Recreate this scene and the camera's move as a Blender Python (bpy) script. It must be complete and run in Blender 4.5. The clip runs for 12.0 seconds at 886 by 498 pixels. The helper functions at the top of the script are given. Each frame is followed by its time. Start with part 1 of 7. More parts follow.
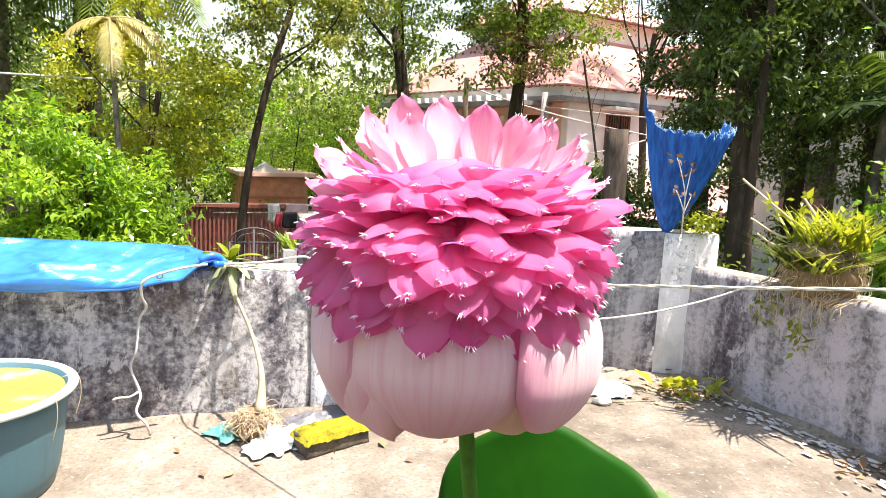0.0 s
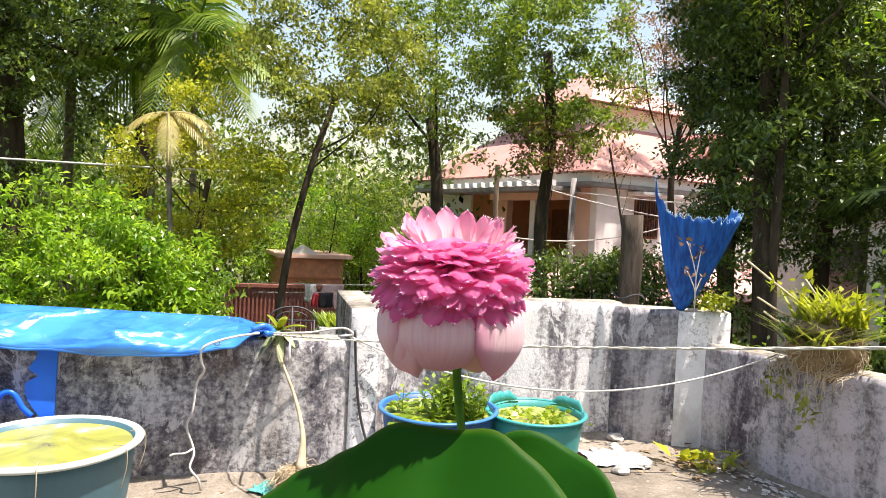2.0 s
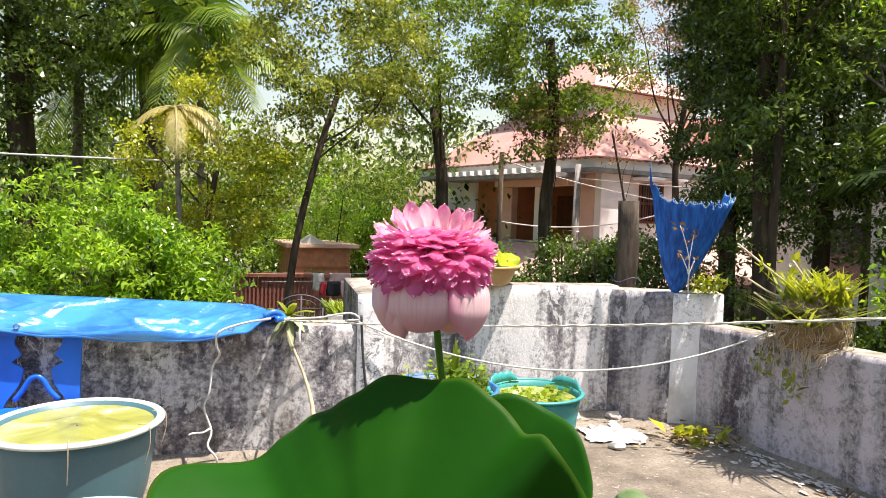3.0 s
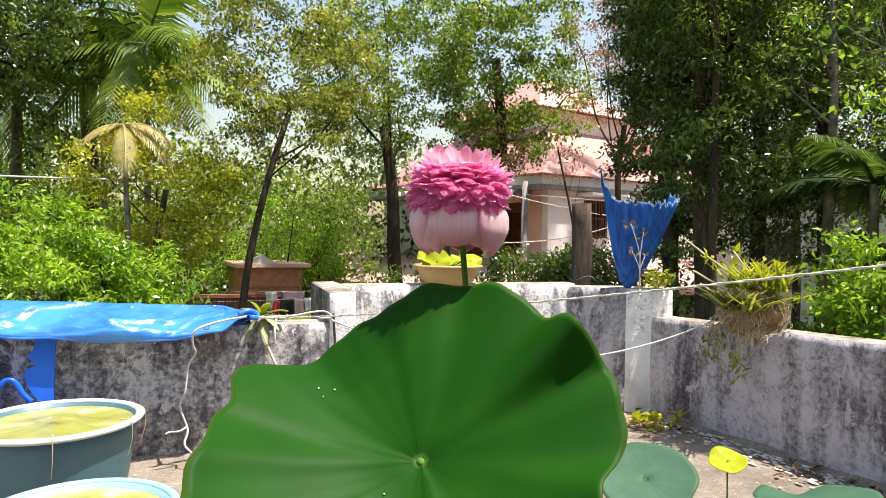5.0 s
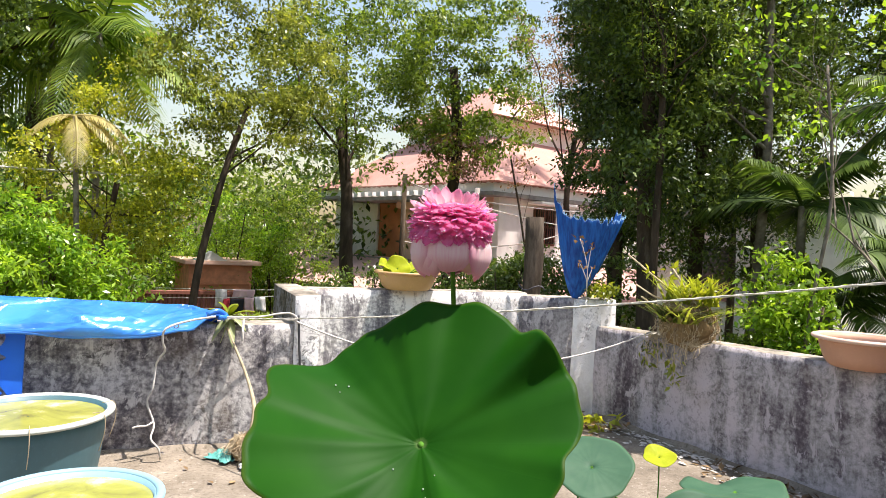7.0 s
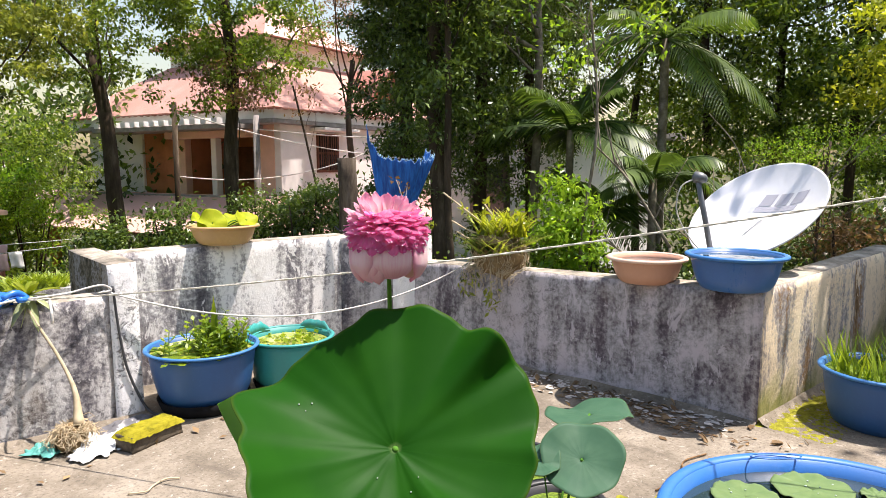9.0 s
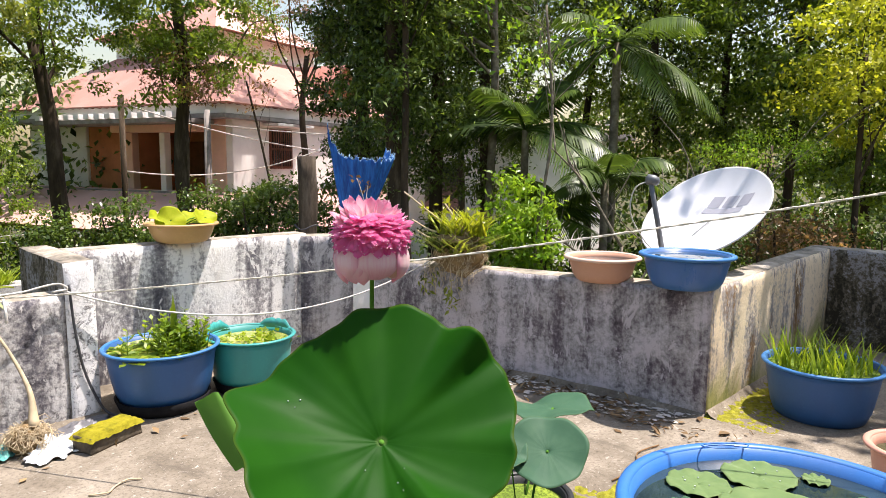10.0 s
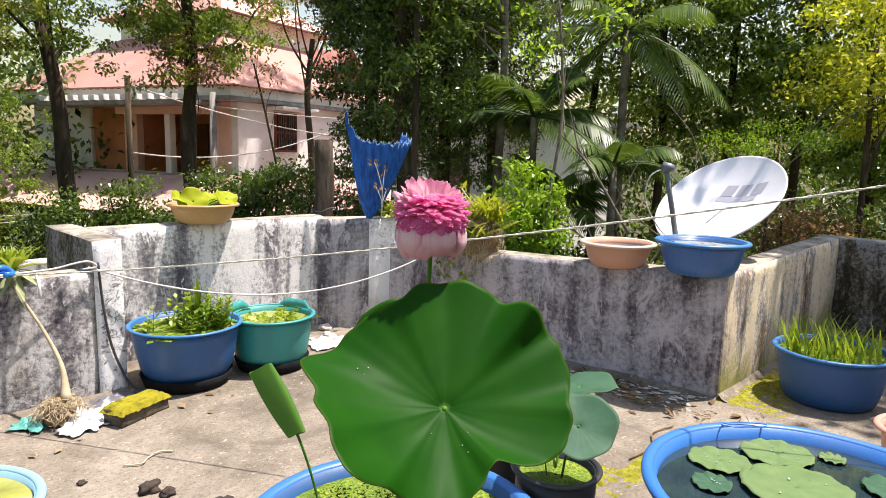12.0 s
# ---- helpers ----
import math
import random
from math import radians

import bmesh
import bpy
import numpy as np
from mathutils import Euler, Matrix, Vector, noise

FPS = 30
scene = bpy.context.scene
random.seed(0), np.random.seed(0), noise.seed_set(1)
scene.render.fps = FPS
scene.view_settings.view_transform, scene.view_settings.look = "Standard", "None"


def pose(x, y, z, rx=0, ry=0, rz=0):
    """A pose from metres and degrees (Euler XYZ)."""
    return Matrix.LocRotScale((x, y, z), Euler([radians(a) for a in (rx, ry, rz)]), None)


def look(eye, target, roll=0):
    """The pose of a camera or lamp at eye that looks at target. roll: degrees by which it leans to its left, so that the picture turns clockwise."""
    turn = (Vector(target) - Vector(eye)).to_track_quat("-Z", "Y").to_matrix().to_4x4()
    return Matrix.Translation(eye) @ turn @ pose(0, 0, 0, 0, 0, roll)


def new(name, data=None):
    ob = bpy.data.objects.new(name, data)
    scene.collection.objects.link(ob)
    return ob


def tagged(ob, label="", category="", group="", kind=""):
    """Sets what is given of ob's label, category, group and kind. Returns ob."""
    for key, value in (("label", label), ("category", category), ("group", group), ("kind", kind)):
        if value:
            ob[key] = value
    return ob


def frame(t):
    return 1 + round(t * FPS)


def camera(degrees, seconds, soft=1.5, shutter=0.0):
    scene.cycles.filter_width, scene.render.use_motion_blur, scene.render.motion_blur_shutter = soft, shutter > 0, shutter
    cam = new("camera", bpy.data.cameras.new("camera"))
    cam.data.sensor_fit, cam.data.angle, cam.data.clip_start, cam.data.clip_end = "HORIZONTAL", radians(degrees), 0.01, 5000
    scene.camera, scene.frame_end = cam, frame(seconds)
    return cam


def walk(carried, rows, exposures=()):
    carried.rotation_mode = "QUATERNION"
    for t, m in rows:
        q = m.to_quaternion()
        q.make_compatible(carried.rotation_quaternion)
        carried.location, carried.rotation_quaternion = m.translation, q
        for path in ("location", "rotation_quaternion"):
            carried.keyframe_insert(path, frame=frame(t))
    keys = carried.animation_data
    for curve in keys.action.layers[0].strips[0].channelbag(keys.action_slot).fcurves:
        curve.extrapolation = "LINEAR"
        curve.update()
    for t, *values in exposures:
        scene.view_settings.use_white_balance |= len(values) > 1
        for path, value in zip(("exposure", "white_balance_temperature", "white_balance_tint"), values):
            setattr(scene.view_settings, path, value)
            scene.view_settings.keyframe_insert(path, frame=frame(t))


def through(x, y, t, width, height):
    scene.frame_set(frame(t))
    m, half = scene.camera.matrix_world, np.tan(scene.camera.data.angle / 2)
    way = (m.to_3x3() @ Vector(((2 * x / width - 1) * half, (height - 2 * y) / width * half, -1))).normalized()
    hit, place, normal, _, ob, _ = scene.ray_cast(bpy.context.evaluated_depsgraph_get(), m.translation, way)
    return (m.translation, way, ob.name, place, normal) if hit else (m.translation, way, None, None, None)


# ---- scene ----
cam = camera(66.8, 12.0, soft=0.55)
PATH = [
    (0, (-0.082, -0.235, 1.026), (0.507, 1.651, 0.716), 2.6),
    (0.5, (-0.094, -0.281, 1.013), (0.515, 1.61, 0.783), 2.5),
    (1, (-0.115, -0.337, 0.988), (0.436, 1.585, 0.933), 2.6),
    (1.5, (-0.12, -0.396, 1.003), (0.406, 1.534, 0.977), 2.0),
    (2, (-0.136, -0.497, 1.03), (0.356, 1.441, 0.96), 2.7),
    (2.5, (-0.141, -0.581, 1.041), (0.3, 1.367, 0.941), 2.2),
    (4.5, (-0.206, -0.68, 0.956), (0.438, 1.21, 0.835), 0.1),
    (5, (-0.261, -0.732, 0.933), (0.361, 1.168, 0.895), 0.8),
    (5.5, (-0.272, -0.797, 0.946), (0.391, 1.09, 0.927), 1.7),
    (6, (-0.297, -0.827, 0.955), (0.405, 1.045, 0.939), 2.4),
    (6.5, (-0.341, -0.879, 0.962), (0.382, 0.986, 0.939), 2.8),
    (8.5, (-0.517, -0.811, 1.032), (0.63, 0.82, 0.884), 0.7),
    (9, (-0.591, -0.782, 1.083), (0.72, 0.708, 0.839), -0.1),
    (9.5, (-0.632, -0.791, 1.092), (0.715, 0.664, 0.83), -0.1),
    (10, (-0.654, -0.786, 1.096), (0.759, 0.607, 0.845), 0.6),
    (10.5, (-0.701, -0.764, 1.099), (0.739, 0.593, 0.803), 2.6),
    (11, (-0.729, -0.76, 1.097), (0.695, 0.613, 0.798), 2.1),
    (11.5, (-0.751, -0.755, 1.094), (0.652, 0.642, 0.812), 2.0),
    (12, (-0.76, -0.761, 1.09), (0.651, 0.627, 0.798), 1.4),
]
walk(cam, [(t, look(eye, target, roll)) for t, eye, target, roll in PATH], [(0, 1.4, 6600, 18), (0.5, 1.1, 6600, 19), (1.0, 1.12, 6600, 19), (1.5, 1.14, 6600, 19), (2.0, 1.0, 6600, 18), (2.5, 0.92, 6600, 18), (6, 0.87, 6600, 17), (9, 0.83, 6600, 18), (12, 0.75, 6600, 18)])

# ---- sky, sun ----
world = bpy.data.worlds.new("sky")
scene.world = world
world.use_nodes = True
sky = world.node_tree.nodes.new("ShaderNodeTexSky")
sky.sky_type, sky.sun_disc = "NISHITA", False
sky.air_density, sky.dust_density = 1.8, 2.0
sky.sun_elevation, sky.sun_rotation = radians(70.2), radians(123.7)
world.node_tree.links.new(sky.outputs[0], world.node_tree.nodes["Background"].inputs[0])
world.node_tree.nodes["Background"].inputs[1].default_value = 0.11
sun = new("sun", bpy.data.lights.new("sun", "SUN"))
sun.data.energy, sun.data.angle, sun.data.color = 5.0, radians(0.6), (1.0, 0.95, 0.86)
sun.matrix_world = look((0.30, -0.20, 1), (0, 0, 0))

# ---- mesh helpers ----
RNG = random.Random(7)


def mesh_object(name, verts, faces, material, parent=None, label="", smooth=True, uvs=None):
    me = bpy.data.meshes.new(name)
    me.from_pydata([tuple(v) for v in verts], [], faces)
    if smooth:
        me.polygons.foreach_set("use_smooth", [True] * len(me.polygons))
    if uvs is not None:
        layer = me.uv_layers.new(name="uv")
        idx = np.empty(len(me.loops), dtype=np.int32)
        me.loops.foreach_get("vertex_index", idx)
        layer.data.foreach_set("uv", np.asarray(uvs, dtype=np.float32)[idx].ravel())
    if material:
        me.materials.append(material)
    ob = new(name, me)
    if parent:
        ob.parent = parent
    if label:
        ob["label"] = label
    return ob


def part(name, bm, material, parent=None, label="", smooth=False):
    me = bpy.data.meshes.new(name)
    bm.normal_update()
    bm.to_mesh(me)
    bm.free()
    if smooth:
        me.polygons.foreach_set("use_smooth", [True] * len(me.polygons))
    if material:
        me.materials.append(material)
    ob = new(name, me)
    if parent:
        ob.parent = parent
    if label:
        ob["label"] = label
    return ob


def leaf_mesh(name, verts, quads, material, parent=None, label=""):
    """Many small quads, from numpy arrays."""
    me = bpy.data.meshes.new(name)
    me.vertices.add(len(verts))
    me.vertices.foreach_set("co", np.asarray(verts, dtype=np.float32).ravel())
    n = len(quads)
    me.loops.add(n * 4)
    me.loops.foreach_set("vertex_index", np.asarray(quads, dtype=np.int32).ravel())
    me.polygons.add(n)
    me.polygons.foreach_set("loop_start", np.arange(0, n * 4, 4, dtype=np.int32))
    me.polygons.foreach_set("loop_total", np.full(n, 4, dtype=np.int32))
    me.update(calc_edges=True)
    me.materials.append(material)
    ob = new(name, me)
    if parent:
        ob.parent = parent
    if label:
        ob["label"] = label
    return ob


def base(name, place, label, category, group="", kind=""):
    ob = new(name)
    ob.empty_display_size = 0.05
    ob.location = place
    return tagged(ob, label, category, group, kind)


def tube_data(points, radii, segs=8, caps=True):
    pts = [Vector(p) for p in points]
    verts, faces = [], []
    side = None
    for i, p in enumerate(pts):
        d = (pts[min(i + 1, len(pts) - 1)] - pts[max(i - 1, 0)]).normalized()
        if side is None:
            side = d.cross(Vector((0, 0, 1)) if abs(d.z) < 0.9 else Vector((1, 0, 0))).normalized()
        side = (side - d * side.dot(d)).normalized()
        up = d.cross(side)
        r = radii[i] if hasattr(radii, "__len__") else radii
        for k in range(segs):
            a = 2 * math.pi * k / segs
            verts.append(p + (side * math.cos(a) + up * math.sin(a)) * r)
    for i in range(len(pts) - 1):
        for k in range(segs):
            k2 = (k + 1) % segs
            faces.append((i * segs + k, i * segs + k2, (i + 1) * segs + k2, (i + 1) * segs + k))
    if caps:
        faces.append(tuple(range(segs - 1, -1, -1)))
        faces.append(tuple((len(pts) - 1) * segs + k for k in range(segs)))
    return verts, faces


def tube(name, points, radii, material, parent=None, label="", segs=8):
    v, f = tube_data(points, radii, segs)
    return mesh_object(name, v, f, material, parent, label)


def curve_points(points, steps=6):
    """Catmull-Rom through the points."""
    p = [Vector(q) for q in points]
    p = [p[0] * 2 - p[1]] + p + [p[-1] * 2 - p[-2]]
    out = []
    for i in range(1, len(p) - 2):
        for s in range(steps):
            t = s / steps
            out.append(0.5 * (2 * p[i] + (p[i + 1] - p[i - 1]) * t + (2 * p[i - 1] - 5 * p[i] + 4 * p[i + 1] - p[i + 2]) * t * t
                              + (3 * p[i] - p[i - 1] - 3 * p[i + 1] + p[i + 2]) * t ** 3))
    return out + [p[-2]]


def lathe_data(profile, segs=40, wobble=0.0, seed=0):
    verts, faces = [], []
    for i, (r, z) in enumerate(profile):
        for k in range(segs):
            a = 2 * math.pi * k / segs
            w = 1 + wobble * noise.noise((math.cos(a) * 1.3 + seed, math.sin(a) * 1.3, z * 3))
            verts.append((r * w * math.cos(a), r * w * math.sin(a), z))
    for i in range(len(profile) - 1):
        for k in range(segs):
            k2 = (k + 1) % segs
            faces.append((i * segs + k, i * segs + k2, (i + 1) * segs + k2, (i + 1) * segs + k))
    return verts, faces


def lathe(name, profile, material, parent=None, label="", segs=40, wobble=0.0, seed=0, close=False):
    v, f = lathe_data(profile, segs, wobble, seed)
    if close:
        f.append(tuple(range(segs - 1, -1, -1)))
        f.append(tuple((len(profile) - 1) * segs + k for k in range(segs)))
    return mesh_object(name, v, f, material, parent, label)


def block(name, lo, hi, material, parent=None, label="", bevel=0.004, m=None):
    bm = bmesh.new()
    bmesh.ops.create_cube(bm, size=1)
    for v in bm.verts:
        v.co = Vector([lo[k] + (v.co[k] + 0.5) * (hi[k] - lo[k]) for k in range(3)])
    if bevel:
        bmesh.ops.bevel(bm, geom=bm.edges[:], offset=bevel, segments=2, affect="EDGES")
    if m is not None:
        bm.transform(m)
    return part(name, bm, material, parent, label)

# ---- materials ----
class Shader:
    """A node material with a Principled surface and short ways to add to it."""

    def __init__(self, name, rough=0.6, metal=0.0, coord="Object"):
        self.m = bpy.data.materials.new(name)
        self.m.use_nodes = True
        self.nt = self.m.node_tree
        self.b = self.nt.nodes["Principled BSDF"]
        self.b.inputs["Roughness"].default_value = rough
        self.b.inputs["Metallic"].default_value = metal
        if rough >= 0.8:
            self.b.inputs["Specular IOR Level"].default_value = 0.15
        self.tc = self.nt.nodes.new("ShaderNodeTexCoord").outputs[coord]

    def node(self, kind, **inputs):
        n = self.nt.nodes.new(kind)
        for k, v in inputs.items():
            self.put(n.inputs[k.replace("_", " ")], v)
        return n

    def put(self, socket, v):
        if hasattr(v, "is_output"):
            self.nt.links.new(v, socket)
        elif isinstance(v, tuple) and len(v) == 3 and socket.type == "RGBA":
            socket.default_value = (*v, 1)
        else:
            socket.default_value = v

    def stretch(self, scale=(1, 1, 1), place=(0, 0, 0), turn=(0, 0, 0), src=None):
        n = self.nt.nodes.new("ShaderNodeMapping")
        n.inputs["Scale"].default_value, n.inputs["Location"].default_value, n.inputs["Rotation"].default_value = scale, place, turn
        self.nt.links.new(src or self.tc, n.inputs["Vector"])
        return n.outputs[0]

    def noise(self, scale, detail=4, rough=0.6, vec=None, distort=0.0):
        n = self.node("ShaderNodeTexNoise", Scale=scale, Detail=detail, Roughness=rough, Distortion=distort)
        self.nt.links.new(vec or self.tc, n.inputs["Vector"])
        return n.outputs["Fac"]

    def ramp(self, fac, *stops):
        n = self.nt.nodes.new("ShaderNodeValToRGB")
        e = n.color_ramp.elements
        while len(e) < len(stops):
            e.new(0.5)
        for el, (pos, col) in zip(e, stops):
            el.position = pos
            el.color = (*col, 1) if isinstance(col, tuple) else (col, col, col, 1)
        self.nt.links.new(fac, n.inputs[0])
        return n.outputs[0]

    def mix(self, fac, a, b, mode="MIX"):
        n = self.nt.nodes.new("ShaderNodeMix")
        n.data_type, n.blend_type = "RGBA", mode
        self.put(n.inputs[0], fac)
        self.put(n.inputs[6], a)
        self.put(n.inputs[7], b)
        return n.outputs[2]

    def maths(self, op, a, b=0.0):
        n = self.nt.nodes.new("ShaderNodeMath")
        n.operation = op
        self.put(n.inputs[0], a)
        self.put(n.inputs[1], b)
        return n.outputs[0]

    def bump(self, height, strength=0.3, distance=0.01):
        n = self.node("ShaderNodeBump", Height=height, Strength=strength, Distance=distance)
        self.nt.links.new(n.outputs[0], self.b.inputs["Normal"])
        return self

    def colour(self, c):
        self.put(self.b.inputs["Base Color"], c)
        return self

    def glow_through(self, colour, amount):
        """Light that passes through a thin leaf or petal."""
        t = self.node("ShaderNodeBsdfTranslucent", Color=colour)
        mix = self.node("ShaderNodeMixShader", Fac=amount)
        out = self.nt.nodes["Material Output"]
        self.nt.links.new(self.b.outputs[0], mix.inputs[1])
        self.nt.links.new(t.outputs[0], mix.inputs[2])
        self.nt.links.new(mix.outputs[0], out.inputs[0])
        return self


def per_object(s):
    return s.nt.nodes.new("ShaderNodeObjectInfo").outputs["Random"]


def per_island(s):
    return s.nt.nodes.new("ShaderNodeNewGeometry").outputs["Random Per Island"]


def plain(name, c, rough=0.5, metal=0.0, vary=0.15, scale=8.0, bump=0.0):
    s = Shader(name, rough, metal)
    dark = tuple(v * (1 - vary) for v in c)
    light = tuple(min(1, v * (1 + vary)) for v in c)
    n = s.noise(scale, 5)
    s.colour(s.ramp(n, (0.3, dark), (0.7, light)))
    if bump:
        s.bump(s.noise(scale * 12, 3), bump, 0.004)
    return s.m


def foliage(name, dark, mid, light, through=0.35, rough=0.4):
    s = Shader(name, rough)
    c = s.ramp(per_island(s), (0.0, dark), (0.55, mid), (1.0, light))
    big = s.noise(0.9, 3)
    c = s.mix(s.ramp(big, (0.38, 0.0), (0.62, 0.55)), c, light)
    # shade inside the leaf tufts, put into the colour as random dark patches
    tuft_shade = s.noise(2.6, 2)
    c = s.mix(s.ramp(tuft_shade, (0.36, 0.5), (0.55, 0.0)), c, dark)
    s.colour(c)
    warm = s.mix(1.0, c, (1.2, 1.15, 0.6), "MULTIPLY")
    s.glow_through(warm, through)
    return s.m


def render_wall(name, white, grime, seed, moss=0.0, grain=0.42, speck=0.85, run=0.46, dark=(0.05, 0.047, 0.052)):
    """Whitewashed cement render with black algae runs and worn patches."""
    s = Shader(name, 0.9)
    off = (seed * 3.1, seed * 1.7, seed * 0.9)
    v = s.stretch((1, 1, 1), off)
    runs = s.noise(7.0, 5, 0.62, s.stretch((1.0, 1.0, 0.10), off), 0.35)
    blot = s.noise(1.5, 8, 0.66, v, 0.6)
    fine = s.noise(46.0, 5, 0.7, v)
    both = s.maths("ADD", s.maths("MULTIPLY", runs, run), s.maths("MULTIPLY", blot, 1 - run))
    both = s.maths("ADD", both, s.maths("MULTIPLY", s.maths("SUBTRACT", fine, 0.5), grain))
    c = s.ramp(both, (0.5 - 0.15 + grime, dark), (0.5 - 0.075 + grime, tuple(3 * v for v in dark)),
               (0.5 - 0.02 + grime, (0.32, 0.305, 0.302)), (0.5 + 0.05 + grime, white))
    where = s.ramp(s.noise(2.3, 4, 0.6, s.stretch((1, 1, 0.6), (seed * 2.2, 6, 3)), 0.5), (0.44, 0.0), (0.6, 1.0))
    specks = s.noise(24.0, 6, 0.82, v, 0.8)
    c = s.mix(s.maths("MULTIPLY", s.ramp(specks, (0.5, 0.0), (0.6, speck)), where), c, (0.045, 0.04, 0.04))
    flake = s.noise(13.0, 5, 0.75, s.stretch((1, 1, 0.5), (seed, 2, 5)), 0.5)
    c = s.mix(s.ramp(flake, (0.56, 0.0), (0.60, 0.85)), c, white)
    brown = s.noise(2.1, 5, 0.65, s.stretch((1, 1, 0.7), (9 + seed, 4, 2)))
    c = s.mix(s.ramp(brown, (0.56, 0.0), (0.72, 0.6)), c, (0.2, 0.145, 0.09))
    if moss:
        z = s.node("ShaderNodeSeparateXYZ", Vector=s.tc).outputs["Z"]
        low = s.maths("SUBTRACT", 0.3, z)
        m = s.maths("MULTIPLY", s.maths("ADD", low, s.maths("MULTIPLY", s.maths("SUBTRACT", blot, 0.5), 1.2)), moss)
        c = s.mix(s.ramp(m, (0.1, 0.0), (0.35, 0.8)), c, (0.2, 0.22, 0.03))
    s.colour(c)
    s.bump(s.maths("ADD", s.maths("MULTIPLY", blot, 1.0), s.maths("MULTIPLY", fine, 0.5)), 0.6, 0.012)
    return s.m


def petal_material(name, base_c, mid_c, edge_c, vein, through, paler=0.0):
    """Uses the petal's own u (across) and v (along)."""
    s = Shader(name, 0.5, coord="UV")
    s.b.inputs["Sheen Weight"].default_value = 0.25
    sep = s.node("ShaderNodeSeparateXYZ", Vector=s.tc)
    u, v = sep.outputs["X"], sep.outputs["Y"]
    along = s.ramp(v, (0.0, base_c), (0.5, mid_c), (0.97, edge_c))
    rim = s.maths("ABSOLUTE", s.maths("SUBTRACT", u, 0.5))
    c = s.mix(s.ramp(rim, (0.25, 0.0), (0.5, 0.75)), along, edge_c)
    lines = s.noise(1.0, 3, 0.6, s.stretch((34.0, 1.6, 1.0)))
    c = s.mix(s.maths("MULTIPLY", s.ramp(lines, (0.45, 0.0), (0.72, 1.0)), vein), c, edge_c)
    c = s.mix(s.maths("MULTIPLY", per_object(s), 0.35 + paler), c, mid_c)
    s.colour(c)
    s.glow_through(c, through)
    s.bump(lines, 0.25, 0.0012)
    return s.m


PETAL_DEEP = petal_material("petal_deep_pink", (0.92, 0.42, 0.62), (0.90, 0.31, 0.58), (0.80, 0.13, 0.43), 0.22, 0.7)
PETAL_MID = petal_material("petal_pink", (0.92, 0.56, 0.70), (0.90, 0.42, 0.63), (0.80, 0.16, 0.45), 0.28, 0.7)
PETAL_PALE = petal_material("petal_pale_pink", (0.92, 0.85, 0.76), (0.91, 0.73, 0.74), (0.84, 0.27, 0.46), 0.5, 0.5)
PETAL_OUTER = petal_material("petal_outer_cream", (0.90, 0.66, 0.68), (0.88, 0.68, 0.68), (0.76, 0.24, 0.42), 0.45, 0.4)
PETAL_GREEN = petal_material("petal_outer_greenish", (0.7, 0.62, 0.3), (0.74, 0.58, 0.36), (0.70, 0.26, 0.30), 0.3, 0.35)
PETAL_TIP = plain("petal_tip_white", (0.85, 0.74, 0.76), 0.5, vary=0.05)


def lotus_leaf_material(name, c, light, through, bluish=0.0):
    s = Shader(name, 0.5, coord="UV")
    s.b.inputs["Specular IOR Level"].default_value = 0.12
    sep = s.node("ShaderNodeSeparateXYZ", Vector=s.tc)
    u, v = sep.outputs["X"], sep.outputs["Y"]
    wave = s.maths("ABSOLUTE", s.maths("SINE", s.maths("MULTIPLY", u, math.pi * 21)))
    vein = s.ramp(wave, (0.0, 1.0), (0.09, 0.0))
    patch = s.noise(2.2, 3, 0.5, s.stretch((3, 1, 1)))
    col = s.mix(s.ramp(patch, (0.35, 0.0), (0.7, 0.8)), c, light)
    col = s.mix(s.maths("MULTIPLY", vein, 0.05), col, tuple(min(1, x * 1.9) for x in c))
    hub = s.ramp(v, (0.02, 1.0), (0.05, 0.0))
    col = s.mix(s.maths("MULTIPLY", hub, 0.6), col, (0.2, 0.32, 0.1))
    rim = s.ramp(v, (0.98, 0.0), (0.998, 0.3))
    col = s.mix(rim, col, (0.16, 0.17, 0.03))
    s.colour(col)
    fine = s.noise(40, 3, 0.6, s.stretch((6, 1, 1)))
    s.bump(s.maths("ADD", s.maths("MULTIPLY", vein, 0.4), s.maths("MULTIPLY", fine, 0.3)), 0.15, 0.001)
    s.glow_through(s.mix(1.0, col, (1.1, 1.25, 0.35), "MULTIPLY"), through)
    return s.m


LEAF_GREEN = lotus_leaf_material("lotus_leaf_green", (0.010, 0.085, 0.003), (0.019, 0.118, 0.005), 0.42)
LEAF_YOUNG = lotus_leaf_material("lotus_leaf_young", (0.09, 0.22, 0.035), (0.13, 0.29, 0.05), 0.35)
LEAF_BLUE = lotus_leaf_material("lotus_leaf_bluish", (0.055, 0.135, 0.08), (0.08, 0.17, 0.10), 0.25)
PAD_GREEN = lotus_leaf_material("lily_pad_green", (0.13, 0.21, 0.08), (0.19, 0.27, 0.11), 0.15)
PAD_YELLOW = lotus_leaf_material("lily_pad_yellow", (0.40, 0.46, 0.02), (0.52, 0.54, 0.035), 0.4)
STALK = plain("lotus_stalk", (0.06, 0.17, 0.018), 0.85, vary=0.3, scale=60, bump=0.15)


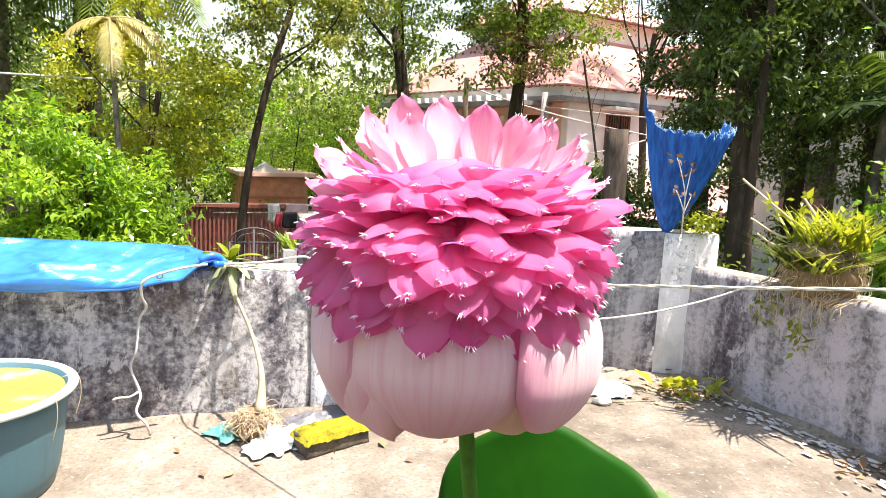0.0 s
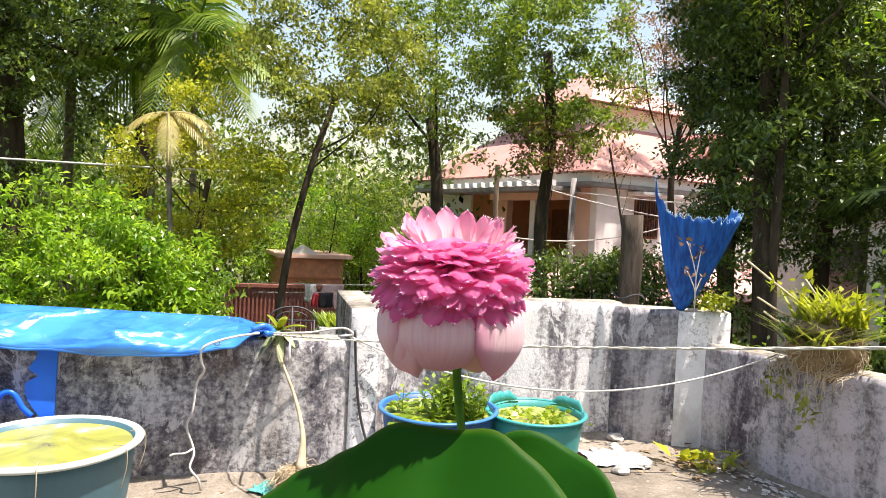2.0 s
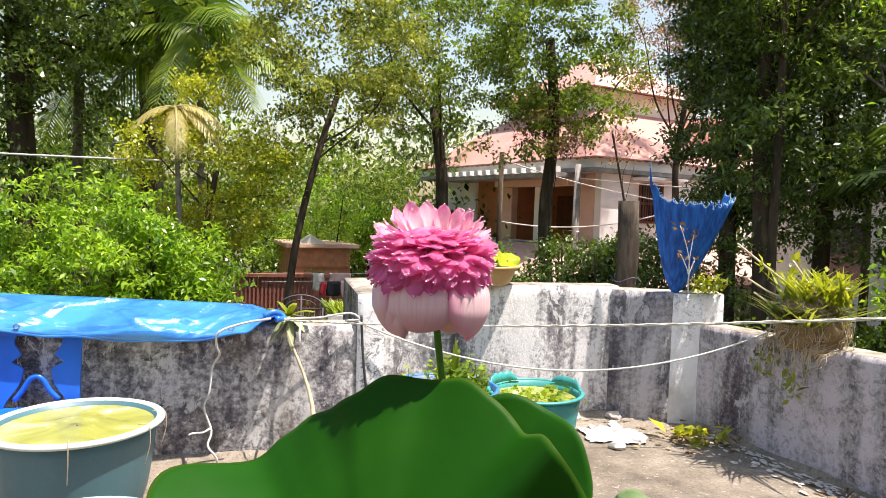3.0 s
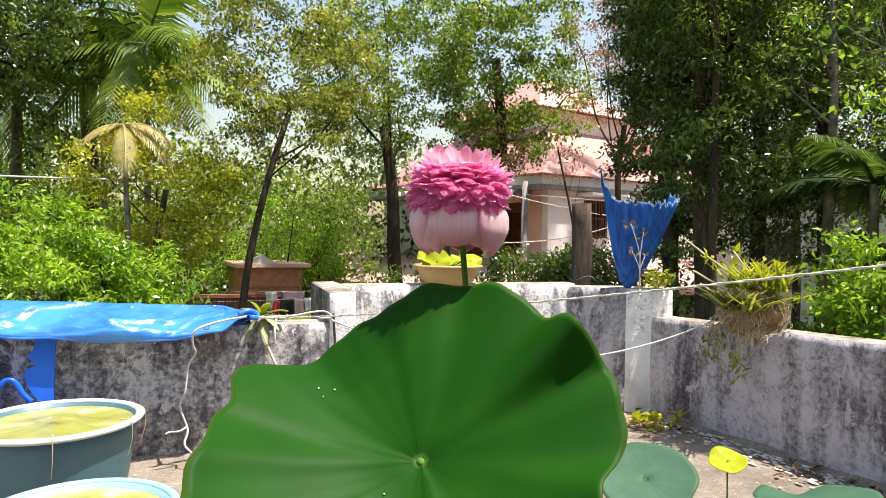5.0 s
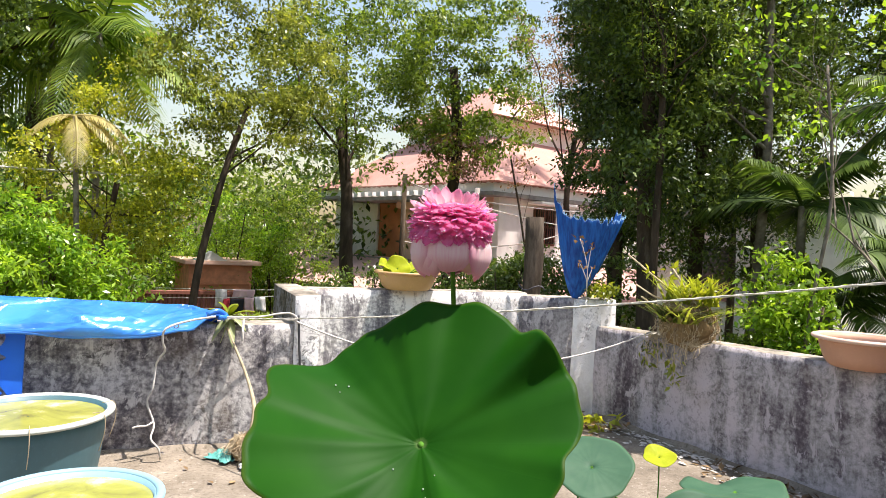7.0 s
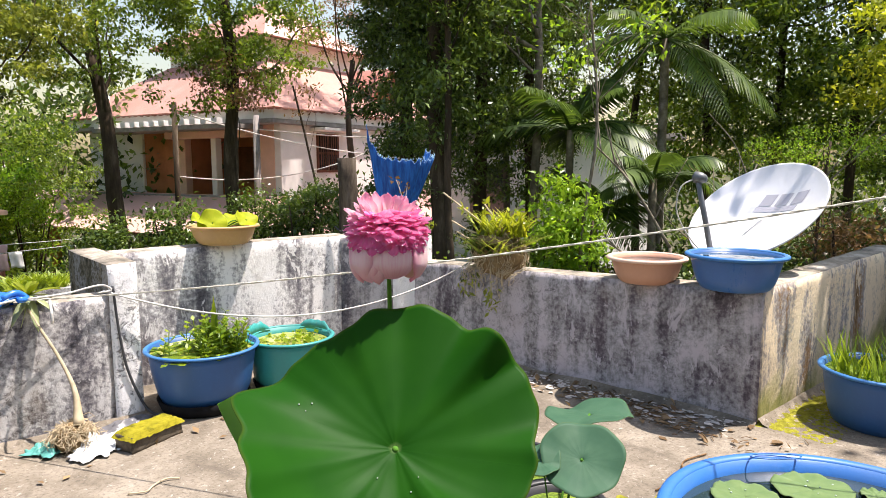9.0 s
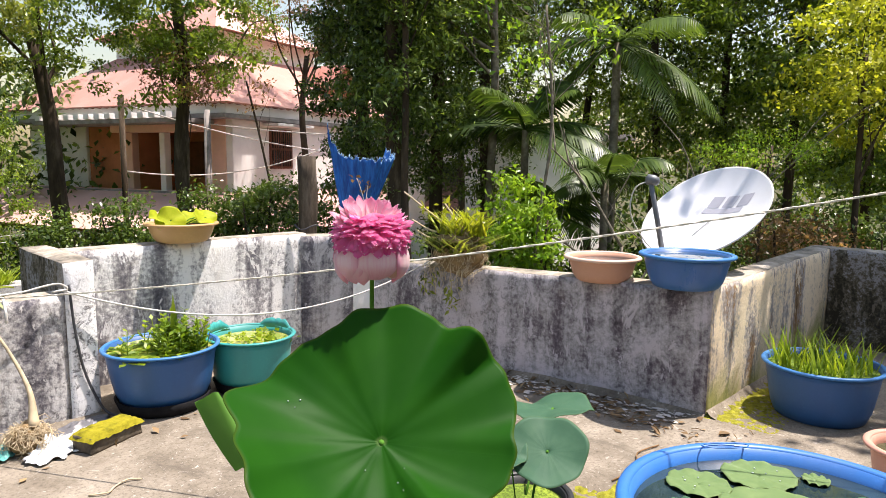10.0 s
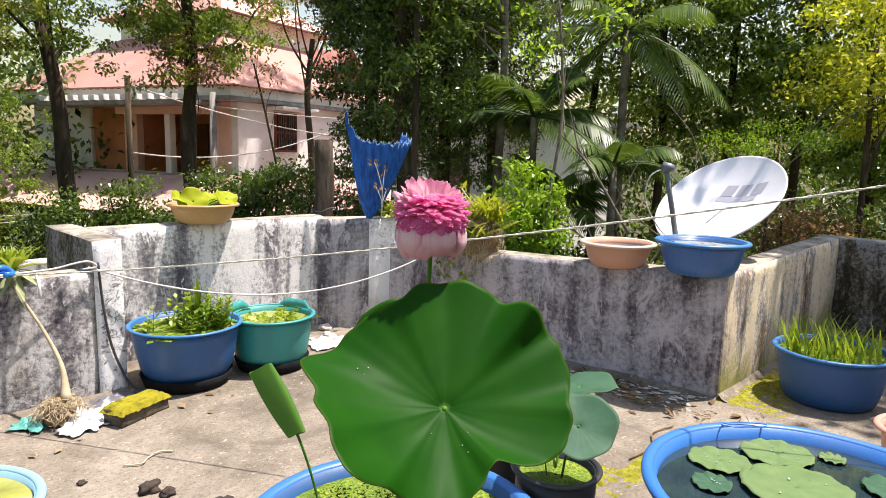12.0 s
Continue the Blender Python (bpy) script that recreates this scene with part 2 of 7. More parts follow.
def tub_plastic(name, c, grime=0.5, rough=0.4):
    s = Shader(name, rough)
    n = s.noise(5, 6, 0.7, s.stretch((1, 1, 0.35)))
    f = s.noise(60, 4, 0.7)
    col = s.mix(s.ramp(n, (0.42, 0.0), (0.75, grime)), c, tuple(v * 0.45 + 0.035 for v in c))
    col = s.mix(s.ramp(f, (0.55, 0.0), (0.8, 0.3)), col, tuple(min(1, v * 1.35 + 0.03) for v in c))
    s.colour(col)
    s.put(s.b.inputs["Roughness"], s.ramp(n, (0.3, rough - 0.08), (0.8, rough + 0.25)))
    s.bump(f, 0.08, 0.002)
    return s.m


TUB_BLUE = tub_plastic("tub_blue_plastic", (0.02, 0.10, 0.28))
TUB_BLUE_RIM = tub_plastic("tub_blue_rim", (0.035, 0.17, 0.42), 0.25)
TUB_BRIGHT = tub_plastic("basin_bright_blue", (0.03, 0.16, 0.48), 0.2, 0.34)
TUB_GREEN = tub_plastic("tub_sea_green_plastic", (0.03, 0.3, 0.28))
TUB_GREY = tub_plastic("tub_grey_green_plastic", (0.065, 0.16, 0.19), 0.5)
TUB_RIM_WHITE = tub_plastic("tub_pale_rim", (0.62, 0.68, 0.62), 0.4)
TUB_CYAN = tub_plastic("tub_cyan_plastic", (0.26, 0.46, 0.54), 0.2)
TUB_BLACK = tub_plastic("pot_black_plastic", (0.025, 0.027, 0.03), 0.3)
BOWL_BLUE = tub_plastic("bowl_navy_plastic", (0.035, 0.13, 0.36), 0.25, 0.3)
TERRACOTTA = tub_plastic("bowl_terracotta_plastic", (0.58, 0.31, 0.2), 0.3, 0.5)
BOWL_RIM = tub_plastic("bowl_pale_rim", (0.72, 0.5, 0.38), 0.2, 0.5)
PLANTER_TAN = tub_plastic("planter_tan_plastic", (0.5, 0.3, 0.12), 0.35, 0.5)
# near-black for the dishes that stand in for shade below the tubs
TUB_SHADE = plain("tub_shade_black", (0.012, 0.012, 0.013), 0.95, vary=0.4, scale=30, bump=0.4)
POT_PINK = tub_plastic("pot_faded_pink", (0.6, 0.3, 0.22), 0.3, 0.5)

s = Shader("still_water", 0.05)
s.colour(s.ramp(s.noise(6, 4), (0.3, (0.012, 0.025, 0.035)), (0.7, (0.03, 0.055, 0.06))))
s.bump(s.noise(26, 2), 0.03, 0.004)
s.b.inputs["Specular IOR Level"].default_value = 0.6
WATER = s.m

s = Shader("pale_green_water", 0.18)
n = s.noise(5.5, 6, 0.6, None, 0.8)
s.colour(s.ramp(n, (0.3, (0.16, 0.15, 0.06)), (0.42, (0.27, 0.28, 0.06)), (0.53, (0.33, 0.34, 0.07)), (0.6, (0.42, 0.40, 0.2)), (0.66, (0.5, 0.46, 0.36))))
s.bump(s.noise(40, 3), 0.12, 0.004)
GREEN_WATER = s.m

s = Shader("duckweed", 0.8)
n = s.noise(9, 5, 0.65)
f = s.noise(120, 3, 0.6)
c = s.ramp(n, (0.3, (0.06, 0.1, 0.015)), (0.5, (0.17, 0.26, 0.03)), (0.7, (0.34, 0.42, 0.05)))
s.colour(s.mix(s.ramp(f, (0.4, 0.7), (0.6, 0.0)), c, (0.05, 0.08, 0.015)))
s.bump(f, 0.9, 0.006)
DUCKWEED = s.m

s = Shader("moss", 0.95)
n = s.noise(14, 5, 0.7)
s.colour(s.ramp(n, (0.3, (0.09, 0.09, 0.01)), (0.46, (0.26, 0.23, 0.014)), (0.75, (0.42, 0.37, 0.03))))
s.bump(s.noise(150, 4), 0.9, 0.006)
MOSS = s.m
MOSS_FLOOR = plain("moss_on_floor", (0.24, 0.23, 0.025), 0.95, vary=0.5, scale=30, bump=0.8)

s = Shader("terrace_concrete", 0.92)
big = s.noise(0.9, 6, 0.65, None, 0.5)
mid = s.noise(5.0, 7, 0.7)
fine = s.noise(70, 5, 0.75)
c = s.ramp(s.maths("ADD", s.maths("MULTIPLY", big, 0.55), s.maths("MULTIPLY", mid, 0.45)),
           (0.34, (0.085, 0.07, 0.055)), (0.46, (0.20, 0.17, 0.13)), (0.56, (0.295, 0.255, 0.20)), (0.68, (0.42, 0.375, 0.305)))
c = s.mix(s.ramp(fine, (0.34, 0.7), (0.5, 0.0)), c, (0.09, 0.075, 0.055))
chips = s.noise(34, 4, 0.8, s.stretch((1, 1, 1), (2, 5, 0)), 0.6)
c = s.mix(s.ramp(chips, (0.6, 0.0), (0.66, 0.7)), c, (0.5, 0.46, 0.4))
ring = s.noise(2.4, 6, 0.75, s.stretch((1, 1, 1), (4, 7, 1)), 1.0)
c = s.mix(s.ramp(ring, (0.53, 0.0), (0.66, 0.72)), c, (0.13, 0.11, 0.085))
s.colour(c)
s.bump(s.maths("ADD", s.maths("MULTIPLY", mid, 0.6), fine), 0.5, 0.006)
CONCRETE = s.m

s = Shader("wall_top_cement", 0.92)
n = s.noise(8, 6, 0.7)
s.colour(s.ramp(n, (0.32, (0.12, 0.11, 0.09)), (0.5, (0.34, 0.30, 0.24)), (0.66, (0.54, 0.49, 0.42))))
s.bump(s.noise(60, 4), 0.6, 0.008)
WALL_TOP = s.m

WALL_A = render_wall("wall_grey_algae", (0.64, 0.62, 0.6), 0.02, 1.0)
WALL_B = render_wall("wall_whitewash", (0.84, 0.82, 0.79), -0.02, 2.3, grain=0.3, speck=0.75, run=0.56)
WALL_P = render_wall("wall_whitewash_end", (0.88, 0.87, 0.86), -0.07, 3.9)
# sunlit and shaded parts of one pillar, told apart by base colour
WALL_S = render_wall("wall_strip_sunlit", (0.9, 0.89, 0.87), -0.14, 4.4)
WALL_P2 = render_wall("wall_pillar_shaded", (0.5, 0.48, 0.49), 0.02, 5.2, grain=0.28, run=0.6)
# streaks and stains, with the east wall's shade also put into the greys
WALL_C = render_wall("wall_stained_and_shaded", (0.52, 0.475, 0.5), 0.005, 7.7, grain=0.3, speck=0.55, run=0.42, dark=(0.05, 0.042, 0.047))
WALL_D = render_wall("wall_brown_runs", (0.84, 0.70, 0.49), -0.03, 9.4, moss=1.3, grain=0.26, speck=0.5, run=0.72, dark=(0.095, 0.06, 0.03))
# algae and moss, darkened further so the colour carries these faces' shade
WALL_DARK = render_wall("wall_algae_and_shade", (0.2, 0.17, 0.13), 0.03, 10.6, moss=0.6, dark=(0.042, 0.036, 0.024))
WALL_PLAIN = render_wall("wall_plain", (0.6, 0.57, 0.53), -0.05, 12.0)

s = Shader("tarpaulin_blue", 0.27)
s.b.inputs["Specular IOR Level"].default_value = 0.9
c = s.ramp(s.noise(4, 4), (0.35, (0.02, 0.17, 0.66)), (0.65, (0.06, 0.34, 0.85)))
s.colour(c)
weave = s.noise(300, 2)
folds = s.noise(7, 4, 0.6, s.stretch((1.0, 2.0, 2.0)))
s.bump(s.maths("ADD", folds, s.maths("MULTIPLY", weave, 0.03)), 0.12, 0.02)
s.glow_through(c, 0.25)
TARP = s.m

s = Shader("net_cloth_blue", 0.6)
c = s.ramp(s.noise(1.0, 3, 0.6, s.stretch((60, 60, 2))), (0.35, (0.006, 0.07, 0.32)), (0.65, (0.015, 0.19, 0.62)))
s.colour(c)
s.bump(s.noise(160, 2), 0.3, 0.003)
s.glow_through(c, 0.3)
NET_CLOTH = s.m
NET_EDGE = plain("net_frayed_edge", (0.35, 0.6, 0.85), 0.7)
CHAIR_BLUE = plain("chair_blue_plastic", (0.01, 0.13, 0.62), 0.3, vary=0.1)
ROPE = plain("rope_off_white", (0.66, 0.62, 0.52), 0.8, vary=0.25, scale=120, bump=0.5)
CORD = plain("cord_dirty_white", (0.56, 0.54, 0.5), 0.7, vary=0.3, scale=40)
CABLE_DARK = plain("cable_dark", (0.05, 0.05, 0.055), 0.6)
DRY = plain("dry_twig", (0.2, 0.12, 0.06), 0.9, vary=0.4, scale=30)
DRY_LEAF = foliage("dry_leaves", (0.06, 0.035, 0.02), (0.2, 0.12, 0.06), (0.4, 0.28, 0.15), 0.1, 0.8)
ROOTS = plain("fibre_roots", (0.26, 0.18, 0.09), 0.95, vary=0.4, scale=40, bump=0.5)
STEM_PALE = plain("stem_pale_tan", (0.52, 0.42, 0.27), 0.7, vary=0.25, scale=25)
BAG_WHITE = plain("bag_white_plastic", (0.62, 0.64, 0.64), 0.45, vary=0.2, scale=14)
BAG_GREY = plain("bag_grey_plastic", (0.13, 0.13, 0.14), 0.4, vary=0.3, scale=14)
BAG_TEAL = plain("bag_teal_print", (0.1, 0.38, 0.33), 0.5)
STONE_DARK = plain("stone_dark", (0.07, 0.055, 0.045), 0.9, vary=0.4, scale=40, bump=0.8)
RUBBLE = plain("rubble_pale", (0.6, 0.56, 0.5), 0.9, vary=0.3, scale=20, bump=0.6)
BRICK_SIDE = plain("cement_brick", (0.12, 0.1, 0.075), 0.95, vary=0.5, scale=25, bump=0.9)
s = Shader("post_weathered", 0.95)
n = s.noise(9, 6, 0.7, s.stretch((1, 1, 0.2)))
s.colour(s.ramp(n, (0.32, (0.02, 0.016, 0.012)), (0.52, (0.075, 0.058, 0.042)), (0.72, (0.20, 0.165, 0.125))))
s.bump(n, 0.9, 0.015)
POST_WOOD = s.m

DISH_WHITE = plain("dish_white_paint", (0.74, 0.75, 0.77), 0.35, vary=0.06, scale=6)
DISH_MARK = plain("dish_grey_print", (0.42, 0.42, 0.47), 0.5, vary=0.1)
DISH_STEEL = plain("dish_grey_steel", (0.16, 0.17, 0.18), 0.5, 0.4, vary=0.25)

s = Shader("bark", 0.95)
n = s.noise(6, 6, 0.7, s.stretch((1, 1, 0.22)))
s.colour(s.ramp(n, (0.3, (0.022, 0.016, 0.011)), (0.55, (0.075, 0.055, 0.038)), (0.75, (0.19, 0.15, 0.11))))
s.bump(n, 0.9, 0.03)
BARK = s.m
s = Shader("bark_pale", 0.95)
n = s.noise(8, 6, 0.7)
s.colour(s.ramp(n, (0.3, (0.09, 0.075, 0.055)), (0.55, (0.22, 0.19, 0.15)), (0.75, (0.38, 0.34, 0.28))))
s.bump(n, 0.7, 0.02)
BARK_PALE = s.m

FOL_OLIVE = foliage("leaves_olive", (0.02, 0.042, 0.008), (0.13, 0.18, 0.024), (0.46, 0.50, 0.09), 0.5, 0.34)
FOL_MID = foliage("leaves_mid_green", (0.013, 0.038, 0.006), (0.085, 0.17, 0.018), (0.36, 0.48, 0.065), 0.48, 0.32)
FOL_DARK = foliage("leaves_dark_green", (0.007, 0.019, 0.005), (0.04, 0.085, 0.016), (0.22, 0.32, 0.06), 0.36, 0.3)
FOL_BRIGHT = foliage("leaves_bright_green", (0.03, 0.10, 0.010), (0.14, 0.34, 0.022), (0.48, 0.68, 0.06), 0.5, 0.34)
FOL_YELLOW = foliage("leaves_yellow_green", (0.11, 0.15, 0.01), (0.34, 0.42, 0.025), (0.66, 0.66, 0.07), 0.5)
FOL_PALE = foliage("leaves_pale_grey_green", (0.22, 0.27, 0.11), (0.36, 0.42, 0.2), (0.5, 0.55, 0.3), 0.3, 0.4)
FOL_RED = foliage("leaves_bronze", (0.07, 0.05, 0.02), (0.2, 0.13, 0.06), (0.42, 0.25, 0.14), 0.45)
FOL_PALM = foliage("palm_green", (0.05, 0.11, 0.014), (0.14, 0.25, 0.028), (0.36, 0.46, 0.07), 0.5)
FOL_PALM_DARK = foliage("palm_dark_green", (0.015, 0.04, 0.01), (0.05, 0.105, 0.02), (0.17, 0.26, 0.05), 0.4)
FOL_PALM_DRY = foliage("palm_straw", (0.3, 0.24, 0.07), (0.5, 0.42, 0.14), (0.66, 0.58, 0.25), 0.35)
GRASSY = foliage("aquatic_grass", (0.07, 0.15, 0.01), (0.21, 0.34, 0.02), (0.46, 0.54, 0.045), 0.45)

HOUSE_WHITE = plain("house_white_paint", (0.82, 0.78, 0.74), 0.8, vary=0.12, scale=1.5)
HOUSE_PEACH = plain("house_peach_paint", (0.80, 0.52, 0.40), 0.8, vary=0.12, scale=1.5)
HOUSE_ORANGE = plain("house_terracotta_paint", (0.50, 0.20, 0.10), 0.8, vary=0.2, scale=2)
HOUSE_BROWN = plain("house_brown_wood", (0.16, 0.05, 0.025), 0.6, vary=0.3, scale=8)
HOUSE_GREY = plain("house_stained_cement", (0.3, 0.27, 0.25), 0.9, vary=0.35, scale=4)
GLASS_DARK = plain("window_dark_glass", (0.03, 0.025, 0.025), 0.15, vary=0.2)
s = Shader("roof_tile_clay", 0.85)
c = s.ramp(per_island(s), (0.0, (0.40, 0.17, 0.13)), (0.5, (0.53, 0.28, 0.23)), (1.0, (0.66, 0.42, 0.37)))
c = s.mix(s.ramp(s.noise(1.6, 5), (0.45, 0.0), (0.75, 0.4)), c, (0.62, 0.40, 0.35))
s.colour(c)
s.bump(s.noise(30, 3), 0.4, 0.02)
ROOF_TILE = s.m
SHED_RED = plain("shed_red_brick", (0.66, 0.29, 0.16), 0.85, vary=0.25, scale=6)
CLOTH_WHITE = plain("laundry_white", (0.75, 0.72, 0.7), 0.8)
CLOTH_RED = plain("laundry_red", (0.6, 0.06, 0.08), 0.8)
CLOTH_DARK = plain("laundry_dark", (0.03, 0.03, 0.035), 0.8)
GARDEN_PINK = plain("garden_wall_pink", (0.58, 0.25, 0.24), 0.8, vary=0.2, scale=5)
GARDEN_BROWN = plain("lattice_brown_paint", (0.30, 0.12, 0.09), 0.8, vary=0.2, scale=9)
CLOTH_PINK = plain("laundry_pink", (0.75, 0.5, 0.5), 0.8)
s = Shader("earth", 0.95)
n = s.noise(0.5, 6, 0.7)
s.colour(s.ramp(n, (0.35, (0.045, 0.05, 0.02)), (0.5, (0.1, 0.085, 0.05)), (0.65, (0.07, 0.1, 0.025))))
s.bump(s.noise(4, 5), 0.8, 0.1)
EARTH = s.m

# ---- the terrace ----
def wall(name, a, b, thick, za, zb, material, label, z0=-0.05, rough=0.005, seed=0.0, end=None):
    """A parapet whose seen face runs from a to b (plan), with its body behind (to the left of a->b), a worn face and a cement top."""
    a, b = Vector((*a, 0)), Vector((*b, 0))
    d = (b - a)
    length = d.length
    d.normalize()
    back = Vector((-d.y, d.x, 0))
    nx = max(4, int(length / 0.035))
    nz = 18
    bm = bmesh.new()
    # the ring: up the face, over the top, down the back
    ring = [("f", k / nz) for k in range(nz + 1)] + [("t", 0.25), ("t", 0.5), ("t", 0.75)] + [("b", 1.0), ("b", 0.5), ("b", 0.0)]
    grid = []
    for i in range(nx + 1):
        s = i / nx
        top = za + (zb - za) * s
        row = []
        for side, k in ring:
            z = z0 + (top - z0) * k if side != "t" else top
            p = a + d * (length * s) + Vector((0, 0, z))
            w = noise.noise((p.x * 5 + seed, p.y * 5, p.z * 5)) + 0.5 * noise.noise((p.x * 17 + seed, p.y * 17, p.z * 17))
            if side == "f":
                q = p - back * (w * rough) + (back * 0.008 - Vector((0, 0, 0.003)) if k == 1.0 else Vector())
            elif side == "t":
                q = p + back * (thick * k) + Vector((0, 0, w * rough))
            else:
                q = p + back * thick
            if side == "f" and k > 0.9 or side == "t":
                q += Vector((0, 0, 0.006 * noise.noise((p.x * 11 + seed, p.y * 11, 3.0))))
            row.append(bm.verts.new(q))
        grid.append(row)
    n = len(ring)
    for i in range(nx):
        for k in range(n - 1):
            f = bm.faces.new((grid[i][k], grid[i + 1][k], grid[i + 1][k + 1], grid[i][k + 1]))
            f.material_index = 1 if nz <= k < nz + 4 else 0
            f.smooth = True
        bm.faces.new((grid[i][0], grid[i][n - 1], grid[i + 1][n - 1], grid[i + 1][0]))
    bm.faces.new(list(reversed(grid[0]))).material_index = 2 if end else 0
    bm.faces.new(grid[-1])
    bmesh.ops.recalc_face_normals(bm, faces=bm.faces[:])
    ob = part(name, bm, material)
    ob.data.materials.append(WALL_TOP)
    if end:
        ob.data.materials.append(end)
    return tagged(ob, label, "wall", kind="structure")


def slab(name, outline, z0, z1, material, label, category):
    bm = bmesh.new()
    low = [bm.verts.new((x, y, z0)) for x, y in outline]
    high = [bm.verts.new((x, y, z1)) for x, y in outline]
    bm.faces.new(high)
    bm.faces.new(list(reversed(low)))
    n = len(outline)
    for k in range(n):
        bm.faces.new((low[k], low[(k + 1) % n], high[(k + 1) % n], high[k]))
    bmesh.ops.recalc_face_normals(bm, faces=bm.faces[:])
    return tagged(part(name, bm, material), label, category, kind="structure")


slab("floor", [(-4.2, -2.5), (4.2, -2.5), (4.2, 0.52), (2.34, 0.52), (2.12, 2.45), (1.98, 2.95), (-4.2, 2.95)], -0.18, 0.0, CONCRETE,
     "sun-bleached beige concrete terrace floor with stains", "floor")
slab("wall_house_below", [(-4.1, -2.4), (4.1, -2.4), (4.1, 0.45), (2.28, 0.45), (2.05, 2.4), (1.9, 2.85), (-4.1, 2.85)], -3.2, -0.18, HOUSE_WHITE,
     "painted house wall below the terrace", "wall")
wall("wall_north", (-4.2, 2.22), (0.185, 2.22), 0.13, 0.55, 0.548, WALL_A, "low grey parapet wall with black algae stains", seed=1.0)
# its west end takes the dark material, shade put into the colour
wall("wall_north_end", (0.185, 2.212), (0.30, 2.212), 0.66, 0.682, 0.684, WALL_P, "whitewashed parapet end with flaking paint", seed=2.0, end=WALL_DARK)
wall("wall_north_recess", (0.295, 2.56), (1.60, 2.576), 0.13, 0.684, 0.682, WALL_B, "whitewashed parapet wall with dark grimy patches", seed=3.0)
# grey face painted as the shadowed part, pale strip as the lit part
wall("wall_corner_pillar", (1.55, 2.565), (1.80, 2.388), 0.15, 0.665, 0.67, WALL_P2, "stained corner pillar face with shade put into its grey", seed=4.0)
wall("wall_corner_strip", (1.80, 2.388), (2.03, 2.30), 0.15, 0.668, 0.672, WALL_S, "whitewashed edge of the corner pillar, coloured as its sunlit part", seed=4.0)
wall("wall_east", (1.925, 2.36), (2.19, 0.385), 0.14, 0.515, 0.572, WALL_C, "dark streaked cement parapet wall in shade", seed=5.0)
wall("wall_return", (2.192, 0.385), (4.0, 0.41), 0.13, 0.574, 0.6, WALL_D, "brown-streaked parapet wall with moss at its foot", seed=6.0)
wall("wall_far_east", (4.0, 0.54), (4.0, -2.5), 0.13, 0.6, 0.6, WALL_DARK, "mossy parapet wall with its shade put into the dark colour", seed=7.0)
wall("wall_west", (-4.07, -2.5), (-4.07, 2.22), 0.13, 0.55, 0.55, WALL_PLAIN, "plain rendered parapet wall", seed=8.0)
# the tall south wall is added behind the camera to close the terrace
wall("wall_south", (4.2, -2.37), (-4.2, -2.37), 0.13, 2.5, 2.5, WALL_PLAIN, "plain rendered closing wall, added unseen behind the camera", seed=9.0)

# rounded cement fillet along the foot of the walls
def fillet(name, a, b, r, material, label, seed):
    a, b = Vector((*a, 0)), Vector((*b, 0))
    d = (b - a).normalized()
    out = Vector((d.y, -d.x, 0))
    n = max(4, int((b - a).length / 0.04))
    verts, faces = [], []
    for i in range(n + 1):
        p = a + (b - a) * (i / n)
        w = r * (1 + 0.6 * noise.noise((p.x * 4 + seed, p.y * 4, 0)))
        for o, z in ((-0.01, w * 0.8), (w * 0.12, w * 0.72), (w * 0.5, w * 0.3), (w * 1.1, 0.004), (w * 1.5, -0.01)):
            verts.append(p + out * o + Vector((0, 0, z)))
        if i:
            for k in range(4):
                j = (i - 1) * 5 + k
                faces.append((j, j + 5, j + 6, j + 1))
    ob = mesh_object(name, verts, faces, material)
    return tagged(ob, label, "wall foot", kind="structure")


fillet("trim_north", (-4.0, 2.215), (0.3, 2.205), 0.03, CONCRETE, "worn cement fillet at the wall foot", 0)
fillet("trim_recess", (0.3, 2.552), (1.55, 2.565), 0.03, CONCRETE, "worn cement fillet at the wall foot", 3)
fillet("trim_east", (1.93, 2.33), (2.185, 0.385), 0.035, CONCRETE, "worn cement fillet at the wall foot", 5)
fillet("trim_return", (2.19, 0.38), (4.0, 0.40), 0.028, CONCRETE, "mossy cement fillet at the wall foot", 8)

# the land outside
bm = bmesh.new()
bmesh.ops.create_grid(bm, x_segments=60, y_segments=60, size=600)
for v in bm.verts:
    r = v.co.xy.length
    v.co.z = -3.2 + (0.3 * noise.noise(v.co * 0.05) if r > 12 else 0)
tagged(part("ground", bm, EARTH, smooth=True), "earth and low growth of a wooded garden", "ground", kind="structure")

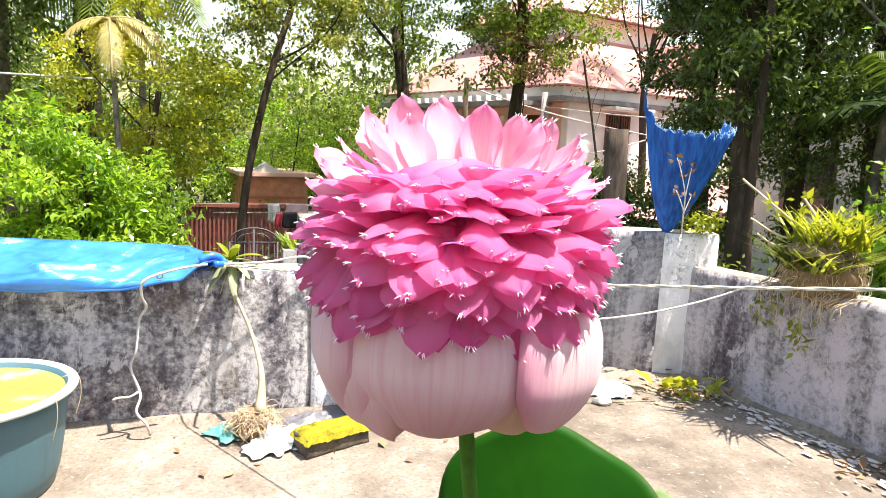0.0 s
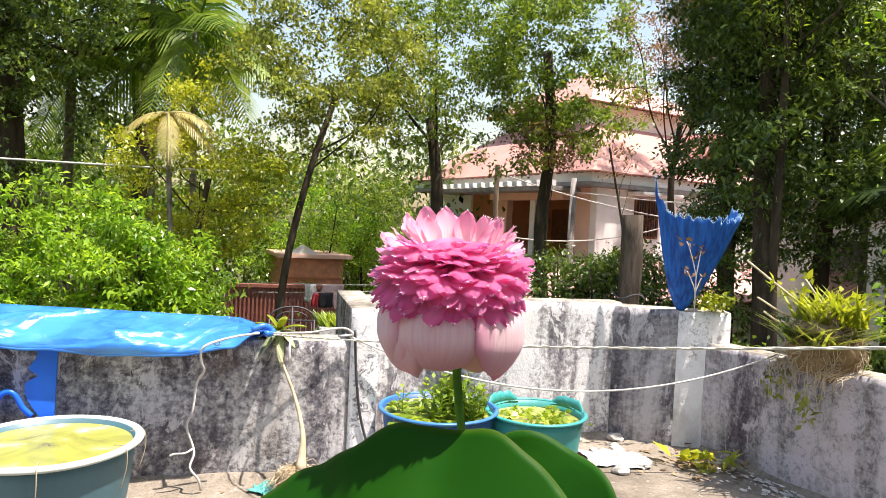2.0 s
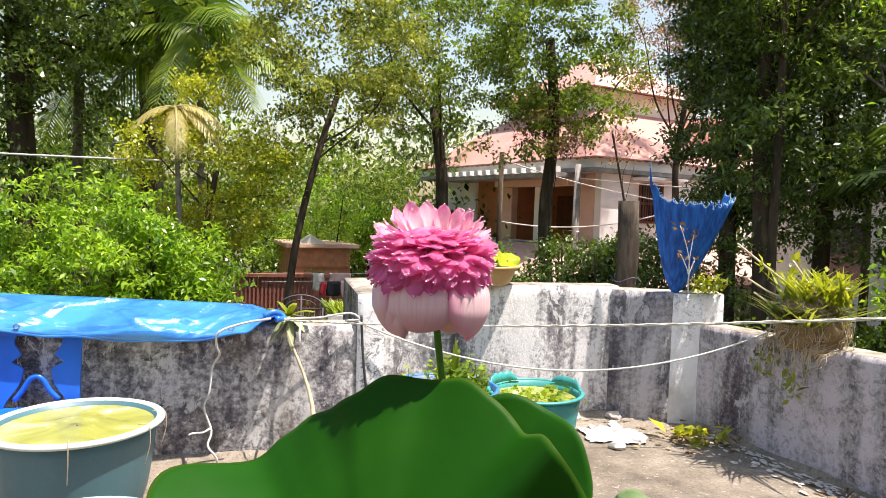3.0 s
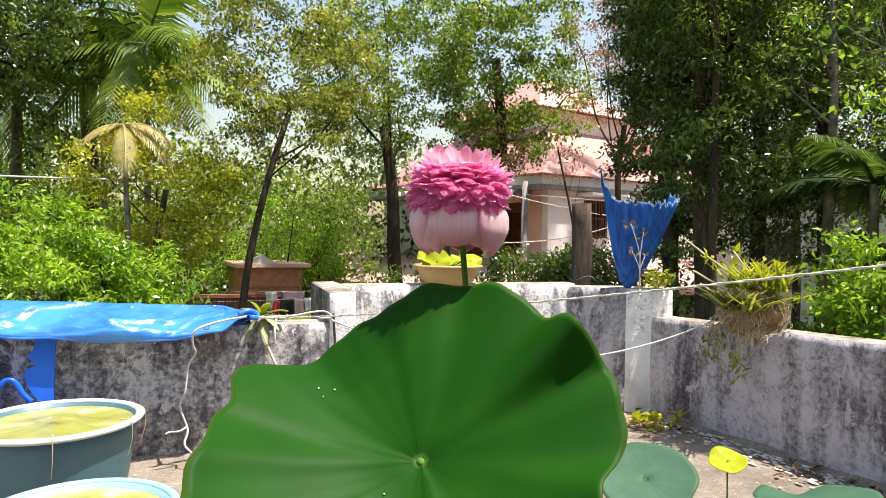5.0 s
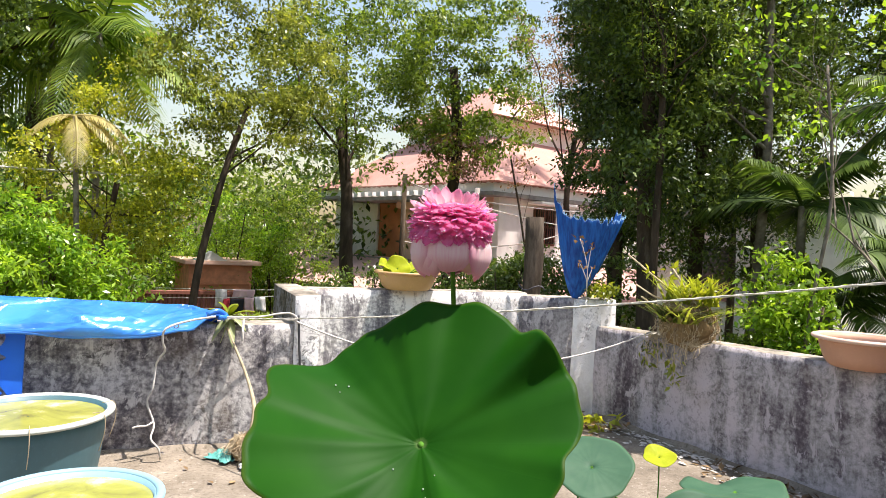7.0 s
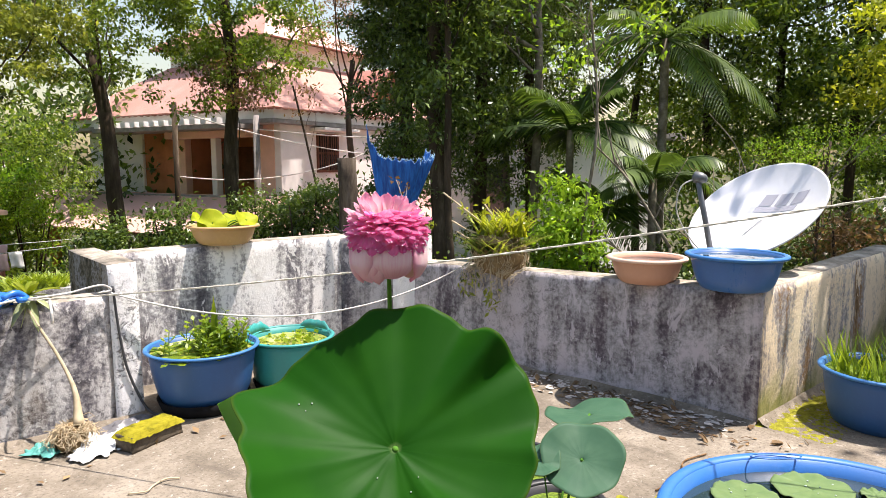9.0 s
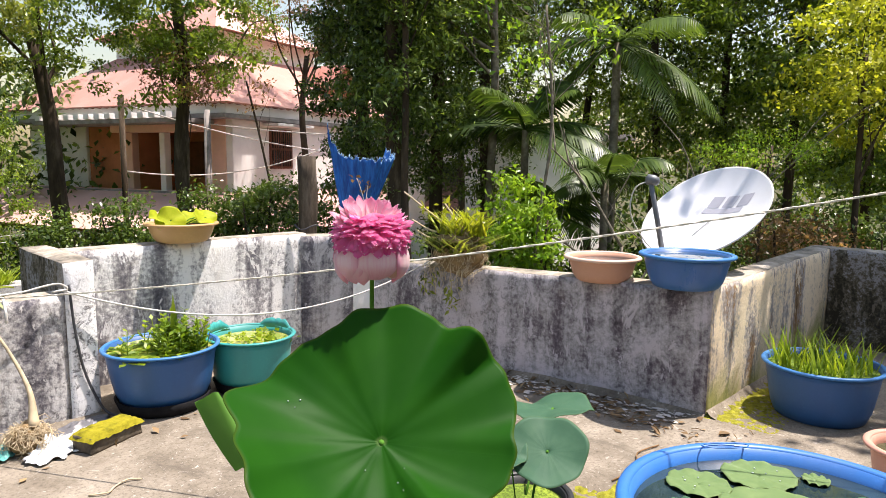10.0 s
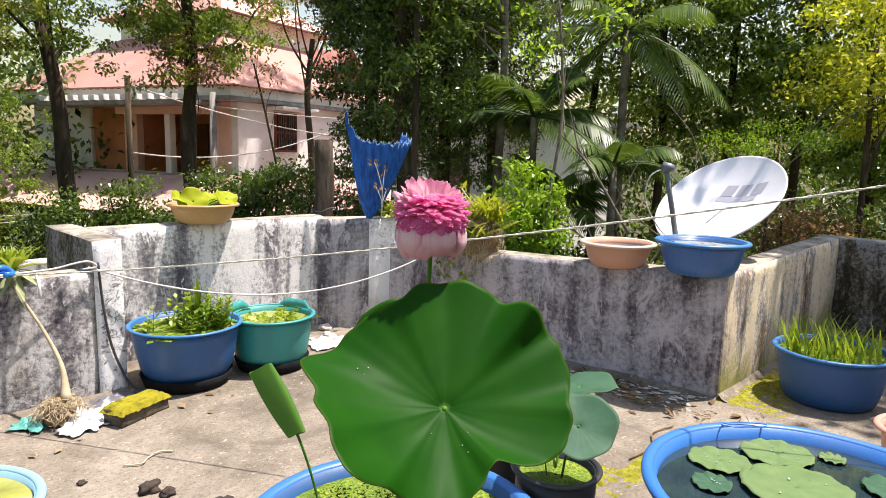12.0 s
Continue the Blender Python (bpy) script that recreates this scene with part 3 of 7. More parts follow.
# ---- things on the walls and the floor ----
def tub(place, r, r_foot, h, mat_body, mat_rim, label, category="tub", lip=0.016, name="tub", fill=None, fill_mat=None, fill_name="water", segs=48, wall_t=0.006):
    t = base(name, place, label, category, "garden tubs" if category == "tub" else "")
    prof = [(0.002, 0.004), (r_foot - 0.01, 0.0), (r_foot, 0.006)]
    for k in range(1, 7):
        s = k / 6
        prof.append((r_foot + (r - r_foot) * (s ** 0.62), 0.006 + (h - 0.012) * s))
    inner = [(q - wall_t, z) for q, z in reversed(prof[3:])] + [(r_foot - wall_t - 0.004, 0.02), (0.002, 0.02)]
    lathe("body", prof + inner, mat_body, t, segs=segs, wobble=0.012, seed=place[0] * 5)
    ring = []
    for k in range(11):
        a = math.pi * (1.25 - 1.6 * k / 10)
        ring.append((r + lip * 0.55 + lip * 0.8 * math.cos(a), h - lip * 0.45 + lip * 0.55 * math.sin(a)))
    ring.append((r - wall_t, h - lip * 0.6))
    lathe("rim", ring, mat_rim, t, segs=segs, wobble=0.012, seed=place[0] * 5)
    if fill is not None:
        rr = r_foot + (r - r_foot) * ((fill / h) ** 0.62) - wall_t - 0.001
        lathe(fill_name, [(rr, fill), (rr * 0.8, fill + 0.002), (rr * 0.55, fill - 0.001), (rr * 0.3, fill + 0.002), (0.003, fill)], fill_mat, t, segs=segs)
    return t


def blades(n, spread, height, width, curve, seed, centre=(0, 0, 0), lean=0.25):
    """Grass-like blades, as quads."""
    r = np.random.RandomState(seed)
    vs, qs = [], []
    for i in range(n):
        a, q = r.uniform(0, 6.283), spread * math.sqrt(r.uniform(0, 1))
        p = np.array([centre[0] + q * math.cos(a), centre[1] + q * math.sin(a), centre[2]])
        h = height * r.uniform(0.5, 1.1)
        b = r.uniform(0, 6.283)
        d = np.array([math.cos(b), math.sin(b), 0])
        side = np.array([-d[1], d[0], 0]) * width * r.uniform(0.6, 1.2)
        k0 = len(vs)
        for s in (0, 0.35, 0.7, 1.0):
            c = p + np.array([0, 0, h * (s - 0.12 * curve * s * s)]) + d * h * (lean * s + curve * s * s) * r.uniform(0.8, 1.1)
            w = (1 - s) ** 0.6 if s > 0.3 else 0.8
            vs += [c - side * w, c + side * (w + 0.01)]
        for k in range(3):
            j = k0 + 2 * k
            qs.append((j, j + 1, j + 3, j + 2))
    return np.array(vs), qs


def cards(centres, per, spread, size, seed, flat=0.3, aspect=0.55, squash=0.7):
    """Leaf quads (base, side, tip, side) scattered round the centres."""
    r = np.random.RandomState(seed)
    c = np.repeat(np.asarray(centres, float), per, axis=0)
    n = len(c)
    p = c + r.normal(0, 1, (n, 3)) * np.array([1, 1, squash]) * spread
    d = r.normal(0, 1, (n, 3)) + np.array([0, 0, -0.35])
    d /= np.linalg.norm(d, axis=1)[:, None]
    up = r.normal(0, 1, (n, 3)) * flat + np.array([0, 0, 1.0])
    side = np.cross(d, up)
    side /= np.linalg.norm(side, axis=1)[:, None] + 1e-6
    nor = np.cross(side, d)
    L = size * r.uniform(0.6, 1.25, (n, 1))
    W = L * aspect * 0.5
    a = p
    t = p + d * L - nor * L * 0.12
    m = p + d * L * 0.45
    v = np.stack([a, m + side * W + nor * W * 0.25, t, m - side * W + nor * W * 0.25], 1).reshape(-1, 3)
    q = np.arange(n * 4).reshape(n, 4)
    return v, q


def disc_leaf(name, m, r, material, parent=None, label="", cup=0.02, wave=0.012, lobes=5, phase=0.0, notch=None, radius=None, lift=None, nr=12, nt=72, thick=True):
    """A round peltate leaf: hub at the origin of m, z its upper side."""
    verts, faces, uvs = [], [], []
    for i in range(nr + 1):
        s = i / nr
        for k in range(nt):
            a = 2 * math.pi * k / nt
            rad = r * (1 + 0.035 * math.sin(3 * a + phase) + 0.02 * math.sin(7 * a + phase * 2))
            if radius:
                rad = r * radius(a)
            if notch is not None:
                g = math.cos(a - notch)
                rad *= 1 - 0.45 * max(0, (g - 0.93) / 0.07) ** 1.2
            rr = rad * max(s, 0.004)
            z = cup * s ** 2 - 0.004 * math.exp(-(s / 0.08) ** 2) + wave * s ** 2.2 * math.sin(lobes * a + phase) + 0.35 * wave * s ** 3 * math.sin(2 * lobes * a + 3 * phase)
            if lift:
                z += lift(a, s)
            z += 0.00035 * math.cos(21 * a) * s * (1 - s * 0.4)
            verts.append((rr * math.cos(a), rr * math.sin(a), z))
            uvs.append((k / nt, s))
    for i in range(nr):
        for k in range(nt):
            k2 = (k + 1) % nt
            faces.append((i * nt + k, (i + 1) * nt + k, (i + 1) * nt + k2, i * nt + k2))
    ob = mesh_object(name, verts, faces, material, parent, label, uvs=uvs)
    if thick:
        so = ob.modifiers.new("thickness", "SOLIDIFY")
        so.thickness, so.offset = 0.0012, -1
    ob.matrix_local = m
    return ob


def facing(place, normal, up):
    """A pose with z along normal and y as near to up as it goes."""
    z = Vector(normal).normalized()
    y = Vector(up)
    y = (y - z * y.dot(z)).normalized()
    x = y.cross(z)
    return Matrix.Translation(place) @ Matrix((x, y, z)).transposed().to_4x4()

# ---- the lotus in its tub ----
tub((0.13, 0.24, 0), 0.305, 0.23, 0.30, TUB_BLUE, TUB_BRIGHT, "bright blue plastic tub with duckweed and a lotus", fill=0.265, fill_mat=DUCKWEED, fill_name="duckweed_sheet", lip=0.022)
v, q = cards([(0.13 + 0.26 * math.sqrt(RNG.random()) * math.cos(a), 0.24 + 0.26 * math.sqrt(RNG.random()) * math.sin(a), 0.268) for a in [RNG.uniform(0, 6.28) for _ in range(700)]],
             4, 0.008, 0.011, 5, flat=0.25, aspect=0.8, squash=0.2)
tagged(leaf_mesh("duckweed", v, q, DUCKWEED), "small green floating duckweed in the lotus tub", "duckweed", kind="stuff")

FLOWER = Vector((0.005, 0.022, 0.914))
BLOOM = Matrix.Translation(FLOWER + Vector((0, 0, 0.066))) @ Matrix.Scale(1.10, 4) @ Matrix.Translation(-FLOWER - Vector((0, 0, 0.066)))
lotus = base("lotus_flower", (0.055, 0.12, 0.266), "pink many-petalled lotus flower on a green stalk", "flower")


def to_flower(m):
    return Matrix.Translation(-Vector(lotus.location)) @ BLOOM @ m


stalk_pts = curve_points([(0.055, 0.12, 0.262), (0.058, 0.105, 0.5), (0.047, 0.072, 0.75), (0.022, 0.040, 0.87), (0.008, 0.022, 0.945)], 6)
tube("stalk", [p - Vector(lotus.location) for p in stalk_pts], 0.0036, STALK, lotus, "prickly green stalk", 10)


def petal_mesh(name, length, width, bend, cup, tip, material, curl=0.0, nu=8, nv=13, seed=0):
    verts, faces, uvs = [], [], []
    for j in range(nv + 1):
        v = j / nv
        grow = min(1.0, v / 0.6)
        w = width * 0.5 * (0.42 + 0.58 * grow * grow * (3 - 2 * grow))
        if v > 0.6:
            q = (v - 0.6) / 0.4
            w *= math.sqrt(max(0.0, 1 - q ** (2.3 - tip))) * (1 - 0.2 * q)
        ang = bend * v * v
        y = length * (v - 0.16 * bend * bend * v ** 3)
        z = -length * 0.5 * ang * v
        for i in range(nu + 1):
            u = i / nu - 0.5
            edge = abs(2 * u)
            zz = z - cup * width * edge ** 2 * math.sin(math.pi * min(1, v + 0.12)) + curl * width * edge ** 3 * v
            zz += 0.0005 * math.sin(seed * 3 + 9 * u + 6 * v)
            verts.append((2 * u * w, y, zz))
            uvs.append((i / nu, v))
    for j in range(nv):
        for i in range(nu):
            a = j * (nu + 1) + i
            faces.append((a, a + 1, a + nu + 2, a + nu + 1))
    # the small white claw at the tip
    ob = mesh_object(name, verts, faces, material, uvs=uvs)
    return ob.data, ob


def claw_data(length, bend, seed):
    r = random.Random(seed)
    y, z = length * (1 - 0.16 * bend * bend), -length * 0.5 * bend
    verts, faces = [], []
    for k in range(3):
        ax = r.uniform(-0.9, 0.9)
        p0 = Vector((0.0013 * ax, y - 0.0014, z + 0.0004))
        p1 = p0 + Vector((0.0016 * ax, 0.0026, r.uniform(-0.0005, 0.0014)))
        tv, tf = tube_data([p0, (p0 + p1) / 2 + Vector((0, 0, 0.0002)), p1], [0.00034, 0.00025, 0.0001], 4)
        faces += [tuple(i + len(verts) for i in f) for f in tf]
        verts += tv
    return verts, faces


# ring by ring: tip radius, tip height over the base, dip of the petal, count, length, width, material, claw
RINGS = [
    (0.0535, 0.0485, -66, 20, 0.036, 0.0229, PETAL_DEEP, False),
    (0.0585, 0.0515, -56, 21, 0.040, 0.0238, PETAL_DEEP, False),
    (0.0618, 0.0545, -47, 21, 0.043, 0.0238, PETAL_DEEP, True),
    (0.0640, 0.0580, -38, 21, 0.045, 0.0234, PETAL_MID, True),
    (0.0652, 0.0620, -30, 21, 0.047, 0.0234, PETAL_MID, True),
    (0.0660, 0.0655, -23, 22, 0.048, 0.0229, PETAL_MID, True),
    (0.0662, 0.0705, -16, 22, 0.048, 0.0225, PETAL_MID, True),
    (0.0660, 0.0755, -10, 22, 0.048, 0.0221, PETAL_MID, True),
    (0.0655, 0.0800, -4, 22, 0.048, 0.0216, PETAL_MID, True),
    (0.0645, 0.0845, 2, 22, 0.047, 0.0214, PETAL_MID, True),
    (0.0632, 0.0890, 8, 22, 0.045, 0.0209, PETAL_MID, True),
    (0.0622, 0.0935, 16, 22, 0.043, 0.0205, PETAL_MID, True),
    (0.0600, 0.0980, 26, 22, 0.041, 0.0203, PETAL_PALE, True),
    (0.0565, 0.1025, 37, 21, 0.039, 0.0200, PETAL_PALE, True),
    (0.0520, 0.1060, 47, 19, 0.037, 0.0198, PETAL_PALE, True),
    (0.0455, 0.1085, 55, 15, 0.035, 0.0198, PETAL_PALE, True),
    (0.0365, 0.1095, 60, 12, 0.033, 0.0198, PETAL_PALE, True),
]
SHRINK = Matrix.Translation((0, 0, 0.11)) @ Matrix.Diagonal((0.825, 0.825, 1.0, 1)) @ Matrix.Translation((0, 0, -0.11))  # of the whole bloom
TILT = Matrix.Rotation(radians(9), 4, Vector((0.94, -0.34, 0)))  # leans a little to the open side
for ring_no, (tr, tz, dip, count, length, width, material, claw) in enumerate(RINGS):
    variants = []
    for k in range(3):
        me, ob = petal_mesh("petal", length * (0.94 + 0.06 * k), width * (0.94 + 0.06 * k), 0.10 + 0.13 * k, 0.2 + 0.06 * k, 0.02 + 0.14 * k, material, curl=-0.03 * k, seed=ring_no * 3 + k)
        if claw:
            cv, cf = claw_data(length * (0.94 + 0.06 * k), 0.10 + 0.13 * k, ring_no * 3 + k)
            old = [tuple(v.co) for v in me.vertices], [tuple(p.vertices) for p in me.polygons]
            n0, nf = len(old[0]), len(old[1])
            uv0 = {}
            for lp, uvd in zip(me.loops, me.uv_layers[0].data):
                uv0[lp.vertex_index] = tuple(uvd.uv)
            bpy.data.objects.remove(ob)
            ob = mesh_object("petal", old[0] + [tuple(v) for v in cv], old[1] + [tuple(i + n0 for i in f) for f in cf], material,
                             uvs=[uv0[i] for i in range(n0)] + [(0.5, 0.5)] * len(cv))
            ob.data.materials.append(PETAL_TIP)
            for p in ob.data.polygons[nf:]:
                p.material_index = 1
            me = ob.data
        bpy.data.objects.remove(ob)
        variants.append(me)
    for k in range(count):
        a = 2 * math.pi * (k + 0.5 * (ring_no % 2) + RNG.uniform(-0.17, 0.17)) / count
        e = radians(dip + RNG.uniform(-6, 6))
        back = max(0.0, 0.42 + 0.58 * math.cos(a - radians(70)))  # the far side stands taller and more upright
        front = max(0.0, -math.cos(a - radians(70)))
        fold = front * min(1, max(0, dip - 5) / 25)  # on the open side the upper petals lie down over one another
        if dip > 3:
            e += radians(8) * back * min(1, (dip - 3) / 18) - radians(dip - 8) * min(1, 1.3 * fold) * (dip > 8)
        out = Vector((math.cos(a), math.sin(a), 0))
        d = out * math.cos(e) + Vector((0, 0, math.sin(e)))
        nor = Vector((0, 0, 1)) * math.cos(e) - out * math.sin(e)
        if e > radians(38):
            nor = -nor  # upright petals turn their hollow side in
        side = d.cross(nor)
        roll = Matrix.Rotation(RNG.uniform(-0.24, 0.24), 4, "Y")
        tipz = tz + (0.008 * back * min(1, (dip - 3) / 30) if dip > 3 else 0) - 0.004 * fold + RNG.uniform(-0.0018, 0.0018)
        rr = tr - 0.004 * fold + RNG.uniform(-0.002, 0.0025)
        org = out * rr + Vector((0, 0, tipz)) - d * length * 0.93
        if dip < 0:
            org += nor * length * 0.05
        m = Matrix.Translation(org) @ Matrix((side, d, nor)).transposed().to_4x4() @ roll
        p = new("petal", variants[RNG.randrange(3)])
        p.parent = lotus
        if fold > 0.2:  # the petals that lie over the open side are pinker than the upright ones
            p.material_slots[0].link, p.material_slots[0].material = "OBJECT", PETAL_MID
        sc = RNG.uniform(0.92, 1.06)
        p.matrix_local = to_flower(Matrix.Translation(FLOWER + Vector((0, 0, 0.05))) @ TILT @ Matrix.Translation((0, 0, -0.05)) @ SHRINK @ m @ Matrix.Scale(sc, 4))

# the folded petals at the heart
for k in range(9):
    a = radians(242) + (k - 4) * 0.42
    me, ob = petal_mesh("petal", 0.034, 0.023, 0.8, 0.3, 0.8, PETAL_MID, seed=k)
    out = Vector((math.cos(a), math.sin(a), 0))
    e = radians(14 + 9 * (k % 3))
    d = out * math.cos(e) + Vector((0, 0, math.sin(e)))
    nor = Vector((0, 0, 1)) * math.cos(e) - out * math.sin(e)
    org = Vector((0, 0, 0.088 + 0.003 * (k % 3))) + out * 0.008
    ob.parent = lotus
    ob.matrix_local = to_flower(Matrix.Translation(FLOWER + Vector((0, 0, 0.05))) @ TILT @ Matrix.Translation((0, 0, -0.05)) @ SHRINK @ Matrix.Translation(org) @ Matrix((d.cross(nor), d, nor)).transposed().to_4x4())

# the core that carries the petals
lathe("receptacle", [(0.003, 0.026), (0.012, 0.028), (0.022, 0.034), (0.028, 0.048), (0.03, 0.066), (0.024, 0.084), (0.012, 0.093), (0.002, 0.095)], PETAL_DEEP, lotus,
      "hidden pink receptacle", 20).matrix_local = to_flower(Matrix.Translation(FLOWER))

# the large pale outer petals, folded down round the base: azimuth, width, reach, drop of the tip
OUTER = [(-118, 112, 1.01, 0.007, PETAL_OUTER), (-74, 66, 0.97, 0.006, PETAL_GREEN), (-166, 62, 0.985, 0.002, PETAL_OUTER), (-146, 46, 0.965, 0.001, PETAL_OUTER), (-50, 74, 1.045, 0.003, PETAL_OUTER),
         (-22, 60, 0.985, -0.001, PETAL_OUTER), (20, 66, 1.03, 0.003, PETAL_OUTER), (62, 70, 0.99, 0.0, PETAL_OUTER), (105, 66, 1.03, 0.004, PETAL_OUTER), (150, 66, 0.99, 0.0, PETAL_OUTER), (188, 52, 1.03, 0.006, PETAL_OUTER)]
for n_, (az, wide, reach, drop, material) in enumerate(OUTER):
    verts, faces, uvs = [], [], []
    prof = [(0.012, 0.060), (0.036, 0.059), (0.0505, 0.0545), (0.0572, 0.0445), (0.0585, 0.031), (0.0575, 0.021), (0.0530, 0.0105), (0.0455, 0.001), (0.0375, -0.005 + drop)]
    cp = curve_points([(r, 0, z) for r, z in prof], 3)
    nv, nu = len(cp) - 1, 12
    for j, p in enumerate(cp):
        v = j / nv
        half = radians(wide) * 0.5 * (0.55 + 0.45 * math.sin(math.pi * min(1.0, v * 0.9 + 0.05))) * (1 if v < 0.62 else max(0.0, 1 - ((v - 0.62) / 0.382) ** 2) ** 0.6)
        for i in range(nu + 1):
            u = i / nu * 2 - 1
            a = radians(az) + u * half
            r = p.x * 0.885 * reach * (1 - 0.035 * abs(u) ** 2) + 0.0008 * math.sin(5 * u + az)
            z = 0.05 - (0.05 - p.z) * 0.86 + 0.0045 * abs(u) ** 2 * v + drop * v
            verts.append((r * math.cos(a), r * math.sin(a), z))
            uvs.append((i / nu, v))
    for j in range(nv):
        for i in range(nu):
            a = j * (nu + 1) + i
            faces.append((a, a + 1, a + nu + 2, a + nu + 1))
    ob = mesh_object("outer_petal", verts, faces, material, lotus, "large pale cream-pink drooping outer petal", uvs=uvs)
    so = ob.modifiers.new("thickness", "SOLIDIFY")
    so.thickness = 0.0007
    ob.matrix_local = to_flower(Matrix.Translation(FLOWER))

# ---- lotus leaves ----
# every ten degrees round the big leaf, from its right over its top: reach of the rim, and its rise over the hub
LEAF_REACH = [0.183, 0.181, 0.198, 0.203, 0.208, 0.205, 0.206, 0.198, 0.205, 0.207, 0.201, 0.196, 0.182, 0.18, 0.188, 0.19, 0.192, 0.208,
              0.206, 0.194, 0.175, 0.174, 0.175, 0.174, 0.155, 0.15, 0.148, 0.147, 0.143, 0.135, 0.12, 0.107, 0.11, 0.144, 0.165, 0.178]
LEAF_RISE = [0.04, 0.037, 0.016, 0.009, 0.01, 0.015, 0.019, 0.009, 0.007, 0.004, -0.001, 0.012, 0.014, -0.0, -0.013, -0.02, -0.02, 0.021,
             0.058, 0.078, 0.105, 0.125, 0.133, 0.137, 0.106, 0.075, 0.057, 0.049, 0.048, 0.049, 0.052, 0.054, 0.055, 0.05, 0.044, 0.041]


def round_table(table, a):
    """A smooth closed curve through the table's values; a in radians."""
    n = len(table)
    f = a / (2 * math.pi) * n
    i, t = int(math.floor(f)), f - math.floor(f)
    p0, p1, p2, p3 = (table[(i + k) % n] for k in (-1, 0, 1, 2))
    return 0.5 * (2 * p1 + (p2 - p0) * t + (2 * p0 - 5 * p1 + 4 * p2 - p3) * t * t + (3 * p1 - p0 - 3 * p2 + p3) * t ** 3)


LEAF_BOWL = [sum(LEAF_RISE[(i + k) % 36] for k in (-3, -2, -1, 0, 1, 2, 3)) / 7 for i in range(36)]  # its broad hollow form


def near(a, degrees, w):
    """A soft bump round one direction of the leaf."""
    return math.exp(-((((math.degrees(a) - degrees + 180) % 360) - 180) / w) ** 2)


def leaf_radius(a):
    r = round_table(LEAF_REACH, a) / 0.2 + 0.005 * math.sin(17 * a) + 0.003 * math.sin(29 * a + 1)
    return r + 0.05 * near(a, 173, 5) - 0.06 * near(a, 186, 5) - 0.02 * near(a, 67, 3)


def leaf_lift(a, s):
    bowl, rise = round_table(LEAF_BOWL, a), round_table(LEAF_RISE, a)
    z = bowl * s ** 1.7 + (rise - bowl) * s ** 3.6 + 0.0012 * math.sin(21 * a) * s ** 5
    return z + 0.022 * near(a, 56, 8) * s ** 2.6 - 0.012 * near(a, 71, 7) * s ** 2.6 - 0.012 * near(a, 45, 6) * s ** 3 - 0.012 * near(a, 92, 13) * s ** 1.6 * (1 - s) * 2.5 + 0.004 * near(a, 178, 5) * s ** 3 - 0.007 * near(a, 18, 8) * s ** 2.6


big = base("lotus_leaf", (0.04, 0.08, 0.266), "large round bright green lotus leaf tilted on its stalk", "leaf", "lotus leaves")
HUB = Vector((-0.0754, -0.0992, 0.7111))
lm = facing(HUB, (-0.50, -0.66, 0.56), (0.47, 0.3, 0.82))
disc_leaf("blade", Matrix.Translation(-Vector(big.location)) @ lm, 0.2, LEAF_GREEN, big, cup=0.0, wave=0.0, radius=leaf_radius, lift=leaf_lift, nr=30, nt=216)
tube("leaf_stalk", [Vector(p) - Vector(big.location) for p in curve_points([(0.04, 0.08, 0.262), (0.04, 0.06, 0.45), (0.0, -0.02, 0.62), tuple(HUB - lm.to_3x3() @ Vector((0, 0, 0.003)))], 6)], 0.0045, STALK, big, "thin green leaf stalk")
bm = bmesh.new()
for k, (a, s) in enumerate([(168, 0.62), (162, 0.66), (166, 0.7), (300, 0.5), (318, 0.46), (302, 0.62), (250, 0.3)]):
    bmesh.ops.create_icosphere(bm, subdivisions=2, radius=RNG.uniform(0.0007, 0.0013), matrix=lm @ Matrix.Translation((0.2 * leaf_radius(radians(a)) * s * math.cos(radians(a)), 0.2 * leaf_radius(radians(a)) * s * math.sin(radians(a)), 0.0012 + leaf_lift(radians(a), s))))
DROP = Shader("water_drop", 0.03)
DROP.colour((0.5, 0.58, 0.5))
tagged(part("water_drops", bm, DROP.m, smooth=True), "clear water drops lying on the lotus leaf", "water drops", kind="stuff")

lean = base("lotus_leaf", (0.16, 0.26, 0.266), "smooth green lotus leaf standing behind the larger one", "leaf", "lotus leaves")
lean_m = facing((0.192, 0.284, 0.653), (-0.573, -0.709, 0.411), (0.2, 0.2, 0.9))
disc_leaf("blade", Matrix.Translation(-Vector(lean.location)) @ lean_m, 0.117, LEAF_GREEN, lean, cup=0.006, wave=0.009, lobes=3, phase=1.1)
tube("leaf_stalk", [Vector(p) - Vector(lean.location) for p in curve_points([(0.16, 0.26, 0.262), (0.19, 0.30, 0.45), (0.192, 0.286, 0.65)], 6)], 0.0035, STALK, lean, "thin green leaf stalk")

# the young leaf still rolled up
young = base("rolled_leaf", (0.0, 0.30, 0.266), "young lotus leaf still rolled up on a thin stalk", "leaf", "lotus leaves")
top, low = Vector((-0.078, 0.412, 0.632)), Vector((-0.052, 0.335, 0.522))
axis = (top - low)
sx = axis.cross(Vector((0.7, 0.7, 0))).normalized()
sy = axis.cross(sx).normalized()
verts, faces, uvs = [], [], []
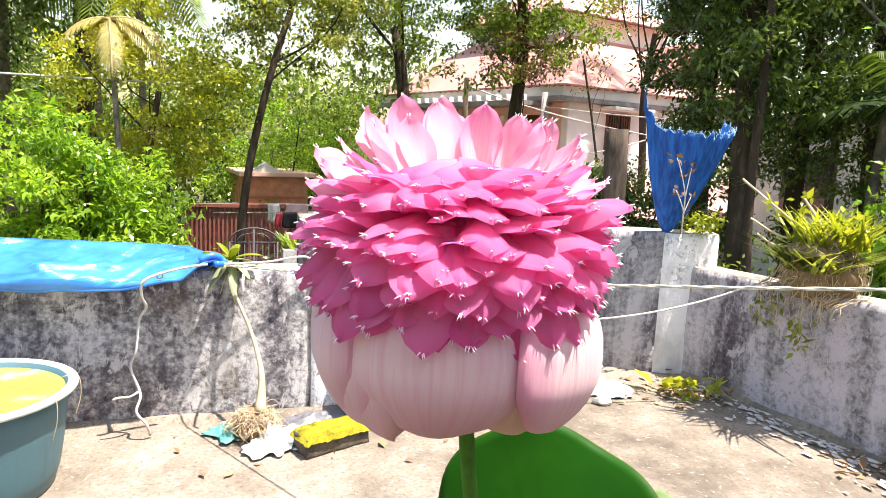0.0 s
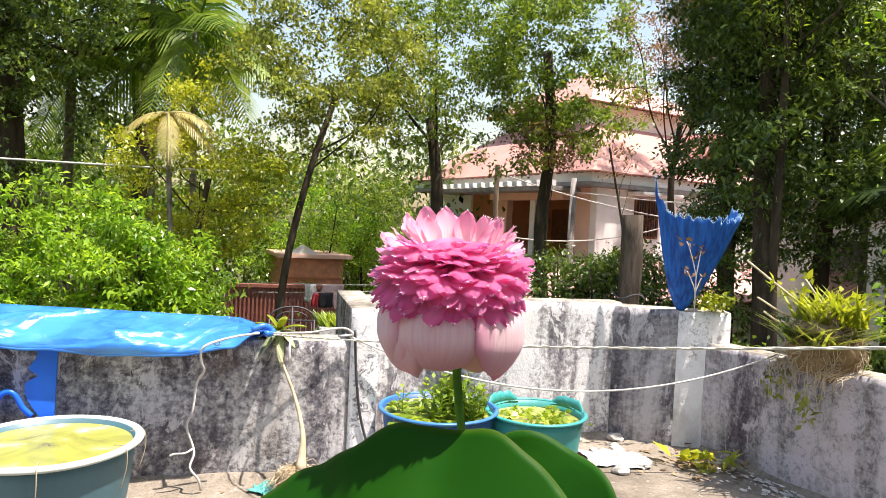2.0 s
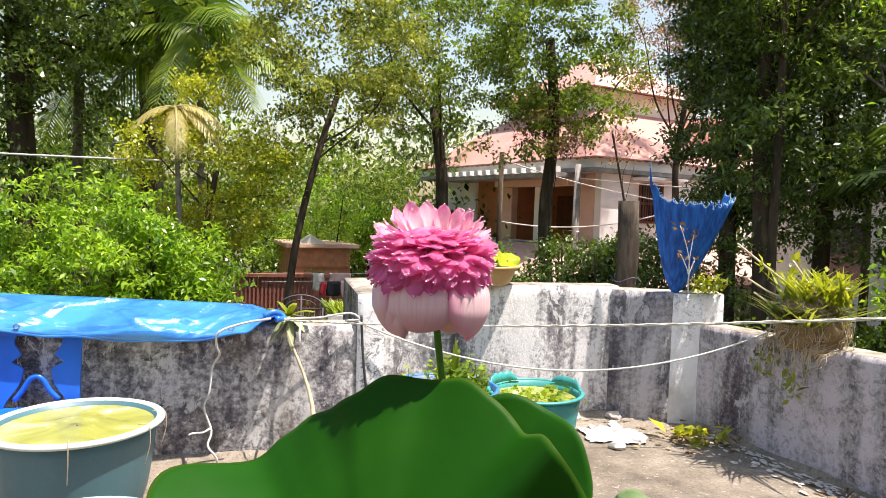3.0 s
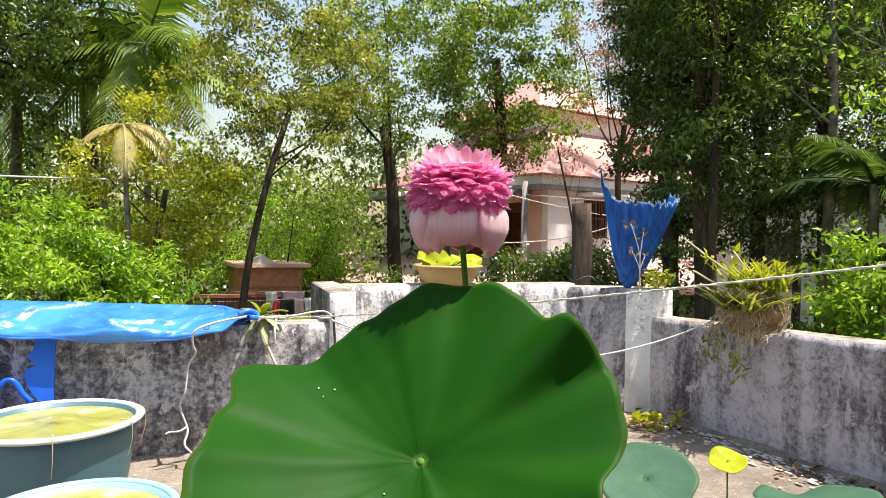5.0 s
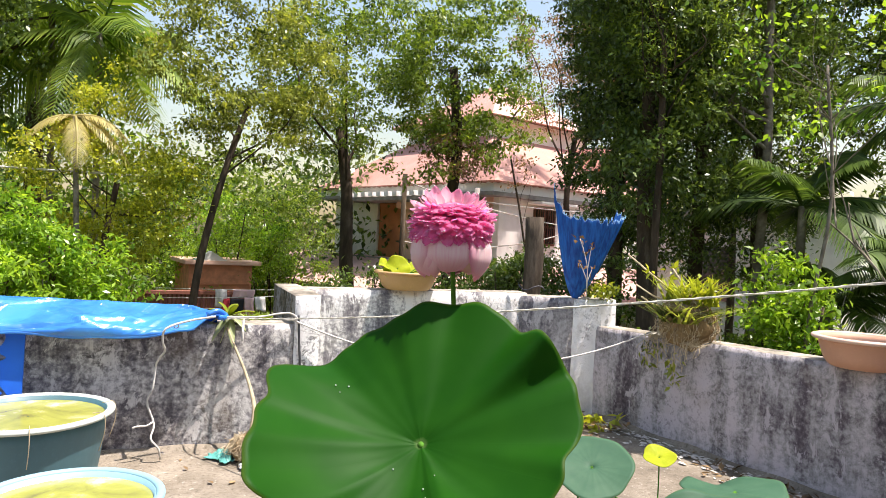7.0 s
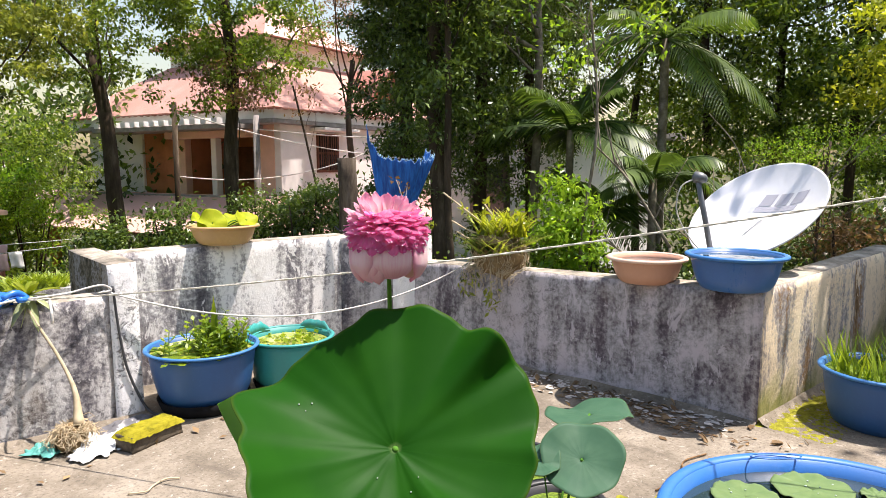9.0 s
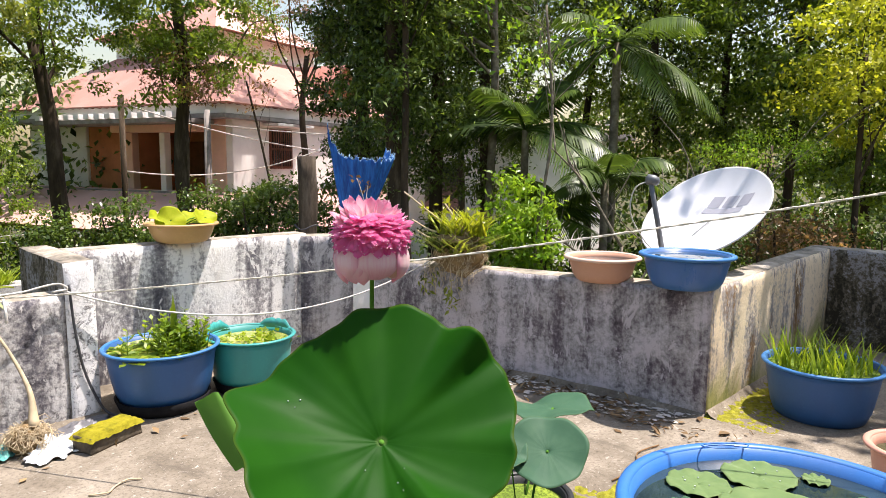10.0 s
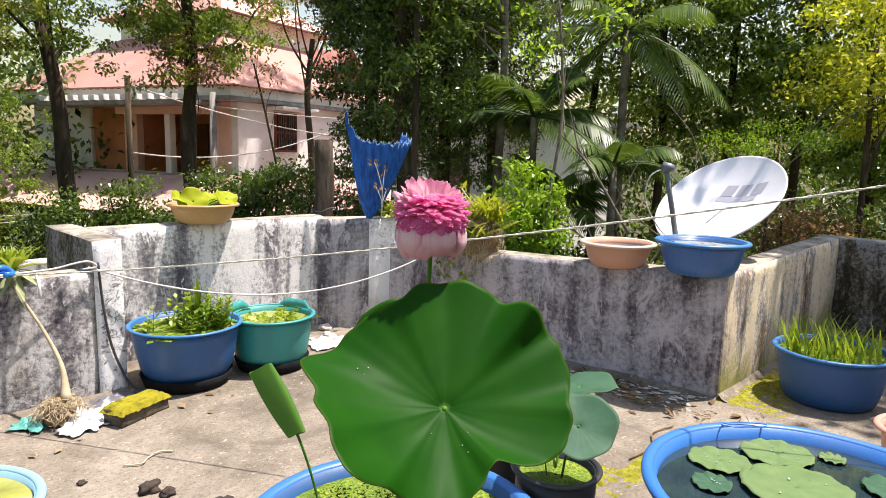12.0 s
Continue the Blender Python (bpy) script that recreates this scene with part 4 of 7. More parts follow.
for j in range(15):
    v = j / 14
    for i in range(19):
        u = i / 18 * 2 - 1
        a = u * 4.6
        rr = (0.006 + 0.0075 * abs(u)) * (0.5 + 0.65 * math.sin(math.pi * (0.12 + 0.8 * v)))
        cx = 0.015 if u > 0 else -0.015
        p = low + axis * (v * 1.12 - 0.02 + 0.03 * math.sin(3 * u)) + sx * (cx * (0.7 + 0.5 * v) + rr * math.sin(a) * (1.3)) + sy * (rr * math.cos(a))
        verts.append(p - Vector(young.location))
        uvs.append((0.5 + 0.02 * u, 0.2 + 0.6 * v))
for j in range(14):
    for i in range(18):
        a = j * 19 + i
        faces.append((a, a + 1, a + 20, a + 19))
mesh_object("blade", verts, faces, LEAF_YOUNG, young, uvs=uvs)
tube("leaf_stalk", [Vector(p) - Vector(young.location) for p in curve_points([(0.0, 0.30, 0.262), (-0.02, 0.315, 0.4), (-0.048, 0.333, 0.515), tuple((low + axis * 0.5))], 5)], 0.0028, STALK, young, "thin dark stalk")

# a second pot behind, with bluish leaves
tub((0.565, 0.13, 0), 0.10, 0.088, 0.325, TUB_BLACK, TUB_BLACK, "black plastic pot with duckweed and lotus leaves", name="pot", category="pot", fill=0.30, fill_mat=DUCKWEED, fill_name="duckweed_sheet", lip=0.01)


def lotus_leaf(foot, hub, normal, up, r, material, label, cup=0.02, wave=0.012, lobes=4, phase=0.0, notch=None):
    t = base("lotus_leaf", foot, label, "leaf", "lotus leaves")
    m = facing(hub, normal, up)
    disc_leaf("blade", Matrix.Translation(-Vector(foot)) @ m, r, material, t, cup=cup, wave=wave, lobes=lobes, phase=phase, notch=notch)
    tube("leaf_stalk", [Vector(p) - Vector(foot) for p in curve_points([foot, (Vector(foot) + Vector(hub)) / 2 + Vector((0.01, 0.01, 0.03)), hub], 5)], 0.003 if r > 0.08 else 0.0017, STALK, t, "thin green stalk")
    return t


lotus_leaf((0.56, 0.11, 0.30), (0.565, 0.072, 0.445), (-0.495, -0.36, 0.791), (0.3, 0.3, 0.8), 0.091, LEAF_BLUE, "bluish-green lotus leaf tilted towards the light", 0.010, 0.006, 3, 0.4)
lotus_leaf((0.59, 0.15, 0.30), (0.80, 0.225, 0.446), (-0.02, 0.12, 0.98), (0, 1, 0), 0.112, LEAF_BLUE, "flat bluish-green lotus leaf with a wavy rim", 0.004, 0.012, 3, 1.2)
lotus_leaf((0.54, 0.14, 0.30), (0.50, 0.14, 0.44), (-0.3, -0.2, 0.9), (0, 1, 0), 0.05, LEAF_BLUE, "small bluish-green lotus leaf", 0.004, 0.006, 3, 2.0)

lotus_leaf((0.26, 0.16, 0.266), (0.328, 0.10, 0.583), (-0.306, -0.42, 0.854), (0.1, 0.2, 0.8), 0.070, LEAF_BLUE, "smooth bluish-green lotus leaf holding a water drop", 0.003, 0.004, 2, 0.7)

# a third small pot with yellow lily leaves
tub((0.80, 0.47, 0), 0.13, 0.10, 0.24, TUB_BLACK, TUB_BLACK, "black plastic pot with duckweed and yellow lily leaves", name="pot", category="pot", fill=0.21, fill_mat=DUCKWEED, fill_name="duckweed_sheet", lip=0.01)
for hub, r, n in (((0.845, 0.523, 0.425), 0.042, (-0.25, -0.3, 0.9)), ((0.74, 0.45, 0.30), 0.035, (0.1, -0.2, 0.97)), ((0.70, 0.58, 0.33), 0.045, (-0.5, -0.2, 0.8))):
    lotus_leaf((0.80, 0.47, 0.21), hub, n, (0, 1, 0), r, PAD_YELLOW, "small yellow water lily leaf on a thin stalk", 0.004, 0.004, 3, r * 90)
lotus_leaf((0.82, 0.49, 0.21), (0.66, 0.72, 0.36), (-0.4, -0.5, 0.75), (0, 0, 1), 0.06, PAD_GREEN, "yellow-green lily leaf leaning out of the pot", 0.004, 0.008, 3, 1.0)

# ---- the wide blue basin ----
def pad_rim(phase):
    """The finely scalloped outline of a floating leaf."""
    return lambda a: 1 + 0.04 * math.sin(2 * a + phase) + 0.018 * math.sin(5 * a + phase) + 0.012 * math.sin(17 * a + phase) + 0.008 * math.sin(29 * a)


BASIN = (0.955, -0.35, 0)
tub(BASIN, 0.378, 0.28, 0.31, TUB_BRIGHT, TUB_BRIGHT, "wide bright blue basin of water with lily pads", category="tub", fill=0.272, fill_mat=WATER, lip=0.021, segs=72)
tube("rim_handle", [Vector((1.20 - 0.05 * math.cos(a) + 0.012 * math.sin(a), -0.085 + 0.046 * math.cos(a) + 0.014 * math.sin(a), 0.316)) for a in [k * math.pi / 6 for k in range(13)]], 0.0016, TUB_BRIGHT).name = "wire_ring"
tagged(bpy.data.objects["wire_ring"], "thin pale plastic ring lying on the blue rim", "ring")
for dx, dy, r, mtl in ((0.04, 0.25, 0.078, PAD_GREEN), (0.20, 0.155, 0.092, PAD_GREEN), (-0.10, 0.21, 0.05, LEAF_BLUE), (0.03, 0.055, 0.125, PAD_GREEN), (0.285, 0.04, 0.034, PAD_GREEN), (0.2, -0.12, 0.07, LEAF_BLUE)):
    hub = (BASIN[0] + dx, BASIN[1] + dy, 0.278 + 0.004 * r * 10)
    ob = disc_leaf("lily_pad", facing(hub, (0.02 * dx, 0, 1), (dy, dx, 0)), r, mtl, cup=0.002, wave=0.003, lobes=9, phase=dx * 30, radius=pad_rim(dx * 40))
    tagged(ob, "round green lily pad afloat in the blue basin", "lily pad", "lily pads")

bm = bmesh.new()
for dx, dy, r in ((0.04, 0.25, 0.078), (0.20, 0.155, 0.092), (-0.10, 0.21, 0.05), (0.03, 0.055, 0.125)):
    for k in range(6):
        a, q = RNG.uniform(0, 6.28), r * RNG.uniform(0.15, 0.7)
        d = RNG.uniform(0.0014, 0.0032)
        bmesh.ops.create_icosphere(bm, subdivisions=2, radius=1, matrix=Matrix.Translation((BASIN[0] + dx + q * math.cos(a), BASIN[1] + dy + q * math.sin(a), 0.2805 + 0.04 * r)) @ Matrix.Diagonal((d, d, d * 0.6, 1)))
tagged(part("pad_drops", bm, DROP.m, smooth=True), "clear water drops lying on the lily pads", "water drops", kind="stuff")

# ---- tubs along the walls ----
tub((0.555, 2.175, 0.045), 0.235, 0.185, 0.237, TUB_BLUE, TUB_BLUE_RIM, "blue plastic tub with water weeds and upright plants", fill=0.213, fill_mat=GREEN_WATER, lip=0.012)
# added black dishes that imitate the dark shade at the tubs' feet
for tx, ty, tr, nm in ((0.552, 2.17, 0.192, "blue"), (0.965, 2.118, 0.172, "sea-green")):
    tray = lathe("tray", [(0.002, 0.004), (tr * 0.92, 0.002), (tr * 0.96, 0.008), (tr * 1.06, 0.058), (tr * 1.02, 0.058), (tr * 0.95, 0.042), (0.002, 0.04)], TUB_SHADE)
    tray.location = (tx, ty, 0)
    tagged(tray, f"black dish standing in for shade under the {nm} tub", "tray", "tub trays")
def leafy_stems(stems, seed, leaf=0.03, step=0.022):
    """Upright stems set with pairs of small leaves: x, y, z of the foot and the height of each."""
    r = np.random.RandomState(seed)
    vs, qs = [], []
    for x, y, z, h in stems:
        bend = r.uniform(-0.25, 0.25, 2)
        n = max(2, int(h / step))
        for k in range(n + 1):
            t = k / n
            c = np.array([x + bend[0] * h * t * t, y + bend[1] * h * t * t, z + h * t])
            if k:
                j = len(vs)
                w = np.array([0.0016, -0.0012, 0])
                vs += [last - w, last + w, c + w, c - w]
                qs.append((j, j + 1, j + 2, j + 3))
            last = c
            a = r.uniform(0, 6.28)
            for sg in (0, math.pi):
                d = np.array([math.cos(a + sg), math.sin(a + sg), r.uniform(0.2, 0.9)])
                side = np.array([-math.sin(a + sg), math.cos(a + sg), 0.0]) * leaf * 0.24
                L = leaf * r.uniform(0.7, 1.2) * (1 - 0.35 * t)
                j = len(vs)
                vs += [c, c + d * L * 0.5 + side, c + d * L, c + d * L * 0.5 - side]
                qs.append((j, j + 1, j + 2, j + 3))
    return np.array(vs), qs


v, q = leafy_stems([(0.60 + RNG.gauss(0, 0.055), 2.14 + RNG.gauss(0, 0.06), 0.25, RNG.uniform(0.05, 0.15)) for _ in range(64)]
                   + [(0.40, 2.16, 0.25, 0.12), (0.385, 2.19, 0.25, 0.07), (0.70, 2.08, 0.25, 0.09), (0.73, 2.12, 0.25, 0.1)], 21, leaf=0.042)
v2, q2 = blades(9, 0.02, 0.24, 0.016, 0.1, 22, (0.605, 2.17, 0.25), 0.05)
q2 = [tuple(i + len(v) for i in f) for f in q2]
v3, q3 = cards([(0.555 + RNG.uniform(-0.19, 0.19), 2.175 + RNG.uniform(-0.17, 0.17), 0.262) for _ in range(80)], 4, 0.02, 0.05, 31, 0.1, 0.9, 0.1)
v3[:, 2] = 0.262 + (v3[:, 2] - 0.262) * 0.2
q3 = [tuple(int(i) + len(v) + len(v2) for i in f) for f in q3]
water_plant = leaf_mesh("water_plant", np.concatenate([v, v2, v3]), q + q2 + q3, GRASSY)
tagged(water_plant, "yellow-green water weeds growing up out of the blue tub", "plant", kind="stuff")

tub((0.965, 2.12, 0.04), 0.20, 0.165, 0.23, TUB_GREEN, TUB_GREEN, "sea-green plastic tub with a broken rim", fill=0.195, fill_mat=GREEN_WATER, lip=0.012)
def rim_shard(a0, a1, height):
    """A piece of the tub's wall that still stands above the broken rim."""
    verts, faces = [], []
    for k in range(17):
        a = radians(a0 + (a1 - a0) * k / 16)
        hgt = height * min(1.0, 5 * k / 16, 5 * (16 - k) / 16) * (1 + 0.12 * math.sin(k * 1.9))
        for rr, z in ((0.198, 0.255), (0.209, 0.27 + hgt)):
            verts += [(0.965 + rr * math.cos(a), 2.12 + rr * math.sin(a), z), (0.965 + (rr - 0.006) * math.cos(a), 2.12 + (rr - 0.006) * math.sin(a), z)]
        if k:
            j = (k - 1) * 4
            faces += [(j, j + 4, j + 6, j + 2), (j + 1, j + 3, j + 7, j + 5), (j + 2, j + 6, j + 7, j + 3), (j, j + 1, j + 5, j + 4)]
    tagged(mesh_object("rim_shard", verts, faces, TUB_GREEN), "raised torn edge of the sea-green tub", "tub edge", "torn tub edges")


rim_shard(-8, 48, 0.030)
rim_shard(92, 150, 0.036)
v, q = cards([(0.965 + RNG.uniform(-0.14, 0.14), 2.12 + RNG.uniform(-0.14, 0.14), 0.241) for _ in range(50)], 5, 0.02, 0.03, 33, 0.3, 0.8, 0.2)
tagged(leaf_mesh("water_weed", v, q, GRASSY), "floating yellow-green weed in the sea-green tub", "plant", kind="stuff")

tub((-0.795, 1.83, 0), 0.25, 0.205, 0.30, TUB_GREY, TUB_RIM_WHITE, "grey-green tub with a pale rim and cloudy water", fill=0.278, fill_mat=GREEN_WATER, lip=0.018)
for a in (-1.4, -0.45, 0.2):
    c0 = Vector((-0.795 + 0.262 * math.cos(a), 1.83 + 0.262 * math.sin(a), 0.305))
    o = Vector((math.cos(a), math.sin(a), 0))
    tagged(tube("loose_root", curve_points([c0 - o * 0.03, c0 + o * 0.01, c0 + o * 0.016 - Vector((0, 0, 0.06)), c0 + o * 0.002 - Vector((0.004, 0, 0.13))], 5), 0.0014, STEM_PALE), "thin dry root hanging over the tub rim", "root", "loose roots")
tub((-0.575, 0.95, 0), 0.205, 0.16, 0.30, TUB_CYAN, TUB_CYAN, "pale blue tub of yellow-green cloudy water", fill=0.28, fill_mat=GREEN_WATER, lip=0.014)

tub((2.605, 0.045, 0), 0.232, 0.185, 0.24, TUB_BLUE, TUB_BLUE_RIM, "blue plastic tub crowded with tall water grass", fill=0.215, fill_mat=DUCKWEED, lip=0.014)
v, q = blades(210, 0.205, 0.15, 0.006, 0.25, 41, (2.605, 0.045, 0.215), 0.3)
tagged(leaf_mesh("water_grass", v, q, GRASSY), "dense tall green water grass in a blue tub", "grass", kind="stuff")
tub((1.955, -0.42, 0), 0.135, 0.10, 0.19, POT_PINK, POT_PINK, "faded pink plastic plant pot with a pale rim", name="pot", category="pot", fill=0.15, fill_mat=EARTH, lip=0.016)

# ---- bowls on the parapets ----
tub((0.856, 2.597, 0.686), 0.165, 0.125, 0.098, PLANTER_TAN, PLANTER_TAN, "tan plastic planter bowl with yellow leaves on the wall", name="planter_bowl", category="planter", fill=0.08, fill_mat=EARTH, lip=0.014)
for hub, r, n in (((0.778, 2.547, 0.80), 0.075, (-0.35, -0.75, 0.55)), ((0.738, 2.587, 0.81), 0.055, (0.3, -0.5, 0.8)), ((0.968, 2.557, 0.805), 0.065, (0.2, -0.6, 0.75)), ((0.948, 2.647, 0.80), 0.07, (-0.3, -0.4, 0.85)), ((0.848, 2.647, 0.82), 0.03, (-0.5, -0.4, 0.6))):
    t = base("planter_leaf", (0.856, 2.597, 0.766), "bright yellow-green round leaf growing in the planter", "leaf", "planter leaves")
    disc_leaf("blade", Matrix.Translation(-Vector(t.location)) @ facing(hub, n, (0, 0.3, 1)), r, PAD_YELLOW, t, cup=0.006, wave=0.012, lobes=3, phase=hub[0] * 20)
    tube("leaf_stalk", [Vector((0, 0, 0)), (Vector(hub) - Vector(t.location)) * 0.6 + Vector((0, 0, 0.01)), Vector(hub) - Vector(t.location)], 0.003, STALK, t)

tub((2.165, 0.915, 0.548), 0.163, 0.12, 0.12, TERRACOTTA, BOWL_RIM, "terracotta-coloured plastic bowl of water on the wall", name="bowl", category="bowl", fill=0.095, fill_mat=WATER, lip=0.016)
tub((2.205, 0.515, 0.566), 0.186, 0.14, 0.150, BOWL_BLUE, TUB_BLUE_RIM, "navy blue plastic bowl of water on the wall", name="bowl", category="bowl", fill=0.135, fill_mat=WATER, lip=0.016)

# ---- mossy brick ----
brick = base("mossy_brick", (0.225, 1.915, 0.0), "old cement brick with a thick cap of yellow moss", "brick")
brick.rotation_euler = (0, 0, radians(22))
bm = bmesh.new()
bmesh.ops.create_cube(bm, size=1, matrix=Matrix.Diagonal((0.235, 0.10, 0.062, 1)))
bmesh.ops.subdivide_edges(bm, edges=bm.edges[:], cuts=7, use_grid_fill=True)
for v in bm.verts:
    v.co += v.co.normalized() * 0.007 * noise.noise(v.co * 26)
    v.co.z += 0.031
part("block", bm, BRICK_SIDE, brick, smooth=True)
bm = bmesh.new()
bmesh.ops.create_grid(bm, x_segments=26, y_segments=14, size=0.5)
for v in bm.verts:
    e = max(abs(v.co.x), abs(v.co.y)) * 2
    n = noise.noise((v.co.x * 9, v.co.y * 7, 1))
    v.co = Vector((v.co.x * 0.254, v.co.y * 0.119, 0.075 - 0.026 * (max(0, e - 0.72) / 0.28) ** 1.8 * (1 + 0.5 * noise.noise((v.co.x * 14, v.co.y * 14, 3))) + 0.005 * n))
part("moss_cap", bm, MOSS, brick, "yellow-green moss", smooth=True)

# ---- plant with its root bag at the wall, leaves on the wall top ----
plant = base("bagged_plant", (-0.02, 2.02, 0.0), "pale-stemmed plant with roots in a torn white bag", "plant")
o = Vector(plant.location)
tube("stem", [Vector(p) - o for p in curve_points([(-0.005, 2.0, 0.10), (0.0, 2.05, 0.22), (-0.03, 2.12, 0.34), (-0.08, 2.17, 0.46), (-0.11, 2.2, 0.535)], 6)],
     [0.0055 + 0.017 * math.exp(-k / 4.5) for k in range(25)], STEM_PALE, plant, "swollen pale tan stem")
bm = bmesh.new()
bmesh.ops.create_icosphere(bm, subdivisions=4, radius=1)
for v in bm.verts:
    n = noise.noise(v.co * 2.2) + 0.5 * noise.noise(v.co * 6)
    k = 1 + 0.18 * n
    v.co = Vector((v.co.x * 0.066 * k, v.co.y * 0.06 * k, 0.05 + v.co.z * 0.058 * k))
    v.co.z = max(v.co.z, 0.0)
part("root_ball", bm, ROOTS, plant, "fibrous brown root ball", smooth=True)
rv, rf = [], []
for k in range(330):
    a, e = RNG.uniform(0, 6.28), RNG.uniform(0.0, 1.3)
    p = Vector((0.07 * math.cos(a) * math.cos(e), 0.07 * math.sin(a) * math.cos(e), 0.055 + 0.06 * math.sin(e)))
    pts = [p]
    for _ in range(4):
        pts.append(pts[-1] + Vector((RNG.uniform(-0.025, 0.025), RNG.uniform(-0.025, 0.02), RNG.uniform(-0.03, 0.012))))
        pts[-1].z = max(0.004, pts[-1].z)
    tv, tf = tube_data(pts, 0.0012, 4)
    rf += [tuple(i + len(rv) for i in f) for f in tf]
    rv += tv
mesh_object("root_fringe", rv, rf, STEM_PALE, plant, "thin straw-coloured roots")["kind"] = "stuff"


def crumpled(name, place, size, material, label, seed, parent=None):
    bm = bmesh.new()
    bmesh.ops.create_grid(bm, x_segments=22, y_segments=22, size=0.5)
    for v in bm.verts:
        x, y = v.co.x, v.co.y
        h = 0.5 * abs(noise.noise((x * 3 + seed, y * 3, 0))) + 0.35 * abs(noise.noise((x * 7 + seed, y * 7, 2))) + 0.15 * abs(noise.noise((x * 17, y * 17, seed)))
        ed = 1 + 0.45 * noise.noise((x * 4, y * 4, seed + 5))
        v.co = Vector((x * size[0] * ed, y * size[1] * ed, 0.003 + size[2] * h * (1.25 - 2 * max(abs(x), abs(y))) + 0.002))
    ob = part(name, bm, material, parent, label if parent else "", smooth=True)
    so = ob.modifiers.new("thickness", "SOLIDIFY")
    so.thickness = 0.0015
    ob.location = place
    ob.rotation_euler = (0, 0, seed)
    return ob


crumpled("bag", (0.05, -0.055, 0.0), (0.21, 0.15, 0.13), BAG_WHITE, "torn white plastic bag", 1.3, plant)
crumpled("bag_print", (-0.09, 0.04, 0.0), (0.13, 0.11, 0.12), BAG_TEAL, "teal printed side of the bag", 2.2, plant)
tagged(crumpled("plastic_sheet", (0.15, 2.03, 0.0), (0.22, 0.15, 0.06), BAG_WHITE, "", 0.7), "crumpled grey-white plastic sheet on the floor", "plastic sheet")

epi = base("wall_top_plant", (-0.10, 2.235, 0.55), "rosette of thick yellow-green leaves on the wall top", "plant")
for k in range(18):
    a = k * 2.4 + 0.3
    e = radians(70 - 8.0 * k)
    L = RNG.uniform(0.085, 0.13)
    out = Vector((math.cos(a), math.sin(a), 0))
    verts, faces = [], []
    side = Vector((-math.sin(a), math.cos(a), 0))
    for j in range(7):
        v = j / 6
        p = out * L * v * math.cos(e) + Vector((0, 0, 0.03 + L * v * math.sin(e) - 0.045 * v * v))
        w = 0.017 * math.sin(math.pi * min(1, 0.12 + 0.86 * v)) ** 0.8
        verts += [p - side * w + Vector((0, 0, 0.004)), p, p + side * w + Vector((0, 0, 0.004))]
        if j:
            b0 = (j - 1) * 3
            faces += [(b0, b0 + 1, b0 + 4, b0 + 3), (b0 + 1, b0 + 2, b0 + 5, b0 + 4)]
    mesh_object("leaf", verts, faces, FOL_YELLOW if k < 6 else FOL_PALE, epi).modifiers.new("thickness", "SOLIDIFY").thickness = 0.002

# ---- blue tarpaulin over the north wall ----
def along(table, s):
    for (s0, v0), (s1, v1) in zip(table, table[1:]):
        if s <= s1:
            q = (s - s0) / (s1 - s0)
            return v0 + (v1 - v0) * q * q * (3 - 2 * q)
    return table[-1][1]


tarp = base("tarpaulin", (-1.3, 2.24, 0.55), "shiny creased blue tarpaulin draped over the wall", "tarpaulin")
TO = Vector(tarp.location)
HEM = [(0, 0.592), (0.05, 0.535), (0.12, 0.505), (0.2, 0.503), (0.3, 0.53), (0.46, 0.585), (0.65, 0.55), (1, 0.5)]


def crease(a, b, seed):
    """Flat three-cornered facets that meet in sharp creases, -1 to 1."""
    i, j = math.floor(a), math.floor(b)
    fa, fb = a - i, b - j

    def h(p, q):
        return math.sin(p * 127.1 + q * 311.7 + seed * 74.7) * 43758.5453 % 2.0 - 1.0
    if fa + fb < 1:
        return h(i, j) * (1 - fa - fb) + h(i + 1, j) * fa + h(i, j + 1) * fb
    return h(i + 1, j + 1) * (fa + fb - 1) + h(i, j + 1) * (1 - fa) + h(i + 1, j) * (1 - fb)


# sharp folds in the sheet: from and to (along, across), width, height
FOLDS = [(0.02, 0.50, 0.16, 0.74, 0.05, 0.020), (0.03, 0.46, 0.10, 0.30, 0.04, 0.014), (0.06, 0.52, 0.13, 0.90, 0.035, 0.016), (0.10, 0.36, 0.15, 0.80, 0.04, 0.018),
         (0.13, 0.70, 0.30, 0.84, 0.05, 0.022), (0.17, 0.32, 0.20, 0.78, 0.05, 0.020), (0.20, 0.80, 0.26, 0.40, 0.045, 0.016), (0.24, 0.34, 0.42, 0.80, 0.05, 0.026),
         (0.30, 0.44, 0.36, 0.86, 0.05, 0.018), (0.33, 0.74, 0.52, 0.62, 0.06, 0.024), (0.40, 0.34, 0.52, 0.72, 0.05, 0.020), (0.46, 0.84, 0.60, 0.50, 0.06, 0.022), (0.55, 0.40, 0.7, 0.8, 0.06, 0.02)]


def fold_height(s, t):
    """Height of the tent-shaped folds over the sheet; 2.6 m along, 0.6 m across."""
    h = 0.0
    for s0, t0, s1, t1, w, up in FOLDS:
        ax, ay, dx, dy = (s - s0) * 2.6, (t - t0) * 0.6, (s1 - s0) * 2.6, (t1 - t0) * 0.6
        q = (ax * dx + ay * dy) / (dx * dx + dy * dy)
        if -0.15 < q < 1.15:
            across = (ax * dy - ay * dx) / math.hypot(dx, dy)
            h += up * max(0.0, 1 - abs(across) / (w * (0.6 + 0.7 * q)) * (0.7 if across > 0 else 1.6)) * max(0.0, min(1.0, (q + 0.15) * 5, (1.15 - q) * 4))
    return h


